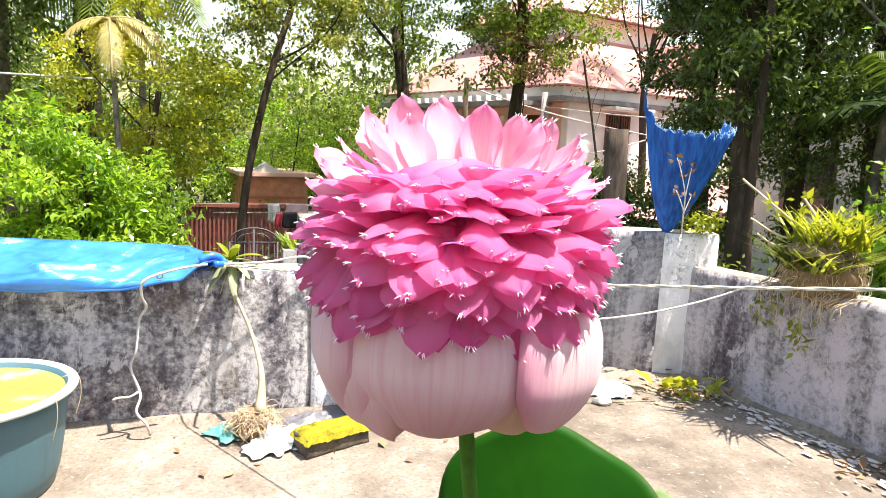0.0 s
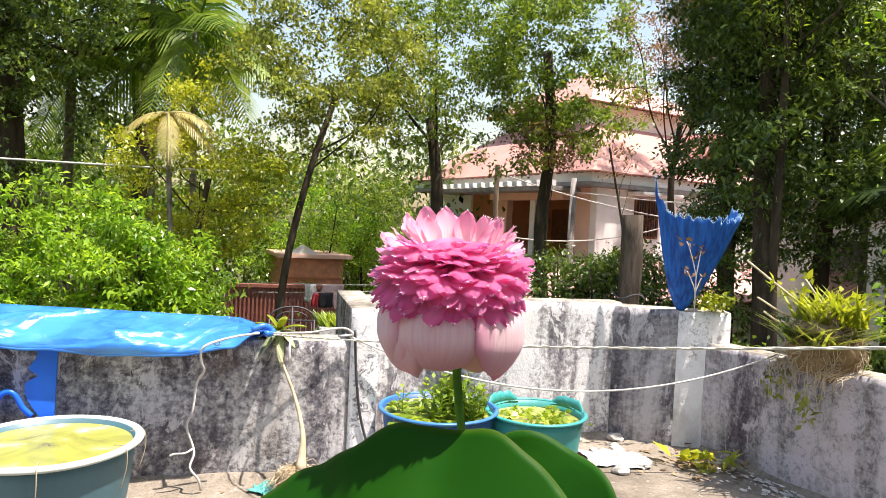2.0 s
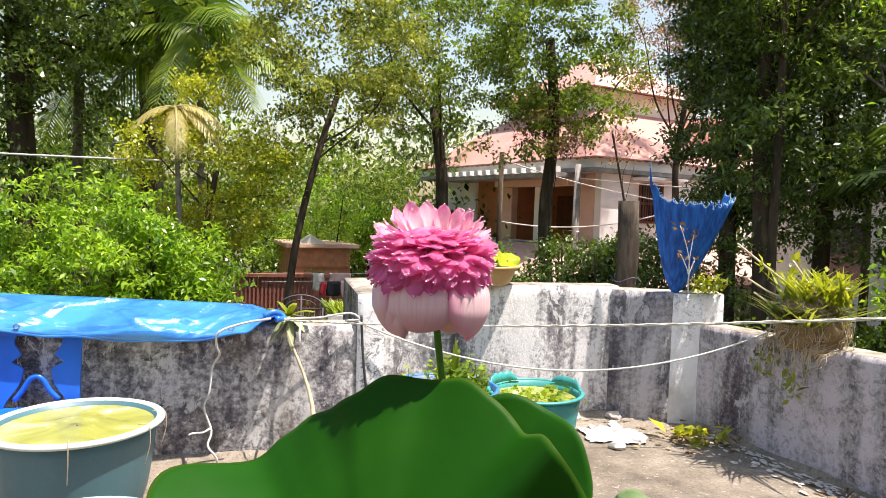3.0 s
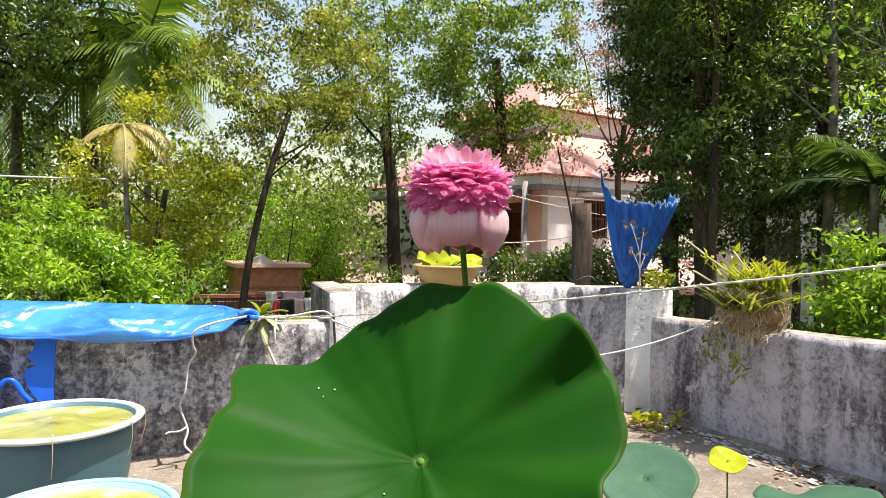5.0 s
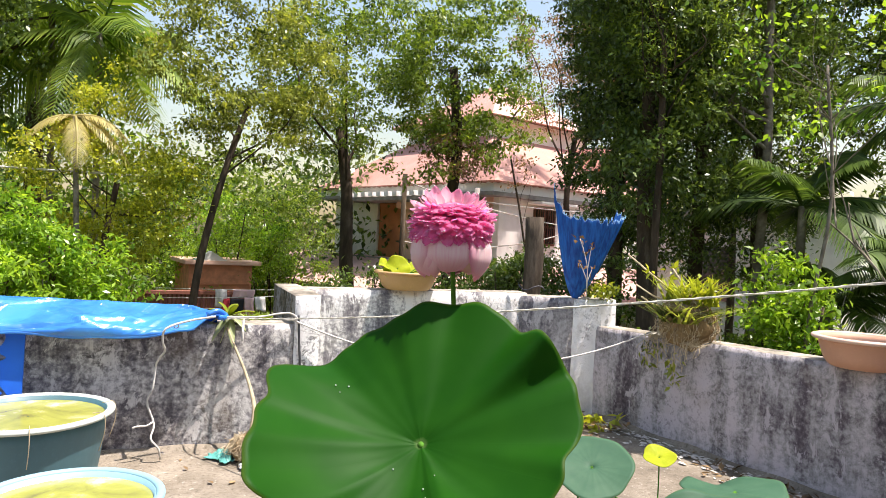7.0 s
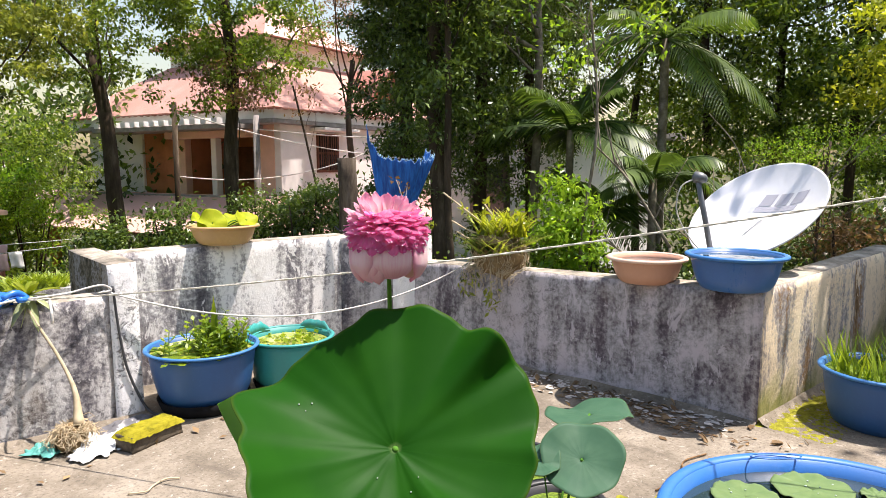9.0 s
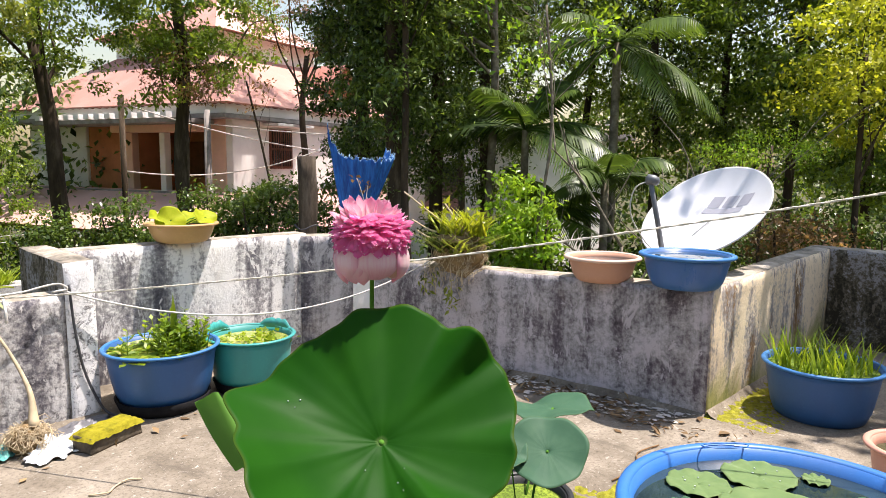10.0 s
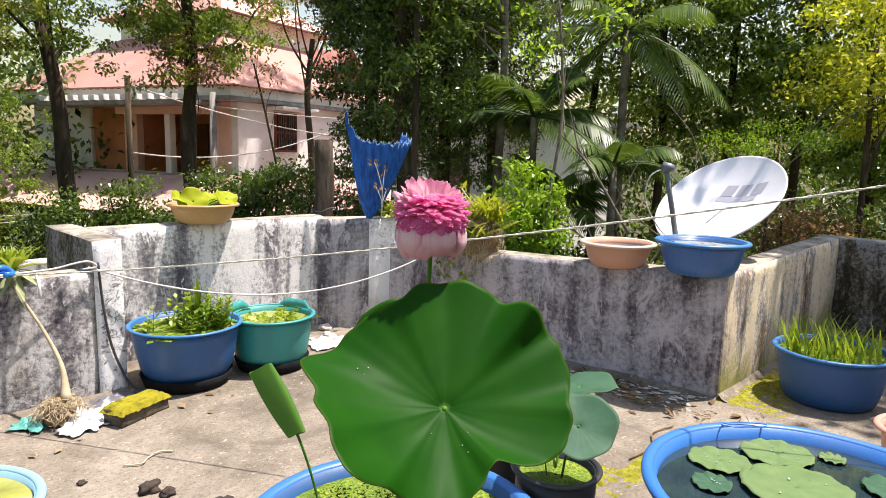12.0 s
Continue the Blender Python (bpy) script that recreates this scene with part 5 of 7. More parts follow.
verts, faces, hem = [], [], []
nx, ns = 320, 60
for i in range(nx + 1):
    for k in range(ns + 1):
        t = k / ns
        s = i / nx
        x = -0.15 - 2.6 * s
        ztop = 0.598 + 0.125 * min(0.75, s)
        low = along(HEM, s)
        if t < 0.25:  # behind the wall
            q = t / 0.25
            y, z = 2.46 - 0.05 * q, 0.36 + (ztop - 0.36) * q ** 0.6
        elif t < 0.8:  # the slope that faces the yard
            q = (t - 0.25) / 0.55
            y, z = 2.41 - 0.29 * q, ztop + 0.004 - 0.66 * (ztop - low) * q ** 1.7
        else:
            q = (t - 0.8) / 0.2
            y, z = 2.12 - 0.026 * math.sin(q * 2.2), ztop + 0.004 - (ztop - low) * (0.66 + 0.34 * q)
        if s < 0.04:
            z = z + (0.598 - z) * (1 - s / 0.04) * 0.8
            y = y + (2.16 - y) * (1 - s / 0.04) * 0.7
        w = t * 0.6  # long three-cornered facets that lean two ways
        n = 0.5 * fold_height(s, t) + 0.021 * crease((0.9 * x + 0.42 * w) * 2.6, (0.9 * w - 0.42 * x) * 10, 1.0) + 0.015 * crease((0.8 * x - 0.6 * w) * 5, (0.8 * w + 0.6 * x) * 13, 9.0)
        n *= min(1.0, max(0.08, (t - 0.27) / 0.12)) * (1 - 0.7 * max(0.0, (t - 0.88) / 0.12)) * min(1.0, s / 0.05 + 0.2)
        p = Vector((x, y - 0.55 * n, z + 0.83 * n)) - TO
        verts.append(p)
        if k == ns:
            hem.append(p + Vector((0, -0.001, 0.002)))
for i in range(nx):
    for k in range(ns):
        a = i * (ns + 1) + k
        faces.append((a, a + 1, a + ns + 2, a + ns + 1))
mesh_object("sheet", verts, faces, TARP, tarp, smooth=False).modifiers.new("thickness", "SOLIDIFY").thickness = 0.0012
tube("hem", hem, 0.006, TARP, tarp, "rolled stitched hem", 6)
for i in (21, 67, 113, 160, 205):
    ring = [hem[i] + Vector((0.009 * math.cos(a), -0.004, 0.022 + 0.009 * math.sin(a))) for a in [k * math.pi / 6 for k in range(13)]]
    tube("eyelet", ring, 0.0022, DISH_STEEL, tarp, "small metal eyelet", 5)
tagged(tube("tarp_knot", curve_points([(-0.20, 2.13, 0.60), (-0.16, 2.14, 0.615), (-0.13, 2.16, 0.60), (-0.12, 2.15, 0.585), (-0.15, 2.12, 0.59)], 4), 0.012, TARP), "twisted blue tarpaulin corner knot", "knot")

# torn strip of cord hanging from the tarpaulin
tagged(tube("hanging_cord", curve_points([(-0.17, 2.065, 0.60), (-0.27, 2.055, 0.585), (-0.36, 2.035, 0.555), (-0.37, 2.045, 0.50), (-0.36, 2.065, 0.46), (-0.39, 2.120, 0.40), (-0.40, 2.110, 0.30), (-0.42, 2.120, 0.24), (-0.39, 2.110, 0.15), (-0.40, 2.080, 0.10), (-0.37, 2.070, 0.06), (-0.36, 2.090, 0.01)], 4), 0.0045, CORD),
       "frayed white cord hanging down the wall", "cord")
tagged(tube("cord_end", curve_points([(-0.395, 2.105, 0.16), (-0.42, 2.090, 0.15), (-0.455, 2.080, 0.152), (-0.47, 2.080, 0.145)], 3), 0.004, CORD), "frayed cord end sticking out", "cord")

# ---- blue child's chair with a cut-out back, against the wall ----
chair = base("plastic_chair", (-1.012, 2.02, 0.0), "small bright blue plastic chair with a cut-out back", "chair")
W, z0, z1 = 0.147, 0.26, 0.535


def hole(v):
    """Half width of the opening at height v (0 low, 1 high)."""
    return 0.046 + 0.062 * math.exp(-(v / 0.26) ** 2) + 0.040 * math.exp(-((v - 0.62) / 0.055) ** 2) + 0.036 * math.exp(-((v - 0.9) / 0.16) ** 2)


for sgn in (-1, 1):
    verts, faces = [], []
    for k in range(41):
        v = k / 40
        z = z0 + (z1 - z0) * v
        y = 0.10 + 0.03 * v
        for x in (sgn * hole(v), sgn * W):
            verts += [(x, y, z), (x, y + 0.012, z)]
        if k:
            j = (k - 1) * 4
            faces += [(j, j + 4, j + 6, j + 2), (j + 1, j + 3, j + 7, j + 5), (j, j + 1, j + 5, j + 4), (j + 2, j + 6, j + 7, j + 3)]
    mesh_object("back_side", verts, faces, CHAIR_BLUE, chair, smooth=False)
block("back_top", (-W, 0.128, z1 - 0.01), (W, 0.142, z1 + 0.03), CHAIR_BLUE, chair)
tube("back_arch", curve_points([(-0.075, 0.108, z0 + 0.03), (-0.05, 0.108, z0 + 0.062), (-0.018, 0.108, z0 + 0.112), (0.016, 0.108, z0 + 0.112), (0.045, 0.108, z0 + 0.062), (0.075, 0.108, z0 + 0.03)], 4), 0.010, CHAIR_BLUE, chair, segs=8)
block("seat", (-0.147, -0.14, 0.245), (0.147, 0.115, 0.262), CHAIR_BLUE, chair, bevel=0.006)
for lx in (-0.12, 0.12):
    for ly in (-0.12, 0.10):
        block("leg", (lx - 0.014, ly - 0.014, 0.0), (lx + 0.014, ly + 0.014, 0.246), CHAIR_BLUE, chair)

# ---- ropes ----
def sag(a, b, drop, n=40):
    a, b = Vector(a), Vector(b)
    return [a.lerp(b, k / n) - Vector((0, 0, drop * 4 * (k / n) * (1 - k / n))) for k in range(n + 1)]


A0, B0 = Vector((-0.12, 2.12, 0.585)), Vector((1.439, -0.43, 1.047))
line_pts = [p for p in sag(A0, B0, 0.04)] + [Vector((1.9, -1.18, 1.24)), Vector((2.62, -2.36, 1.55))]
clothesline = base("clothesline", tuple(A0), "off-white twisted rope stretched across the terrace", "rope")
for ph in (0, math.pi):
    twist = []
    dense = [line_pts[0].lerp(line_pts[1], 0)]
    for i in range(len(line_pts) - 1):
        for k in range(1, 5):
            dense.append(line_pts[i].lerp(line_pts[i + 1], k / 4))
    for i, p in enumerate(dense):
        a = i * 1.1 + ph
        twist.append(p - A0 + Vector((0.0011 * math.cos(a), 0.0011 * math.cos(a), 0.0015 * math.sin(a))))
    tube("strand", twist, 0.0022, ROPE, clothesline, segs=6)
tagged(tube("slack_cord", sag((0.16, 2.20, 0.575), (1.985, 1.93, 0.545), 0.195, 36), 0.0042, CORD), "slack dirty-white cord looped along the wall", "cord")
tagged(tube("tied_cord", curve_points([(-0.12, 2.12, 0.59), (0.02, 2.16, 0.588), (0.10, 2.17, 0.60), (0.16, 2.19, 0.60), (0.19, 2.19, 0.575), (0.13, 2.19, 0.57)], 4), 0.0042, CORD), "dirty-white cord tied at the wall end", "cord")
# a cord's shadow on the wall end and floor, modelled as a dark tube
tagged(tube("wall_cable", curve_points([(0.20, 2.203, 0.59), (0.205, 2.203, 0.5), (0.215, 2.203, 0.38), (0.235, 2.203, 0.24), (0.27, 2.2, 0.12), (0.31, 2.18, 0.03), (0.36, 2.12, 0.006)], 5), 0.0055, CABLE_DARK), "dark tube drawn as a cord's shadow down the wall end", "cable")
tagged(tube("thin_cord", curve_points([(-0.05, 2.12, 0.58), (-0.06, 2.05, 0.55), (-0.06, 2.04, 0.50)], 3), 0.005, CORD), "short white cord end", "cord")

# ---- post and net cloth at the corner ----
pts = [Vector((1.735 + 0.004 * math.sin(k), 2.76 + 0.004 * math.cos(k * 2), 0.0 + 1.135 * k / 10)) for k in range(11)]
pv, pf = tube_data(pts, 0.058, 16)
pv = [Vector(p) + Vector((p[0] - 1.735, p[1] - 2.76, 0)) * 0.22 * noise.noise((p[0] * 22, p[1] * 22, p[2] * 5)) for p in pv]
tagged(mesh_object("wooden_post", pv, pf, POST_WOOD), "weathered dark wooden post behind the wall", "post")
tagged(tube("tie_wire", [Vector((1.735 + 0.082 * math.cos(a), 2.76 + 0.082 * math.sin(a), 0.70 + 0.015 * math.sin(3 * a))) for a in [k * math.pi / 8 for k in range(17)]], 0.004, CABLE_DARK), "twisted wire tied round the post", "wire")

net = base("net_cloth", (1.885, 2.42, 0.672), "blue net cloth gathered to a point, with a frayed top", "cloth")
verts, faces = [], []
na, nz = 150, 26
for i in range(na + 1):
    s = i / na
    a = radians(170 + 205 * s)
    pleat = math.sin(s * 46 + 2 * math.sin(s * 9)) * 0.5 + 0.5 * math.sin(s * 29 + 1)
    rim = 0.475 + 0.16 * math.exp(-(s / 0.07) ** 2) - 0.035 * math.sin(s * 3.3) + 0.02 * noise.noise((s * 30, 0, 0)) + 0.010 * math.sin(s * 95) + 0.05 * max(0, s - 0.9) * 6
    for k in range(nz + 1):
        t = k / nz
        z = -0.02 + (rim + 0.02) * t
        q = max(0.0, z) / 0.48
        r = 0.018 + 0.195 * min(1.15, q) ** 0.7 + 0.010 * pleat * t
        lean_x = -0.055 + 0.075 * q - 0.06 * q * max(0.0, 1 - s / 0.25) * (q > 1) * (q - 1)
        verts.append((lean_x + r * math.cos(a), r * math.sin(a) * 0.8, z))
for i in range(na):
    for k in range(nz):
        a = i * (nz + 1) + k
        faces.append((a, a + nz + 1, a + nz + 2, a + 1))
mesh_object("sheet", verts, faces, NET_CLOTH, net).modifiers.new("thickness", "SOLIDIFY").thickness = 0.0015
fv, ff = [], []
for i in range(0, na, 1):
    p = Vector(verts[i * (nz + 1) + nz])
    for _ in range(2):
        q = p + Vector((RNG.uniform(-0.008, 0.008), RNG.uniform(-0.008, 0.008), RNG.uniform(-0.006, 0.016)))
        tv, tf = tube_data([p, (p + q) / 2 + Vector((RNG.uniform(-0.003, 0.003), 0, 0.002)), q], 0.0011, 3)
        ff += [tuple(j + len(fv) for j in f) for f in tf]
        fv += tv
mesh_object("frayed_edge", fv, ff, NET_EDGE, net, "pale frayed threads")["kind"] = "stuff"
twig = base("dry_creeper", (1.80, 2.30, 0.67), "dry creeper with curled tan leaves", "plant")
for k, (h, w) in enumerate(((0.34, -0.06), (0.30, 0.02), (0.20, -0.05), (0.17, 0.03))):
    tube("twig", [Vector(p) for p in curve_points([(0.03, 0.01, 0.0), (0.0, -0.03, h * 0.5), (w * 0.6, -0.03, h * 0.85), (w, -0.03, h)], 4)], 0.0022, CORD, twig)
v, q = cards([(-0.06, -0.03, 0.34), (0.02, -0.03, 0.31), (0.0, -0.03, 0.27), (-0.05, -0.03, 0.2), (0.03, -0.03, 0.18)], 5, 0.016, 0.035, 51, 0.6, 0.6)
leaf_mesh("dry_leaves", v, q, DRY_LEAF, twig)
v, q = cards([(1.93 + RNG.uniform(-0.06, 0.09), 2.33 + RNG.uniform(-0.03, 0.05), 0.69 + RNG.uniform(0, 0.07)) for _ in range(26)], 9, 0.02, 0.028, 52, 0.8, 0.6)
tagged(leaf_mesh("corner_creeper", v, q, FOL_YELLOW), "small yellow-green creeper on the pillar top", "plant", kind="stuff")

# ---- root-bound orchid pot on the east wall ----
orchid = base("orchid_basket", (2.06, 1.74, 0.52), "root-bound hanging orchid basket with yellow-green leaves", "plant")
bm = bmesh.new()
bmesh.ops.create_icosphere(bm, subdivisions=4, radius=1)
for v in bm.verts:
    n = noise.noise(v.co * 1.8) + 0.6 * noise.noise(v.co * 5)
    k = 1 + 0.2 * n
    sq = 1.0 if v.co.z < 0 else 0.9
    v.co = Vector((v.co.x * 0.105 * k - 0.02, v.co.y * 0.165 * k * sq, 0.10 + v.co.z * 0.135 * k))
part("root_mass", bm, ROOTS, orchid, "brown mass of roots and moss", smooth=True)
rv, rf = [], []
for k in range(170):
    a, e = RNG.uniform(0, 6.28), RNG.uniform(-0.6, 1.1)
    p = Vector((0.115 * math.cos(a) * math.cos(e) - 0.02, 0.165 * math.sin(a) * math.cos(e), 0.10 + 0.13 * math.sin(e)))
    pts = [p]
    for _ in range(6):
        pts.append(pts[-1] + Vector((RNG.uniform(-0.022, 0.014), RNG.uniform(-0.022, 0.022), RNG.uniform(-0.045, 0.012))))
        if pts[-1].z < 0.01 and pts[-1].x > -0.1:
            pts[-1].x = -0.112 - RNG.uniform(0, 0.02)
    tv, tf = tube_data(pts, 0.0014, 4)
    rf += [tuple(i + len(rv) for i in f) for f in tf]
    rv += tv
mesh_object("root_fringe", rv, rf, STEM_PALE, orchid, "trailing thin roots")["kind"] = "stuff"
v, q = blades(170, 0.12, 0.15, 0.010, 0.5, 61, (0.0, 0.0, 0.19), 0.5)
leaf_mesh("leaves", v * np.array([0.8, 1.35, 1.0]), q, FOL_YELLOW, orchid)
v, q = blades(170, 0.11, 0.12, 0.008, 1.0, 62, (-0.05, 0.0, 0.10), 0.7)
leaf_mesh("side_leaves", v * np.array([1.1, 1.4, 1.0]), q, FOL_OLIVE, orchid)
for p0, p1, p2 in (((0.0, 0.05, 0.2), (-0.1, 0.14, 0.30), (-0.2, 0.26, 0.42)), ((0, 0.04, 0.18), (-0.05, 0.2, 0.16), (-0.1, 0.26, 0.2)), ((0, 0.05, 0.2), (-0.06, 0.17, 0.2), (-0.12, 0.28, 0.26)), ((0, -0.02, 0.2), (-0.03, 0.03, 0.28), (-0.06, 0.08, 0.36))):
    tube("cane", curve_points([p0, p1, p2], 5), 0.0045, STEM_PALE, orchid)
v, q = cards([(-0.13, 0.17, 0.34), (-0.07, 0.09, 0.37), (-0.05, 0.13, 0.3), (0.02, -0.02, 0.3), (0.0, -0.12, 0.3), (0.03, -0.15, 0.26)], 7, 0.016, 0.05, 63, 0.6, 0.45)
leaf_mesh("cane_leaves", v, q, FOL_YELLOW, orchid)
for dy, L in ((-0.02, 0.20), (0.10, 0.14), (0.19, 0.16)):
    pts = [Vector((-0.118, dy, 0.02)), Vector((-0.125, dy - 0.02, -0.06)), Vector((-0.122, dy - 0.015, -L))]
    tube("trailing_stem", curve_points(pts, 4), 0.002, STEM_PALE, orchid)
v, q = cards([(-0.13, -0.03, -0.08), (-0.13, -0.03, -0.13), (-0.13, -0.035, -0.19), (-0.13, 0.08, -0.06), (-0.13, 0.18, -0.06), (-0.13, 0.17, -0.12)], 9, 0.016, 0.05, 64, 0.6, 0.35)
leaf_mesh("trailing_leaves", v, q, FOL_OLIVE, orchid)

# ---- satellite dish beyond the east wall ----
DC = Vector((2.78, 0.70, 0.868))
toward = Vector((-0.924, -0.378, 0.056))
nrm = (toward * 0.50 + (Vector((-0.704, 0.71, -0.024)) * 0.45 + Vector((0.087, 0.12, 0.989)) * 0.89) * 0.866).normalized()
dm = facing(DC, nrm, (0.35, -0.4, 0.5))
dish = base("satellite_dish", (2.95, 0.75, -0.18), "white satellite dish with grey lettering on a steel mast", "satellite dish")
do = Matrix.Translation(-Vector(dish.location))
R = 0.335
prof = [(0.002, -0.075)] + [(R * k / 12, -0.075 + 0.075 * (k / 12) ** 2) for k in range(1, 13)]
prof += [(R + 0.008, 0.004), (R + 0.010, -0.004), (R + 0.002, -0.010)] + [(R * k / 12, -0.085 + 0.075 * (k / 12) ** 2) for k in range(11, 0, -1)] + [(0.002, -0.085)]
lathe("reflector", prof, DISH_WHITE, dish, segs=64).matrix_local = do @ dm


def on_dish(x, y, w, h, name, slant=0.25):
    """A printed bar that follows the hollow of the dish; x right, y up as the lettering stands."""
    verts, faces = [], []
    n = 5
    for i in range(n + 1):
        for k in (0, 1):
            px, py = x + w * i / n + slant * h * k, y + h * k
            zz = -0.075 + 0.075 * (px * px + py * py) / R ** 2 + 0.0015
            verts.append((px, py, zz))
        if i:
            j = (i - 1) * 2
            faces.append((j, j + 2, j + 3, j + 1))
    ob = mesh_object(name, verts, faces, DISH_MARK, dish, "grey printed mark", smooth=False)
    ob.matrix_local = do @ dm @ pose(0, 0, 0, 0, 0, LOGO_TURN)


LOGO_TURN = 30
# plain slanted blocks in place of the maker's mark, and a bar below
for bx in (0.0, 0.085, 0.172):
    on_dish(bx - 0.06, 0.095, 0.066, 0.072, "mark", 0.25)
on_dish(-0.075, 0.055, 0.225, 0.034, "mark_bar", 0.25)
lnb = Vector((2.50, 0.858, 1.028))
arm0 = Vector((2.60, 0.815, 0.60))
tube("arm", [p - Vector(dish.location) for p in (arm0, arm0.lerp(lnb, 0.5), lnb - Vector((0, 0, 0.02)))], [0.015, 0.014, 0.013], DISH_STEEL, dish, "grey steel feed arm", 8)
tube("arm_brace", [p - Vector(dish.location) for p in (arm0, arm0.lerp(DC - nrm * 0.09, 0.5), DC - nrm * 0.09)], 0.018, DISH_STEEL, dish, segs=8)
tube("receiver", [p - Vector(dish.location) for p in (lnb + Vector((-0.012, 0.022, 0.004)), lnb + Vector((-0.008, 0.018, 0.003)), lnb + Vector((0.008, -0.012, -0.003)), lnb + Vector((0.016, -0.03, -0.008)), lnb + Vector((0.02, -0.034, -0.009)))], [0.012, 0.027, 0.027, 0.020, 0.012], DISH_STEEL, dish, "grey receiver head", 12)
tube("mast", [Vector((0, 0, 0)), Vector((0, 0, 0.5)), DC - nrm * 0.09 - Vector(dish.location)], 0.022, DISH_STEEL, dish, segs=10)
tube("bracket", [Vector((-0.12, 0, 0.004)), Vector((0.12, 0, 0.004))], 0.02, DISH_STEEL, dish)
tube("signal_cable", [Vector(p) - Vector(dish.location) for p in curve_points([tuple(lnb), (2.47, 0.93, 0.98), (2.48, 0.95, 0.85), (2.56, 0.9, 0.7), (2.62, 0.82, 0.6), (2.8, 0.78, 0.3), (2.95, 0.75, -0.1)], 5)], 0.0035, CORD, dish, "pale signal cable")
slab("sunshade", [(2.36, 0.5), (3.3, 0.52), (3.3, 1.4), (2.26, 1.4)], -0.26, -0.18, CONCRETE, "concrete sunshade below the parapet", "ledge")

# ---- litter on the floor ----
rv, rf = [], []
for k in range(130):
    x = 2.02 + RNG.gauss(-0.06, 0.05)
    y = 0.75 + RNG.gauss(0, 0.22)
    a = RNG.uniform(0, 6.28)
    L = RNG.uniform(0.012, 0.05)
    p = Vector((x, y, 0.006))
    d = Vector((math.cos(a), math.sin(a), 0))
    tv, tf = tube_data([p, p + d * L * 0.5 + Vector((0, 0, 0.004)), p + d * L], 0.0016, 4)
    rf += [tuple(i + len(rv) for i in f) for f in tf]
    rv += tv
tagged(mesh_object("twigs", rv, rf, DRY), "scattered dry twigs at the foot of the wall", "twigs", kind="stuff")
v, q = cards([(RNG.gauss(1.98, 0.08), RNG.gauss(0.95, 0.4), 0.007) for _ in range(260)] + [(RNG.gauss(1.78, 0.12), RNG.gauss(2.12, 0.10), 0.012) for _ in range(120)] + [(RNG.gauss(0.25, 0.4), RNG.gauss(2.0, 0.15), 0.005) for _ in range(40)], 1, 0.012, 0.045, 71, 0.15, 0.5, 0.15)
v[:, 2] = np.maximum(v[:, 2], 0.004)
tagged(leaf_mesh("fallen_leaves", v, q, DRY_LEAF), "fallen dry leaves on the concrete", "leaves", kind="stuff")
v, q = cards([(1.82, 2.12, 0.05), (1.75, 2.05, 0.04), (1.88, 2.05, 0.05), (1.70, 2.16, 0.04)], 7, 0.03, 0.09, 72, 0.5, 0.5, 0.4)
v[:, 2] = np.maximum(v[:, 2], 0.003)
tagged(leaf_mesh("green_leaf_heap", v, q, FOL_YELLOW), "yellow-green leaves heaped in the corner", "leaves", kind="stuff")
fv, ff = [], []
for _ in range(460):
    t_ = RNG.random()
    cx, cy = 1.94 + 0.235 * t_ - abs(RNG.gauss(0.03, 0.09)), 2.25 - 1.8 * t_ + RNG.uniform(-0.05, 0.05)
    j, rr = len(fv), RNG.uniform(0.003, 0.015)
    for k in range(5):
        a = k * 1.257 + RNG.uniform(-0.3, 0.3)
        fv.append((cx + rr * math.cos(a) * RNG.uniform(0.6, 1.4), cy + rr * math.sin(a) * 1.6, 0.004 + RNG.uniform(0, 0.005)))
    ff.append(tuple(range(j, j + 5)))
tagged(mesh_object("paint_flakes", fv, ff, RUBBLE, smooth=False), "pale flakes of paint fallen along the wall foot", "flakes", kind="stuff")
for k in range(16):
    bm = bmesh.new()
    bmesh.ops.create_icosphere(bm, subdivisions=2, radius=1)
    sz = RNG.uniform(0.012, 0.035)
    for v_ in bm.verts:
        v_.co *= 1 + 0.5 * noise.noise(v_.co * 1.3 + Vector((k * 3, 0, 0)))
        v_.co = Vector((v_.co.x * sz * 1.3, v_.co.y * sz, max(0, v_.co.z * sz * 0.7 + sz * 0.45)))
    ob = part("rubble", bm, RUBBLE, smooth=False)
    ob.location = (RNG.gauss(1.42, 0.10), RNG.gauss(2.25, 0.10), 0)
    tagged(ob, "pale lump of broken plaster on the floor", "rubble", "rubble pieces")
tagged(crumpled("grey_sheet", (0.17, 2.12, 0.0), (0.30, 0.13, 0.07), BAG_GREY, "", 0.35), "crumpled dark grey plastic sheet by the wall", "plastic sheet")
tagged(crumpled("white_rag", (1.40, 2.22, 0.0), (0.26, 0.2, 0.10), BAG_WHITE, "", 2.9), "crumpled dirty white plastic in the corner", "plastic sheet")
for k, (x, y, sz) in enumerate(((0.02, 1.28, 0.028), (0.14, 1.04, 0.03), (-0.12, 1.47, 0.012), (0.05, 1.22, 0.02))):
    bm = bmesh.new()
    bmesh.ops.create_icosphere(bm, subdivisions=3, radius=1)
    for v_ in bm.verts:
        v_.co *= 1 + 0.6 * noise.noise(v_.co * 1.6 + Vector((k * 5, 1, 0)))
        v_.co = Vector((v_.co.x * sz * 1.2, v_.co.y * sz, max(0, v_.co.z * sz * 0.7 + sz * 0.4)))
    ob = part("clod", bm, STONE_DARK, smooth=True)
    ob.location = (x, y, 0)
    tagged(ob, "small dark clod of soil on the floor", "clod", "clods")
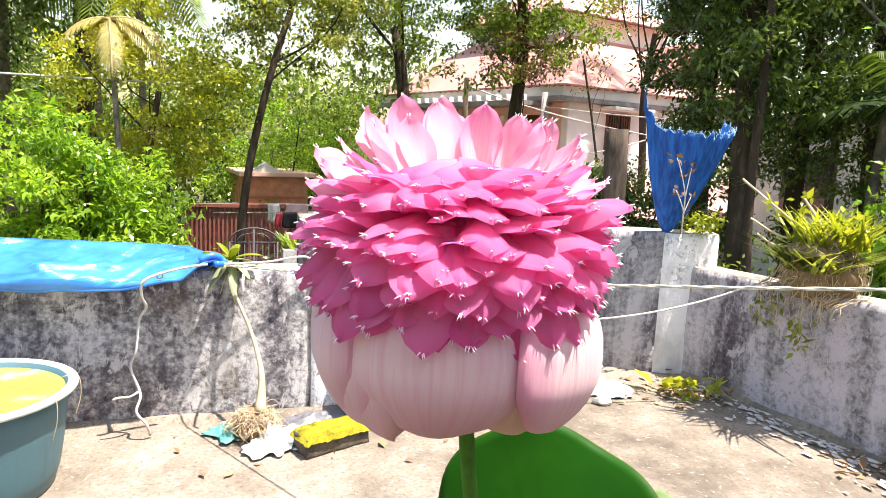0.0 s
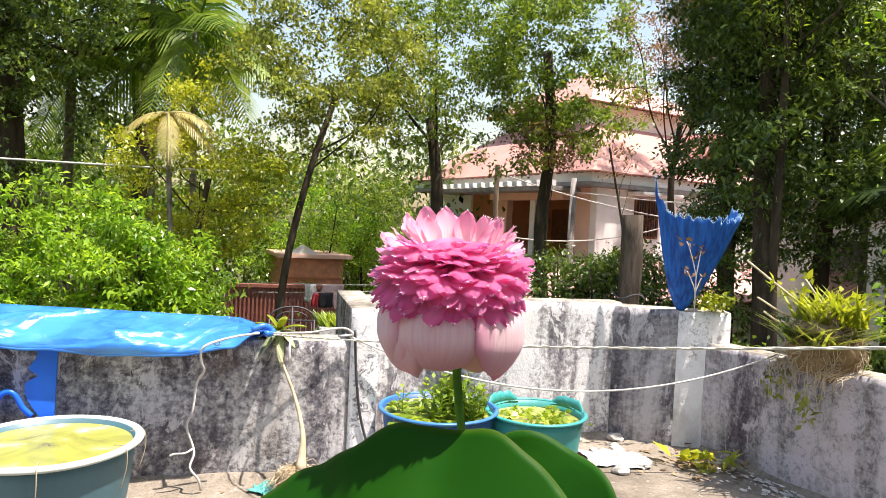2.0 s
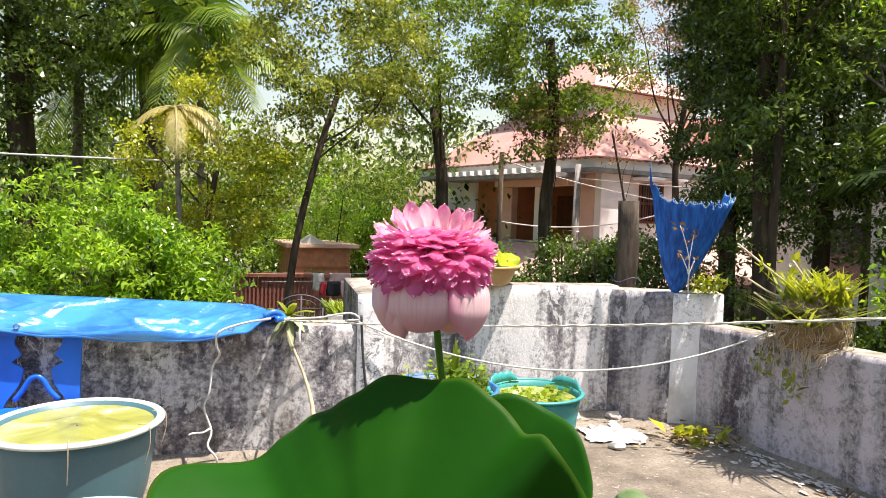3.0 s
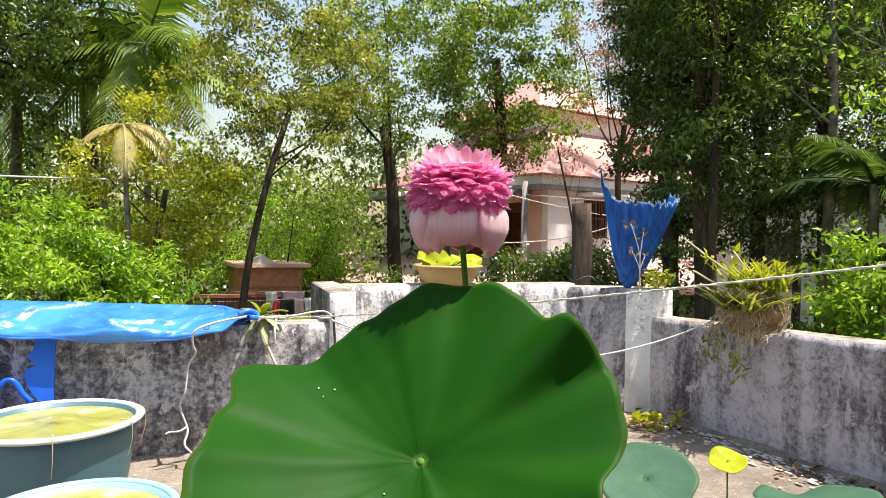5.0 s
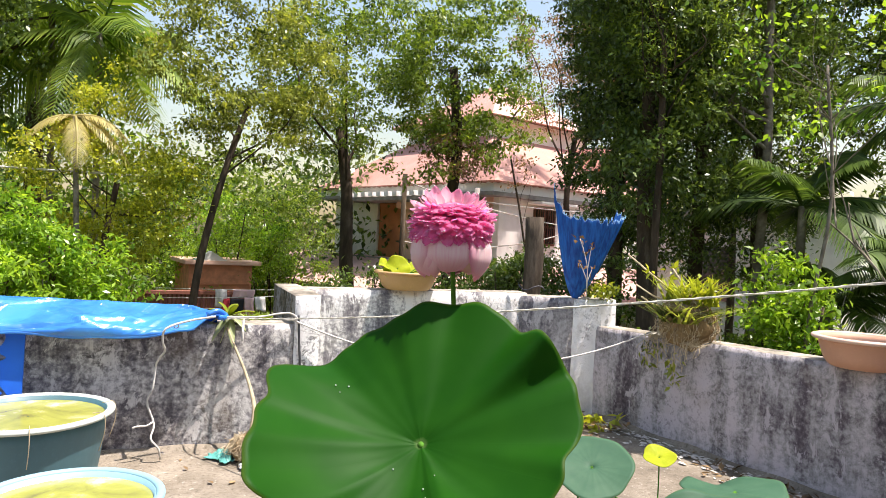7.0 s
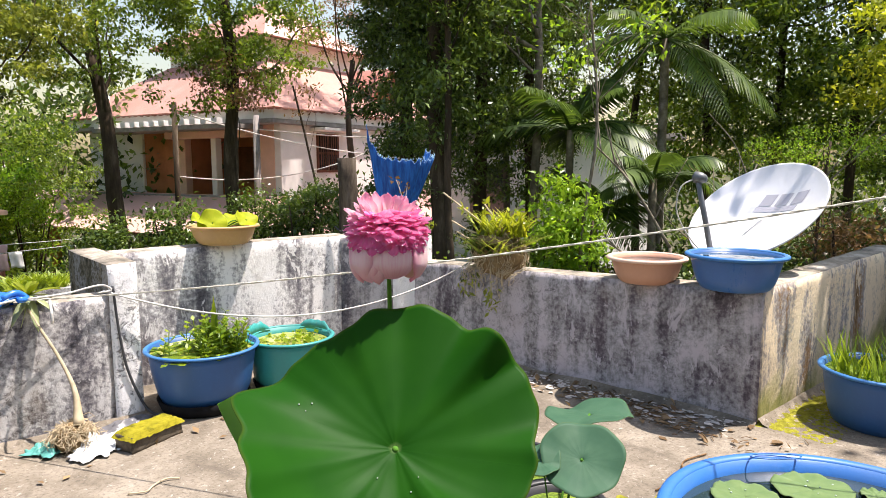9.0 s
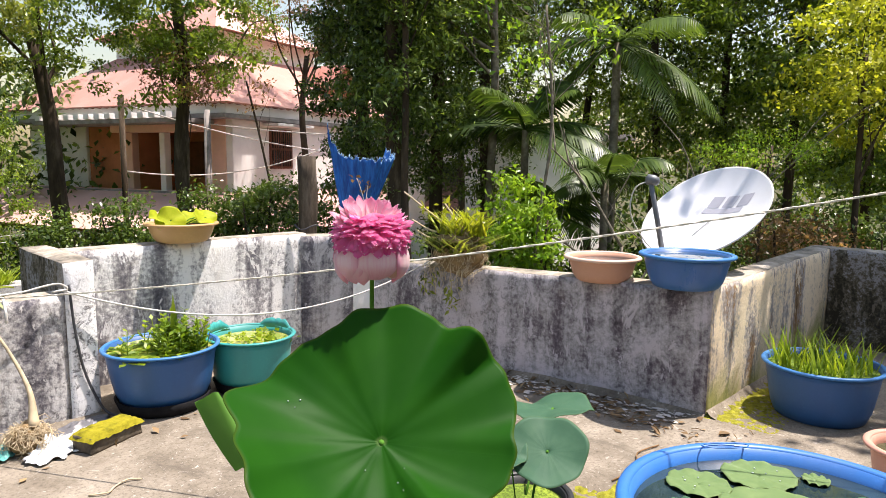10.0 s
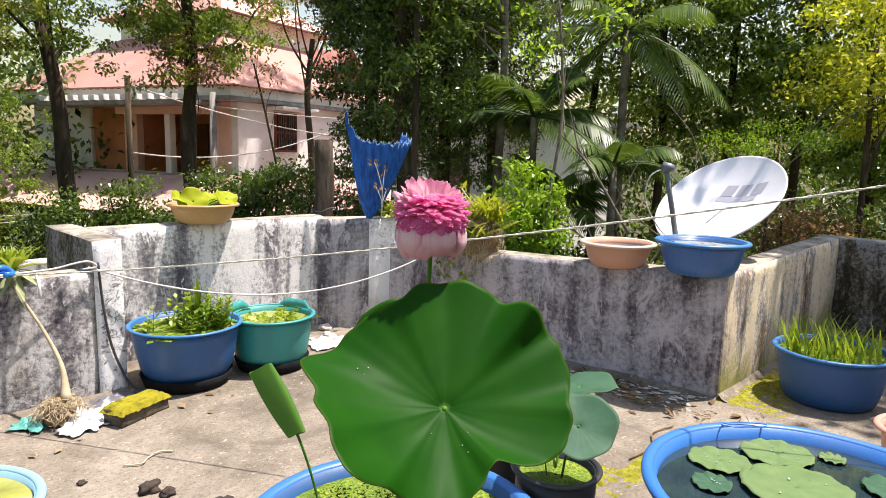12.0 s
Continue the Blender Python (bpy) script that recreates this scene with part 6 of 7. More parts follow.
tagged(tube("dry_root", curve_points([(0.02, 1.50, 0.005), (0.07, 1.47, 0.008), (0.10, 1.50, 0.006), (0.15, 1.52, 0.008), (0.19, 1.50, 0.005)], 4), 0.003, STEM_PALE), "pale dry root lying on the floor", "root")
tagged(tube("dry_branch", curve_points([(1.35, 0.35, 0.006), (1.5, 0.34, 0.01), (1.62, 0.40, 0.008), (1.75, 0.38, 0.006)], 4), 0.003, DRY), "thin dry branch lying on the floor", "branch")
# moss on the floor by the walls
for x0, x1, y0, y1, n_ in ((2.2, 2.75, 0.10, 0.385, 620), (1.22, 1.5, -0.02, 0.32, 260), (1.05, 1.25, 0.24, 0.4, 50), (2.7, 3.7, 0.12, 0.38, 220), (1.78, 1.95, 2.1, 2.25, 40)):
    mv, mf = [], []
    for _ in range(n_):
        t_ = RNG.random() ** 1.6
        cx, cy = RNG.uniform(x0, x1), y1 - (y1 - y0) * t_
        rr = RNG.uniform(0.006, 0.026) * (1.2 - 0.7 * t_)
        j = len(mv)
        mv.append((cx, cy, rr * 0.35 + 0.001))
        for k in range(8):
            a = k * math.pi / 4
            w = rr * RNG.uniform(0.7, 1.3)
            mv.append((cx + w * math.cos(a), cy + w * math.sin(a), -0.002))
            mf.append((j, j + 1 + k, j + 1 + (k + 1) % 8))
    tagged(mesh_object("moss", mv, mf, MOSS_FLOOR), "small cushions of yellow-green moss on damp concrete", "moss", kind="stuff")

# ---- neighbouring house ----
house = base("house", (6.81, 13.18, -3.2), "two-storey peach and white house with clay tile roofs", "house")
HO = Matrix.Translation((0, 0, 3.2)) @ Matrix.Rotation(math.atan2(0.31, 0.95), 4, "Z")


def hb(name, lo, hi, material, label="", parent=None, bevel=0.01):
    return block(name, lo, hi, material, house if parent is None else parent, label, bevel, HO)


ZW = 2.04  # top of the walls
hb("wall", (0, 0, -3.2), (7, 0.2, ZW), HOUSE_WHITE, "white painted side wall")
hb("wall", (0, 0.2, -3.2), (0.2, 0.67, ZW), HOUSE_PEACH, "peach painted porch wall")
hb("wall", (1.3, 0.67, -3.2), (1.5, 3.25, ZW), HOUSE_ORANGE, "terracotta porch wall")
hb("wall", (0.2, 0.5, -3.2), (1.5, 0.67, ZW), HOUSE_PEACH)
hb("wall", (0.2, 3.25, -3.2), (1.5, 3.45, ZW), HOUSE_ORANGE)
hb("wall", (0, 3.25, -3.2), (0.2, 3.7, ZW), HOUSE_PEACH, "peach painted pier")
hb("wall", (0.12, 3.7, -3.2), (0.3, 5.0, ZW), HOUSE_ORANGE, "terracotta wall panel")
hb("wall", (0.05, 5.0, -3.2), (0.25, 7.3, ZW), HOUSE_WHITE, "white painted wall")
hb("wall", (6.8, 0.2, -3.2), (7, 7.1, ZW), HOUSE_WHITE)
hb("wall", (0.25, 7.1, -3.2), (7, 7.3, ZW), HOUSE_WHITE)
hb("floor", (0.2, 0.2, -0.25), (6.8, 7.1, -0.05), HOUSE_GREY)
hb("cornice", (-0.45, -0.22, ZW), (7.4, 7.7, ZW + 0.1), HOUSE_GREY, "stained cement cornice slab")
hb("fascia", (-0.38, -0.18, ZW + 0.1), (7.3, 7.6, ZW + 0.34), HOUSE_WHITE, "pale painted fascia band")
hb("porch_slab", (-0.95, 0.5, 1.93), (-0.02, 5.6, 2.03), HOUSE_GREY, "thin stained porch slab")
hb("porch_beam", (-0.4, 0.67, 1.76), (-0.02, 3.5, 1.925), HOUSE_PEACH)
hb("post", (-0.2, 1.9, -3.2), (-0.02, 2.08, 1.755), HOUSE_WHITE, "slim porch post")
hb("parapet", (-0.3, 0.02, -0.2), (-0.18, 7.3, 0.4), HOUSE_GREY, "stained balcony parapet")
for k in range(14):
    hb("dentil", (-1.0, 0.55 + k * 0.36, 2.035), (-0.72, 0.74 + k * 0.36, 2.16), HOUSE_WHITE)
win = hb("window", (1.2, -0.04, 0.94), (2.02, 0.05, 1.88), HOUSE_BROWN, "brown wooden shuttered window")
for wx in (1.26, 1.64):
    for wz in (1.0, 1.44):
        hb("pane", (wx, -0.06, wz), (wx + 0.32, -0.038, wz + 0.38), GLASS_DARK, parent=win, bevel=0)
    for k in range(4):
        hb("bar", (wx + 0.03 + k * 0.08, -0.075, 1.0), (wx + 0.045 + k * 0.08, -0.06, 1.82), HOUSE_BROWN, parent=win, bevel=0)
hb("sunshade", (0.95, -0.5, 1.93), (2.3, -0.02, 2.0), HOUSE_WHITE, "thin slab over the window")
hb("door", (1.26, 0.85, 0.0), (1.298, 1.6, 1.75), HOUSE_BROWN, "dark brown wooden door")
hb("window", (1.26, 2.2, 0.7), (1.298, 2.9, 1.6), HOUSE_BROWN, "brown wooden window")


def tile_slope(a, b, c, d, name, label, row=0.30, col=0.24, seed=0):
    """Overlapping clay tiles on the slope a-b (eave) to d-c (ridge)."""
    a, b, c, d = (Vector(p) for p in (a, b, c, d))
    up = ((d + c) - (a + b)) / 2
    nrows = max(3, int(up.length / row))
    nor = (b - a).cross(d - a).normalized()
    vs, qs = [], []
    r = random.Random(seed)
    for i in range(nrows):
        t0, t1 = i / nrows, (i + 1.18) / nrows
        l0, r0 = a.lerp(d, t0), b.lerp(c, t0)
        l1, r1 = a.lerp(d, min(1, t1)), b.lerp(c, min(1, t1))
        n = max(2, int((r0 - l0).length / col))
        for k in range(n):
            s0, s1 = k / n, (k + 0.93) / n
            h = 0.035 + r.uniform(0, 0.012)
            j = len(vs)
            p = [l0.lerp(r0, s0) + nor * h, l0.lerp(r0, s1) + nor * h, l1.lerp(r1, s1) + nor * 0.008, l1.lerp(r1, s0) + nor * 0.008]
            mid0, mid1 = (p[0] + p[1]) / 2 + nor * 0.03, (p[2] + p[3]) / 2 + nor * 0.03
            vs += [p[0], mid0, p[1], p[2], mid1, p[3], p[0] - nor * h, p[1] - nor * h]
            qs += [(j, j + 1, j + 4, j + 5), (j + 1, j + 2, j + 3, j + 4), (j + 6, j + 7, j + 2, j)]
    under = len(vs)
    vs += [a, b, c, d]
    qs.append((under, under + 1, under + 2, under + 3))
    ob = leaf_mesh(name, np.array([HO @ v for v in vs]), qs, ROOF_TILE, house, label)
    ob["kind"] = "stuff"
    return ob


x0, x1, y0, y1, ze, zr = -0.5, 7.5, -0.32, 7.8, 2.38, 4.45
tile_slope((x1, y0, ze), (x0, y0, ze), (2.4, 2.9, zr), (5.0, 2.9, zr), "roof", "hipped clay tile roof", seed=1)
tile_slope((x0, y0, ze), (x0, y1, ze), (2.4, 4.9, zr), (2.4, 2.9, zr), "roof", "hipped clay tile roof", seed=2)
tile_slope((x0, y1, ze), (x1, y1, ze), (5.0, 4.9, zr), (2.4, 4.9, zr), "roof", "hipped clay tile roof", seed=3)
tile_slope((x1, y1, ze), (x1, y0, ze), (5.0, 2.9, zr), (5.0, 4.9, zr), "roof", "hipped clay tile roof", seed=4)
hb("attic_wall", (1.6, 2.0, 3.55), (5.6, 5.7, 4.42), HOUSE_WHITE, "white attic wall under the upper roof")
for pa, pb in (((1.2, 1.6), (1.2, 6.1)), ((6.0, 1.6), (1.2, 1.6)), ((1.2, 6.1), (6.0, 6.1)), ((6.0, 6.1), (6.0, 1.6))):
    tile_slope((*pa, 4.38), (*pb, 4.38), (3.6, 3.85, 5.9), (3.6, 3.86, 5.9), "upper_roof", "pyramid clay tile upper roof", seed=5)
# gablet on the window side
hb("gable_wall", (4.2, 0.6, 2.5), (5.6, 0.75, 3.2), HOUSE_ORANGE, "small terracotta gable")
tile_slope((3.9, 0.3, 3.03), (3.9, 3.0, 3.03), (4.9, 3.0, 3.88), (4.9, 0.3, 3.88), "gable_roof", "clay tile gable roof", seed=6)
tile_slope((5.9, 3.0, 3.03), (5.9, 0.3, 3.03), (4.9, 0.3, 3.88), (4.9, 3.0, 3.88), "gable_roof", "clay tile gable roof", seed=7)
# low tiled roof in front
tile_slope((-2.1, -1.6, -0.35), (-2.1, 9.5, -0.35), (-0.15, 9.5, 0.42), (-0.15, -0.1, 0.42), "lower_roof", "low clay tile lean-to roof", seed=8)
tile_slope((7.5, -2.0, -0.35), (-2.1, -1.6, -0.35), (-0.15, -0.1, 0.42), (7.5, -0.1, 0.42), "lower_roof", "low clay tile lean-to roof", seed=9)
for k in range(5):
    hb("pillar", (-1.9, -1.2 + k * 2.4, -3.2), (-1.7, -1.0 + k * 2.4, -0.3), HOUSE_ORANGE, "lean-to roof pillar")

# red shed with laundry
SO = (0.48, 12.6, -3.2)
shed = base("brick_shed", SO, "small red-brown shed with a flat cornice", "shed")
sm = Matrix.Translation((0, 0, 3.2)) @ Matrix.Rotation(radians(8), 4, "Z")
block("wall", (-0.42, 0, -3.2), (0.75, 1.6, 0.28), SHED_RED, shed, bevel=0.01, m=sm)
block("cornice", (-0.52, -0.12, 0.28), (0.9, 1.7, 0.36), HOUSE_PEACH, shed, "peach cornice slab", 0.01, sm)
block("door", (-0.3, -0.03, -2.9), (0.3, 0.0, -0.3), HOUSE_BROWN, shed, "brown shed door", 0.005, sm)
for k in range(9):
    block("slat", (-0.4, -0.02, -1.25 + k * 0.14), (0.7, 0.0, -1.2 + k * 0.14), HOUSE_ORANGE, shed, bevel=0, m=sm)
bm = bmesh.new()
for p in ((-0.35, -0.1, 0.36), (0.25, -0.1, 0.36), (-0.05, -0.1, 0.54)):
    bm.verts.new(p)
    bm.verts.new((p[0], 0.1, p[2]))
bm.verts.ensure_lookup_table()
f = bm.verts
for ids in ((0, 2, 4), (1, 5, 3), (0, 4, 5, 1), (2, 3, 5, 4), (0, 1, 3, 2)):
    bm.faces.new([f[i] for i in ids])
bm.transform(sm)
part("ornament", bm, HOUSE_WHITE, shed, "white triangular ornament")
for a_, b_ in (((-0.5, 9.92, 0.05), (1.9, 9.92, 0.06)), ((-0.4, 9.82, -0.09), (1.7, 9.82, -0.02))):
    tagged(tube("laundry_line", sag(a_, b_, 0.015, 20), 0.005, CORD), "thin clothes line in the neighbour's yard", "rope", "laundry lines")
for k, (x, w, y, z, h, mtl, nm) in enumerate(((0.36, 0.17, 9.92, 0.04, 0.26, CLOTH_WHITE, "white"), (0.62, 0.32, 9.92, 0.04, 0.12, CLOTH_PINK, "pale pink"), (0.47, 0.1, 9.82, -0.09, 0.2, CLOTH_RED, "red"),
                                              (0.57, 0.22, 9.82, -0.085, 0.21, CLOTH_DARK, "dark"), (0.80, 0.14, 9.82, -0.07, 0.24, CLOTH_PINK, "pale pink"), (0.95, 0.16, 9.82, -0.06, 0.22, CLOTH_WHITE, "white"))):
    verts, faces = [], []
    for i in range(9):
        for j in range(7):
            u, v_ = i / 8, j / 6
            verts.append((x + w * u + 0.012 * math.sin(3 * v_ + k), y - 0.012 + 0.03 * math.sin(u * 9 + k) * v_, z - h * v_ * (1 + 0.06 * math.sin(4 * u + 2 * k))))
    for i in range(8):
        for j in range(6):
            a = i * 7 + j
            faces.append((a, a + 1, a + 8, a + 7))
    ob = mesh_object("laundry", verts, faces, mtl)
    ob.modifiers.new("thickness", "SOLIDIFY").thickness = 0.004
    tagged(ob, f"{nm} garment hung on the clothes line", "laundry", "laundry on the line")

lattice = base("lattice_fence", (0.0, 11.6, -3.2), "brownish-pink slatted fence beside the shed", "fence")
block("low_wall", (-0.9, 0.03, 0), (1.15, 0.15, 2.1), GARDEN_PINK, lattice, bevel=0.01)
block("top_rail", (-0.9, -0.02, 3.0), (1.15, 0.1, 3.06), GARDEN_BROWN, lattice)
block("bottom_rail", (-0.9, -0.02, 2.1), (1.15, 0.1, 2.15), GARDEN_BROWN, lattice)
slat = block("slat", (-0.015, 0.02, 2.15), (0.015, 0.05, 3.0), GARDEN_BROWN, lattice, bevel=0)
slat.location = (-0.85, 0, 0)
for k in range(1, 29):
    ob = new("slat", slat.data)
    ob.parent, ob.location = lattice, (-0.85 + 0.07 * k, 0, 0)
block("back_board", (-0.9, 0.08, 2.15), (1.15, 0.1, 3.0), GARDEN_PINK, lattice, bevel=0)

# iron garden gate and a grassy wall top beyond the terrace
gate = base("iron_gate", (0.085, 6.5, -3.2), "black wrought-iron garden gate with an arched top", "gate")
arch = [Vector((0.225 * math.cos(a), 0, 3.2 + 0.13 * math.sin(a))) for a in [math.pi * k / 16 for k in range(17)]]
tube("arch_bar", arch, 0.009, CABLE_DARK, gate)
tube("inner_arch", [Vector((p.x * 0.7, 0, 3.2 + (p.z - 3.2) * 0.62)) for p in arch], 0.006, CABLE_DARK, gate)
for x in (-0.225, 0.0, 0.225):
    tube("post", [Vector((x, 0, 0)), Vector((x, 0, 3.2 if x else 3.33))], 0.010, CABLE_DARK, gate, segs=6)
for k in range(8):
    tube("bar", [Vector((-0.2 + 0.057 * k, 0.0, 0.3)), Vector((-0.2 + 0.057 * k, 0.0, 3.2))], 0.004, CABLE_DARK, gate, segs=5)
tube("rail", [Vector((-0.225, 0, 3.19)), Vector((0.225, 0, 3.19))], 0.007, CABLE_DARK, gate, segs=6)
block("yard_wall", (0.36, 6.45, -3.2), (1.9, 6.75, -0.08), WALL_PLAIN).name = "yard_wall"
tagged(bpy.data.objects["yard_wall"], "low grey yard wall with grass on top", "wall")
v, q = blades(420, 0.16, 0.17, 0.010, 0.35, 88, (0.0, 0.0, 0.0), 0.3)
v = v * np.array([1.9, 0.8, 1.0]) + np.array([0.66, 6.6, -0.085])
tagged(leaf_mesh("wall_grass", v, q, GRASSY), "bright yellow-green grass on the yard wall", "grass", kind="stuff")

# bits seen far off between the trees on the other side
far_house = base("far_house", (11.2, 8.9, -3.2), "pale far house behind the trees", "house")
block("wall", (-1, -1, 0), (3, 3, 4.9), HOUSE_WHITE, far_house, bevel=0.02)
block("roof", (-1.3, -1.3, 4.9), (3.4, 3.4, 5.05), HOUSE_GREY, far_house, "flat grey roof slab", 0.02)
block("window", (-1.03, 0.5, 3.2), (-0.99, 1.6, 4.3), GLASS_DARK, far_house, bevel=0)

# poles in front of the house
tagged(tube("iron_pole", [(4.35, 12.9, -3.2), (4.35, 12.9, 0), (4.36, 12.9, 2.35)], 0.055, BARK), "dark slim iron pole", "pole")
tagged(tube("concrete_pole", [(6.2, 13.15, -3.2), (6.2, 13.15, 0), (6.22, 13.15, 2.2)], [0.09, 0.085, 0.07], HOUSE_GREY), "weathered grey concrete pole", "pole")
for a_, b_, dr in (((6.2, 13.1, 1.9), (16, 6, 2.6), 0.5), ((4.35, 12.9, 2.2), (14, 11, 1.6), 0.6), ((4.35, 12.9, 0.9), (9, 12.2, 1.6), 0.35), ((-7.5, 8.2, 1.65), (-0.6, 8.6, 1.6), 0.05)):
    tagged(tube("overhead_wire", sag(a_, b_, dr, 24), 0.012, CORD), "pale overhead wire between the trees", "wire", "overhead wires")

# ---- trees and shrubs ----
OX, OY = -0.45, -0.7


def spot(az, d):
    return OX + d * math.cos(radians(az)), OY + d * math.sin(radians(az))


def crown_points(centre, radii, n, seed, hollow=0.45, low_cut=None):
    r = np.random.RandomState(seed)
    d = r.normal(0, 1, (n * 3, 3))
    d /= np.linalg.norm(d, axis=1)[:, None]
    p = d * (hollow + (1 - hollow) * r.uniform(0, 1, (n * 3, 1)) ** 0.6)
    p = p * np.asarray(radii) * (1 + 0.25 * np.sin(d[:, :1] * 5 + seed) * np.cos(d[:, 1:2] * 4 + seed * 2)) + np.asarray(centre)
    if low_cut is not None:
        p = p[p[:, 2] > low_cut]
    return p[:n]


def tree(az, d, trunk_r, trunk_top, crown_z, radii, clusters, per, leaf, material, label, seed, spread=0.28, lean=(0, 0), bark=None, aspect=0.5, hollow=0.4, off=(0, 0), flat=0.7, limbs=6):
    x, y = spot(az, d)
    r = random.Random(seed)
    t = base("tree", (x, y, -3.2), label, "tree", "garden trees")
    topv = Vector((lean[0], lean[1], trunk_top + 3.2))
    bend = [Vector((0, 0, -0.1))]
    for k in range(1, 6):
        s = k / 5
        bend.append(topv * s + Vector((r.uniform(-0.07, 0.07), r.uniform(-0.07, 0.07), 0)) + Vector((-lean[0] * 0.3, -lean[1] * 0.3, 0)) * math.sin(math.pi * s))
    cp = curve_points(bend, 5)
    tube("trunk", cp, [trunk_r * (1.15 - 0.55 * k / (len(cp) - 1)) for k in range(len(cp))], bark or BARK, t, segs=12)
    centre = Vector((lean[0] + off[0], lean[1] + off[1], crown_z + 3.2))
    pts = crown_points(centre, radii, int(clusters * 0.62), seed, hollow)
    per, spread, leaf = int(per * 2.5), spread * 0.66, leaf * 0.7
    for k in range(min(limbs, len(pts))):
        target = Vector(pts[k])
        target.z = max(target.z, crown_z + 3.2 - 0.3 * radii[2])
        s = r.uniform(0.78, 0.98)
        start = cp[int(s * (len(cp) - 1))]
        mid = start.lerp(target, 0.45) + Vector((r.uniform(-0.15, 0.15), r.uniform(-0.15, 0.15), -0.12 * (target - start).length * r.uniform(0.2, 1.2)))
        bend2 = start.lerp(target, 0.75) + Vector((r.uniform(-0.12, 0.12), r.uniform(-0.12, 0.12), r.uniform(-0.1, 0.12)))
        pp = curve_points([start, mid, bend2, target], 5)
        r0 = min(0.035, trunk_r * r.uniform(0.18, 0.32))
        tube("limb", pp, [r0 * (1 - 0.85 * i / (len(pp) - 1)) for i in range(len(pp))], bark or BARK, t, segs=6)
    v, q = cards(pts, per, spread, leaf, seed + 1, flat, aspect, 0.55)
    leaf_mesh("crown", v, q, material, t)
    return t


def shrub(az, d, z, radii, clusters, per, leaf, material, label, seed, spread=0.14, aspect=0.5):
    x, y = spot(az, d)
    t = base("shrub", (x, y, -3.2), label, "shrub", "shrubs")
    h = z + 3.2
    pts = crown_points((0, 0, h), radii, int(clusters * 0.55), seed, 0.3)
    per, spread, leaf = int(per * 2.4), spread * 0.75, leaf * 0.75
    for k in range(8):
        target = Vector(pts[k])
        tube("stem", curve_points([(RNG.uniform(-0.1, 0.1), RNG.uniform(-0.1, 0.1), -0.05), (target.x * 0.4, target.y * 0.4, target.z * 0.6), target], 4), [0.03 * (1 - 0.08 * i) for i in range(9)], BARK, t, segs=5)
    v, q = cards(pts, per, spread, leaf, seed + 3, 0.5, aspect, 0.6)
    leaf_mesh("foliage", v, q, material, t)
    return t


def palm(az, d, trunk_r, top, fronds, length, material, label, seed, dip=0.9, trunk_mat=None, lo=-0.5, hi=1.1, straw=0):
    x, y = spot(az, d)
    r = random.Random(seed)
    t = base("palm", (x, y, -3.2), label, "palm", "palms")
    h = top + 3.2
    cp = curve_points([(0, 0, -0.1), (r.uniform(-0.1, 0.1), r.uniform(-0.1, 0.1), h * 0.5), (0, 0, h)], 8)
    tube("trunk", cp, [trunk_r * (1.1 - 0.25 * k / (len(cp) - 1)) for k in range(len(cp))], trunk_mat or BARK_PALE, t, segs=10)
    for n in range(fronds):
        a = n * 2.4 + r.uniform(-0.3, 0.3)
        e = lo + (hi - lo) * r.random()
        out = Vector((math.cos(a), math.sin(a), 0))
        L = length * r.uniform(0.8, 1.1)
        pts = []
        for k in range(9):
            s = k / 8
            pts.append(Vector((0, 0, h)) + out * L * s * math.cos(e) * (1 - 0.15 * s) + Vector((0, 0, L * s * math.sin(e) - dip * L * 0.55 * s * s)))
        vs, qs = [], []
        rv, rf = tube_data(pts, [0.022 * (1 - 0.1 * k) for k in range(9)], 4)
        vs += [tuple(p) for p in rv]
        qs += [f for f in rf if len(f) == 4]
        side = Vector((-math.sin(a), math.cos(a), 0))
        m = 34
        for k in range(3, m):
            s = k / m
            i = min(7, int(s * 8))
            p = pts[i].lerp(pts[i + 1], s * 8 - i)
            dr = (pts[i + 1] - pts[i]).normalized()
            ll = L * 0.30 * math.sin(math.pi * (0.12 + 0.82 * s)) * r.uniform(0.85, 1.1)
            for sg in (-1, 1):
                d1 = (side * sg * 0.8 + dr * 0.55 + Vector((0, 0, -0.25))).normalized()
                w = dr * 0.5 * ll * 0.085
                e1 = p + d1 * ll * 0.55
                e2 = p + d1 * ll + Vector((0, 0, -0.28 * ll))
                j = len(vs)
                vs += [p - w, p + w, e1 + w * 1.2, e1 - w * 1.2, e2 + w * 0.15, e2 - w * 0.15]
                qs += [(j, j + 1, j + 2, j + 3), (j + 3, j + 2, j + 4, j + 5)]
        leaf_mesh("frond", np.array([tuple(p) for p in vs]), qs, FOL_PALM_DRY if n < straw else material, t, "straw-coloured drooping frond" if n < straw else "")
    return t


# in front of and beside the neighbour's house
tree(88.7, 9.2, 0.06, 2.9, 3.25, (1.3, 1.3, 1.5), 380, 28, 0.10, FOL_OLIVE, "slender tree with an open olive-green crown", 101, lean=(0.95, 0.25), off=(-0.1, 0), spread=0.15, limbs=3)
tree(74.6, 12.6, 0.16, 3.0, 4.1, (1.8, 1.5, 1.9), 400, 28, 0.12, FOL_MID, "forked tree with a loose mid-green crown", 103, lean=(-0.25, 0.3), spread=0.16, limbs=3)
tree(66.4, 11.7, 0.13, 4.0, 3.9, (1.45, 1.3, 2.0), 400, 28, 0.12, FOL_MID, "straight tree with dark leaves round its trunk", 104, spread=0.16, limbs=3)
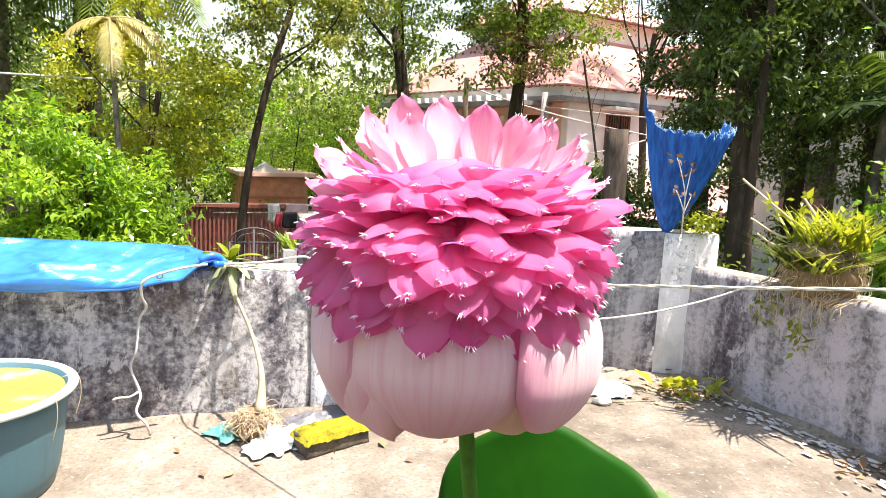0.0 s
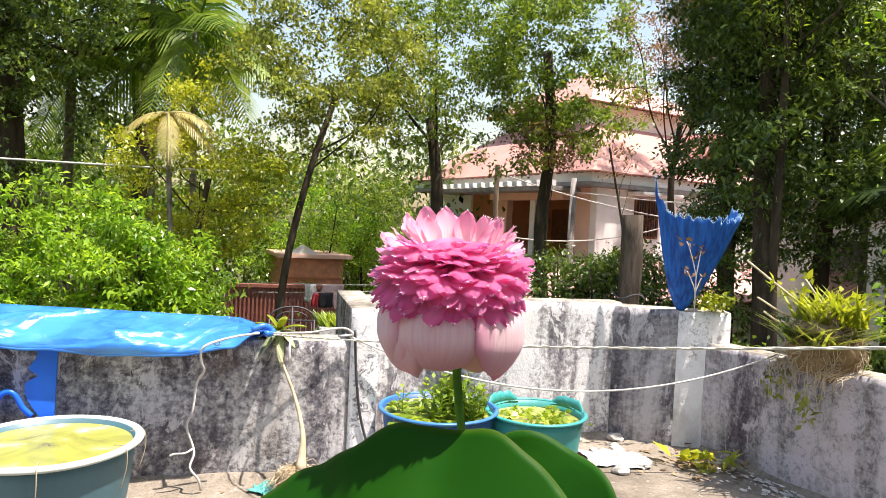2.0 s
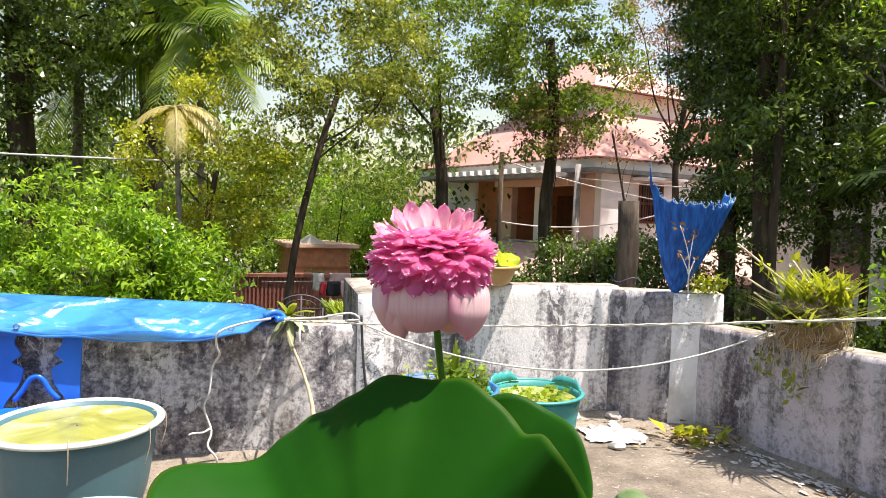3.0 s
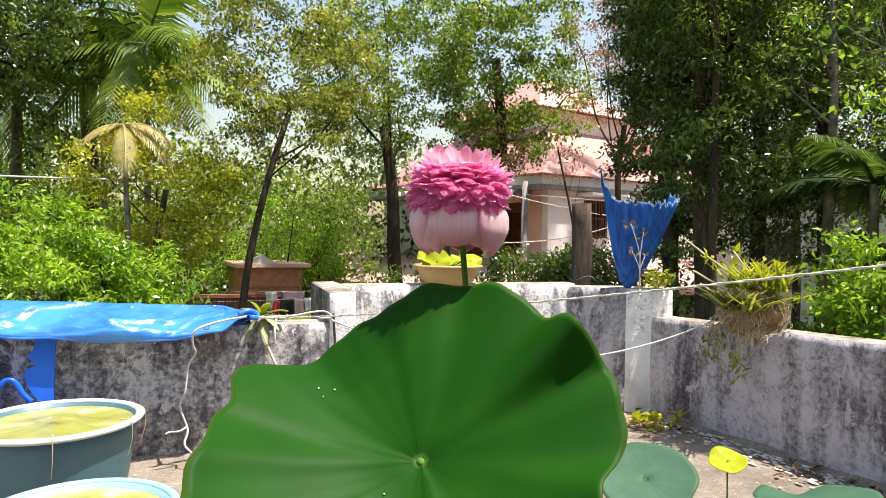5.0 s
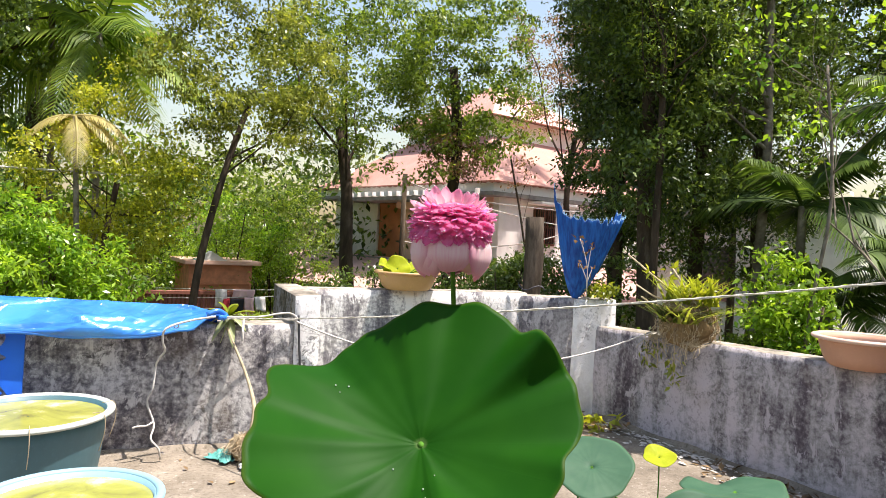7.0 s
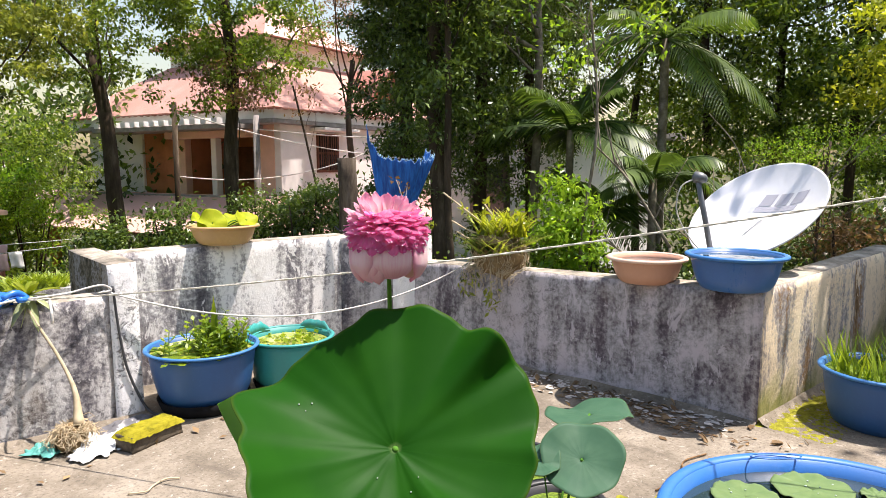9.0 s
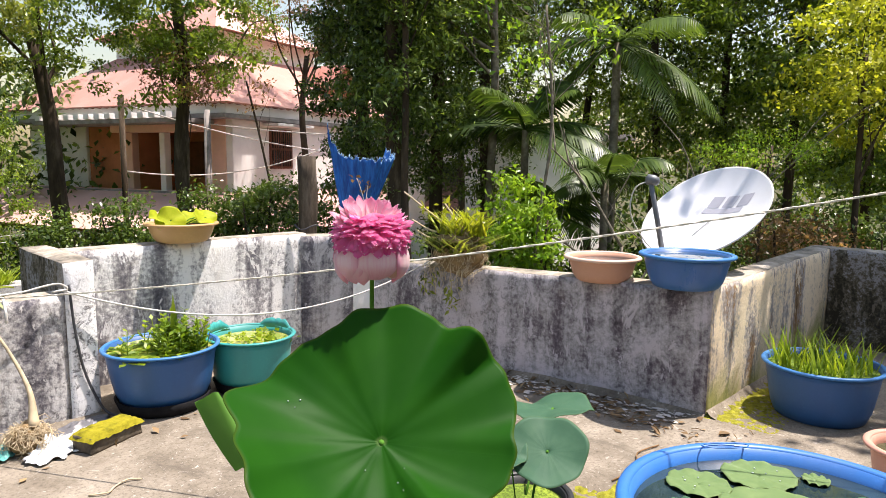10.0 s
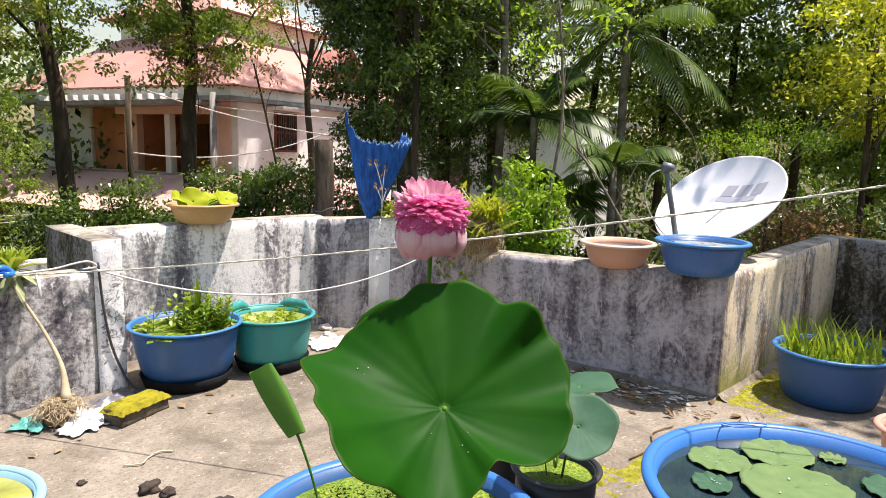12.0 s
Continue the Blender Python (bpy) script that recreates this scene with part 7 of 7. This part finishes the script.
tree(66.0, 11.3, 0.03, 2.4, 2.5, (0.75, 0.6, 0.5), 46, 26, 0.09, FOL_RED, "leafy creeper with bronze leaves on a thin stem", 105, spread=0.16, limbs=5)
tree(59.0, 11.4, 0.025, 2.4, 2.3, (0.35, 0.35, 0.6), 12, 10, 0.10, FOL_RED, "thin sapling with a few bronze leaves", 106, lean=(-0.35, 0.2), spread=0.14, limbs=3)
tree(56.5, 16.5, 0.10, 3.6, 5.2, (1.7, 1.4, 1.6), 200, 34, 0.10, FOL_RED, "bronze-leaved tree over the house roof", 107, spread=0.2)
# the dark evergreens
for k, (az, d, rad, cz) in enumerate(((52.3, 8.4, 0.75, 3.3), (49.6, 7.4, 0.85, 3.6), (45.8, 8.8, 1.25, 3.6), (41.8, 10.0, 1.2, 3.4))):
    tree(az, d, 0.10, 5.2, cz, (rad, rad, 3.1), 560, 36, 0.10, FOL_DARK, "tall dense dark evergreen tree", 110 + k, spread=0.15, aspect=0.4, hollow=0.35, limbs=8)
tree(48.6, 6.9, 0.05, 3.2, 3.7, (0.8, 0.8, 1.3), 150, 30, 0.085, FOL_MID, "evergreen with sunlit drooping sprays", 116, spread=0.16, aspect=0.3)
# left side
tree(107.0, 12.0, 0.24, 4.5, 4.6, (2.6, 2.4, 2.8), 380, 34, 0.13, FOL_DARK, "large shady dark tree", 120, spread=0.2, limbs=8)
tree(112.5, 11.0, 0.2, 4.5, 4.0, (2.2, 2.0, 3.0), 280, 34, 0.13, FOL_DARK, "large shady dark tree", 121, spread=0.2, limbs=8)
tree(99.0, 15.0, 0.2, 5.0, 5.4, (2.6, 2.2, 2.9), 280, 34, 0.13, FOL_DARK, "large shady dark tree", 122, spread=0.2, limbs=8)
tree(118.0, 12.5, 0.2, 4.5, 3.6, (2.4, 2.2, 3.2), 240, 34, 0.13, FOL_DARK, "large shady dark tree", 123, spread=0.2)
tree(93.6, 9.6, 0.06, 1.5, 1.55, (1.1, 0.9, 1.25), 210, 38, 0.085, FOL_YELLOW, "young tree with yellow-green leaves", 124, spread=0.15)
shrub(101.5, 7.4, 0.25, (1.05, 0.85, 1.25), 430, 28, 0.105, FOL_BRIGHT, "dense bright green feathery bush", 130, 0.11, 0.4)
shrub(96.2, 7.6, -0.1, (0.8, 0.7, 0.95), 280, 28, 0.105, FOL_BRIGHT, "dense bright green feathery bush", 131, 0.11, 0.4)
shrub(108.5, 7.9, -0.1, (0.95, 0.8, 0.9), 200, 36, 0.07, FOL_MID, "mid-green bush behind the wall", 132, 0.12)
shrub(114.0, 8.2, 0.0, (0.95, 0.8, 1.0), 180, 36, 0.07, FOL_MID, "mid-green bush behind the wall", 133, 0.12)
shrub(85.0, 14.5, 0.4, (1.5, 1.2, 1.3), 220, 36, 0.10, FOL_BRIGHT, "bright green shrub beside the shed", 134, 0.16)
shrub(81.0, 15.5, 0.8, (1.5, 1.2, 1.5), 200, 36, 0.10, FOL_MID, "green shrub beside the shed", 135, 0.16)
for k, (az, d, z, rx) in enumerate(((70.5, 10.2, 0.0, 0.7), (64.5, 10.0, 0.15, 0.8), (61.0, 9.6, 0.3, 0.75), (57.5, 9.4, 0.25, 0.7), (75.5, 10.4, -0.3, 0.7), (54.0, 6.6, -0.7, 0.8))):
    shrub(az, d, z - 0.1, (rx, rx, 0.75), 110, 30, 0.10, FOL_DARK, "low dark green shrub in front of the tile roof", 140 + k, 0.15)
# palms on the left
palm(98.1, 12.4, 0.055, 4.6, 12, 2.2, FOL_PALM, "tall slender areca palm", 150, 0.8)
palm(94.9, 11.6, 0.055, 3.9, 12, 2.2, FOL_PALM, "tall slender areca palm", 151, 0.8)
palm(96.2, 9.2, 0.035, 2.25, 6, 0.75, FOL_PALM_DRY, "short palm with straw-coloured fronds", 152, 1.2, lo=-0.4, hi=0.3, straw=7)
palm(109.5, 13.0, 0.1, 4.2, 12, 2.4, FOL_PALM, "coconut palm among dark trees", 153, 1.0)
palm(103.5, 13.5, 0.09, 3.2, 11, 2.0, FOL_PALM, "coconut palm among dark trees", 154, 1.0)
# right side, behind the dish
tree(41.0, 8.2, 0.06, 5.5, 5.2, (1.0, 1.0, 1.3), 110, 34, 0.10, FOL_MID, "slim tall pale-barked garden tree", 160, bark=BARK_PALE, spread=0.2)
palm(38.2, 7.9, 0.05, 1.5, 12, 1.35, FOL_PALM_DARK, "areca palm with arching feathery fronds", 161, 0.75, lo=0.0, hi=1.2)
palm(36.0, 7.8, 0.05, 0.45, 9, 1.2, FOL_PALM_DARK, "low areca palm with arching feathery fronds", 162, 0.7, lo=0.1, hi=1.2)
palm(31.4, 7.4, 0.05, 0.95, 10, 1.1, FOL_PALM_DARK, "low areca palm with arching feathery fronds", 163, 0.9, lo=0.0, hi=1.0)
palm(30.8, 8.6, 0.06, 2.6, 11, 1.5, FOL_PALM_DARK, "areca palm among dark trees", 164, 0.8)
shrub(38.8, 6.5, 0.35, (0.38, 0.38, 0.62), 110, 22, 0.10, FOL_BRIGHT, "sunlit bright green shrub", 165, 0.12)
shrub(16.3, 6.9, 0.35, (0.5, 0.5, 0.4), 80, 26, 0.07, FOL_RED, "dark bronze-leaved shrub behind the parapet", 166, 0.12)
tree(36.6, 6.4, 0.02, 2.6, 2.9, (1.0, 1.0, 1.2), 55, 9, 0.10, FOL_BRIGHT, "young tree with large pale leaves", 166, bark=BARK_PALE, spread=0.2, limbs=16)
for k, (az, d, rx, cz) in enumerate(((43.5, 13.0, 1.9, 4.9), (33.0, 12.0, 1.9, 5.2), (27.5, 11.0, 1.9, 3.4), (22.5, 11.5, 1.9, 3.6), (17.5, 11.0, 1.9, 3.4), (12.0, 11.5, 1.9, 3.2), (6.5, 11.0, 1.9, 3.2), (1.0, 11.0, 1.9, 3.0))):
    tree(az, d, 0.075, 4.4, cz, (rx, rx, 3.0 if k > 1 else 2.5), 430, 28, 0.13, FOL_DARK if k in (1, 3) else FOL_MID, "tall leafy garden tree behind the terrace", 170 + k, spread=0.2, limbs=6)
for k, (az, d, z, rx, mt) in enumerate(((33, 7.6, -0.6, 0.8, FOL_DARK), (28, 7.8, -0.4, 0.9, FOL_DARK), (23, 7.4, -0.3, 0.9, FOL_DARK), (18.5, 7.6, -0.2, 0.9, FOL_DARK), (13.5, 7.8, -0.1, 0.9, FOL_DARK), (9, 8, 0.0, 1.0, FOL_DARK), (42, 6.8, -0.5, 0.8, FOL_DARK), (47, 6.2, -0.7, 0.8, FOL_MID), (39.5, 7.2, -0.5, 0.7, FOL_MID))):
    shrub(az, d, z, (rx, rx, 0.85), 120, 34, 0.09, mt, "low leafy shrub behind the parapet", 190 + k, 0.15)
tree(19.1, 6.9, 0.02, 1.3, 1.25, (0.6, 0.6, 0.2), 40, 50, 0.045, FOL_BRIGHT, "feathery light green branches", 200, spread=0.12, aspect=0.3)
tree(12.6, 7.7, 0.04, 2.2, 2.1, (0.65, 0.65, 0.85), 90, 40, 0.095, FOL_YELLOW, "sunlit yellow-green garden tree", 201, spread=0.16)
# an unseen tree, placed so that its shade lies on the far corner of the terrace
shade = math.hypot(5.02 - OX, -0.50 - OY)
tree(math.degrees(math.atan2(-0.50 - OY, 5.02 - OX)), shade, 0.12, 3.6, 4.2, (1.25, 1.1, 0.9), 330, 30, 0.15, FOL_DARK, "unseen leafy tree placed to shade the corner of the terrace", 210, spread=0.2)
# bare tangled branches
def branching(points, radius, depth, seed, side):
    """A bare branch that forks again and again, as one list of tubes."""
    r = random.Random(seed)
    cp = curve_points(points, 5)
    out = [(cp, [radius * (1 - 0.6 * i / (len(cp) - 1)) for i in range(len(cp))])]
    if depth:
        length = (cp[-1] - cp[0]).length
        for k in range(5):
            p = cp[int((0.25 + 0.17 * k) * (len(cp) - 1))]
            d = (cp[-1] - cp[0]).normalized() * 0.7 + side * r.uniform(-0.8, 0.8) + Vector((r.uniform(-0.3, 0.3), r.uniform(-0.3, 0.3), r.uniform(-0.15, 0.75)))
            L = length * r.uniform(0.3, 0.55)
            e = p + d.normalized() * L
            m = p.lerp(e, 0.5) + Vector((r.uniform(-1, 1), r.uniform(-1, 1), r.uniform(-1, 1))) * 0.09 * L
            out += branching([p, m, e], radius * 0.55, depth - 1, seed * 7 + k + 1, side)
    return out


VIEW_LEFT = Vector((-0.66, 0.75, 0))
for k, (foot, tip, rad) in enumerate((((5.74, 4.68, 2.45), VIEW_LEFT * 1.9 + Vector((-0.5, -0.4, 1.35)), 0.03), ((5.74, 4.68, 2.15), VIEW_LEFT * 1.1 + Vector((-0.4, -0.4, 0.75)), 0.022),
                                      ((5.74, 4.68, 2.6), VIEW_LEFT * 0.5 + Vector((-0.3, -0.3, 1.7)), 0.026), ((5.3, 2.6, 0.3), VIEW_LEFT * 0.75 + Vector((0, 0, 1.0)), 0.018),
                                      ((5.3, 2.5, -0.2), VIEW_LEFT * -1.6 + Vector((0, 0, 1.45)), 0.016), ((5.2, 2.7, 0.0), VIEW_LEFT * 0.9 + Vector((0, 0, 0.45)), 0.014), ((5.0, 2.3, -0.1), VIEW_LEFT * -0.6 + Vector((0, 0, 1.2)), 0.013))):
    foot = Vector(foot)
    mid = foot + tip * 0.5 + Vector((0.05, 0.05, 0.12 if k % 2 else -0.1))
    bv, bf = [], []
    lead = [foot, mid, foot + tip]
    if k > 2:
        lead = [Vector((foot.x, foot.y, -3.2)), Vector((foot.x + 0.05, foot.y, -1.4))] + lead
    for pts, rr in branching(lead[-3:], rad, 2 if k < 3 else 1, 300 + k, VIEW_LEFT) + ([(curve_points(lead[:3], 5), rad)] if k > 2 else []):
        tv, tf = tube_data(pts, rr, 5)
        bf += [tuple(i + len(bv) for i in f) for f in tf]
        bv += tv
    tagged(mesh_object("bare_branch", bv, bf, BARK_PALE), "bare pale forked branch arching among the trees", "branch", "bare branches")

# far woods that close the view
def belt(name, d0, d1, az0, az1, z0, z1, n, per, leaf, material, label, seed, gaps=0.0):
    r = np.random.RandomState(seed)
    az = np.radians(r.uniform(az0, az1, n))
    d = r.uniform(d0, d1, n)
    top = z1 * (0.72 + 0.28 * np.sin(az * 9 + seed) * np.cos(az * 23 + 2 * seed))
    z = z0 + (top - z0) * r.uniform(0, 1, n)
    keep = (np.sin(az * 31 + z * 1.3) + np.sin(az * 17 - z * 2.1)) > gaps
    p = np.stack([OX + d * np.cos(az), OY + d * np.sin(az), z], 1)[keep]
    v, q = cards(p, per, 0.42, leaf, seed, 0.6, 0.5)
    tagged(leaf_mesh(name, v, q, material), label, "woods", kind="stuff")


belt("far_woods", 19, 25, -25, 150, -3, 4.2, 4200, 22, 0.24, FOL_DARK, "distant dark green woods", 401, -1.3)
belt("garden_woods", 16, 19, 80, 122, -2, 3.6, 1300, 26, 0.17, FOL_MID, "dark green garden trees behind the shed", 404, -1.0)
belt("far_trees", 22, 28, -25, 150, 1, 7.5, 1100, 22, 0.24, FOL_OLIVE, "distant sunlit tree tops", 402, 1.05)
belt("undergrowth", 9, 18, -25, 150, -3.2, -1.5, 1500, 24, 0.16, FOL_MID, "undergrowth below the garden trees", 403, -2.0)
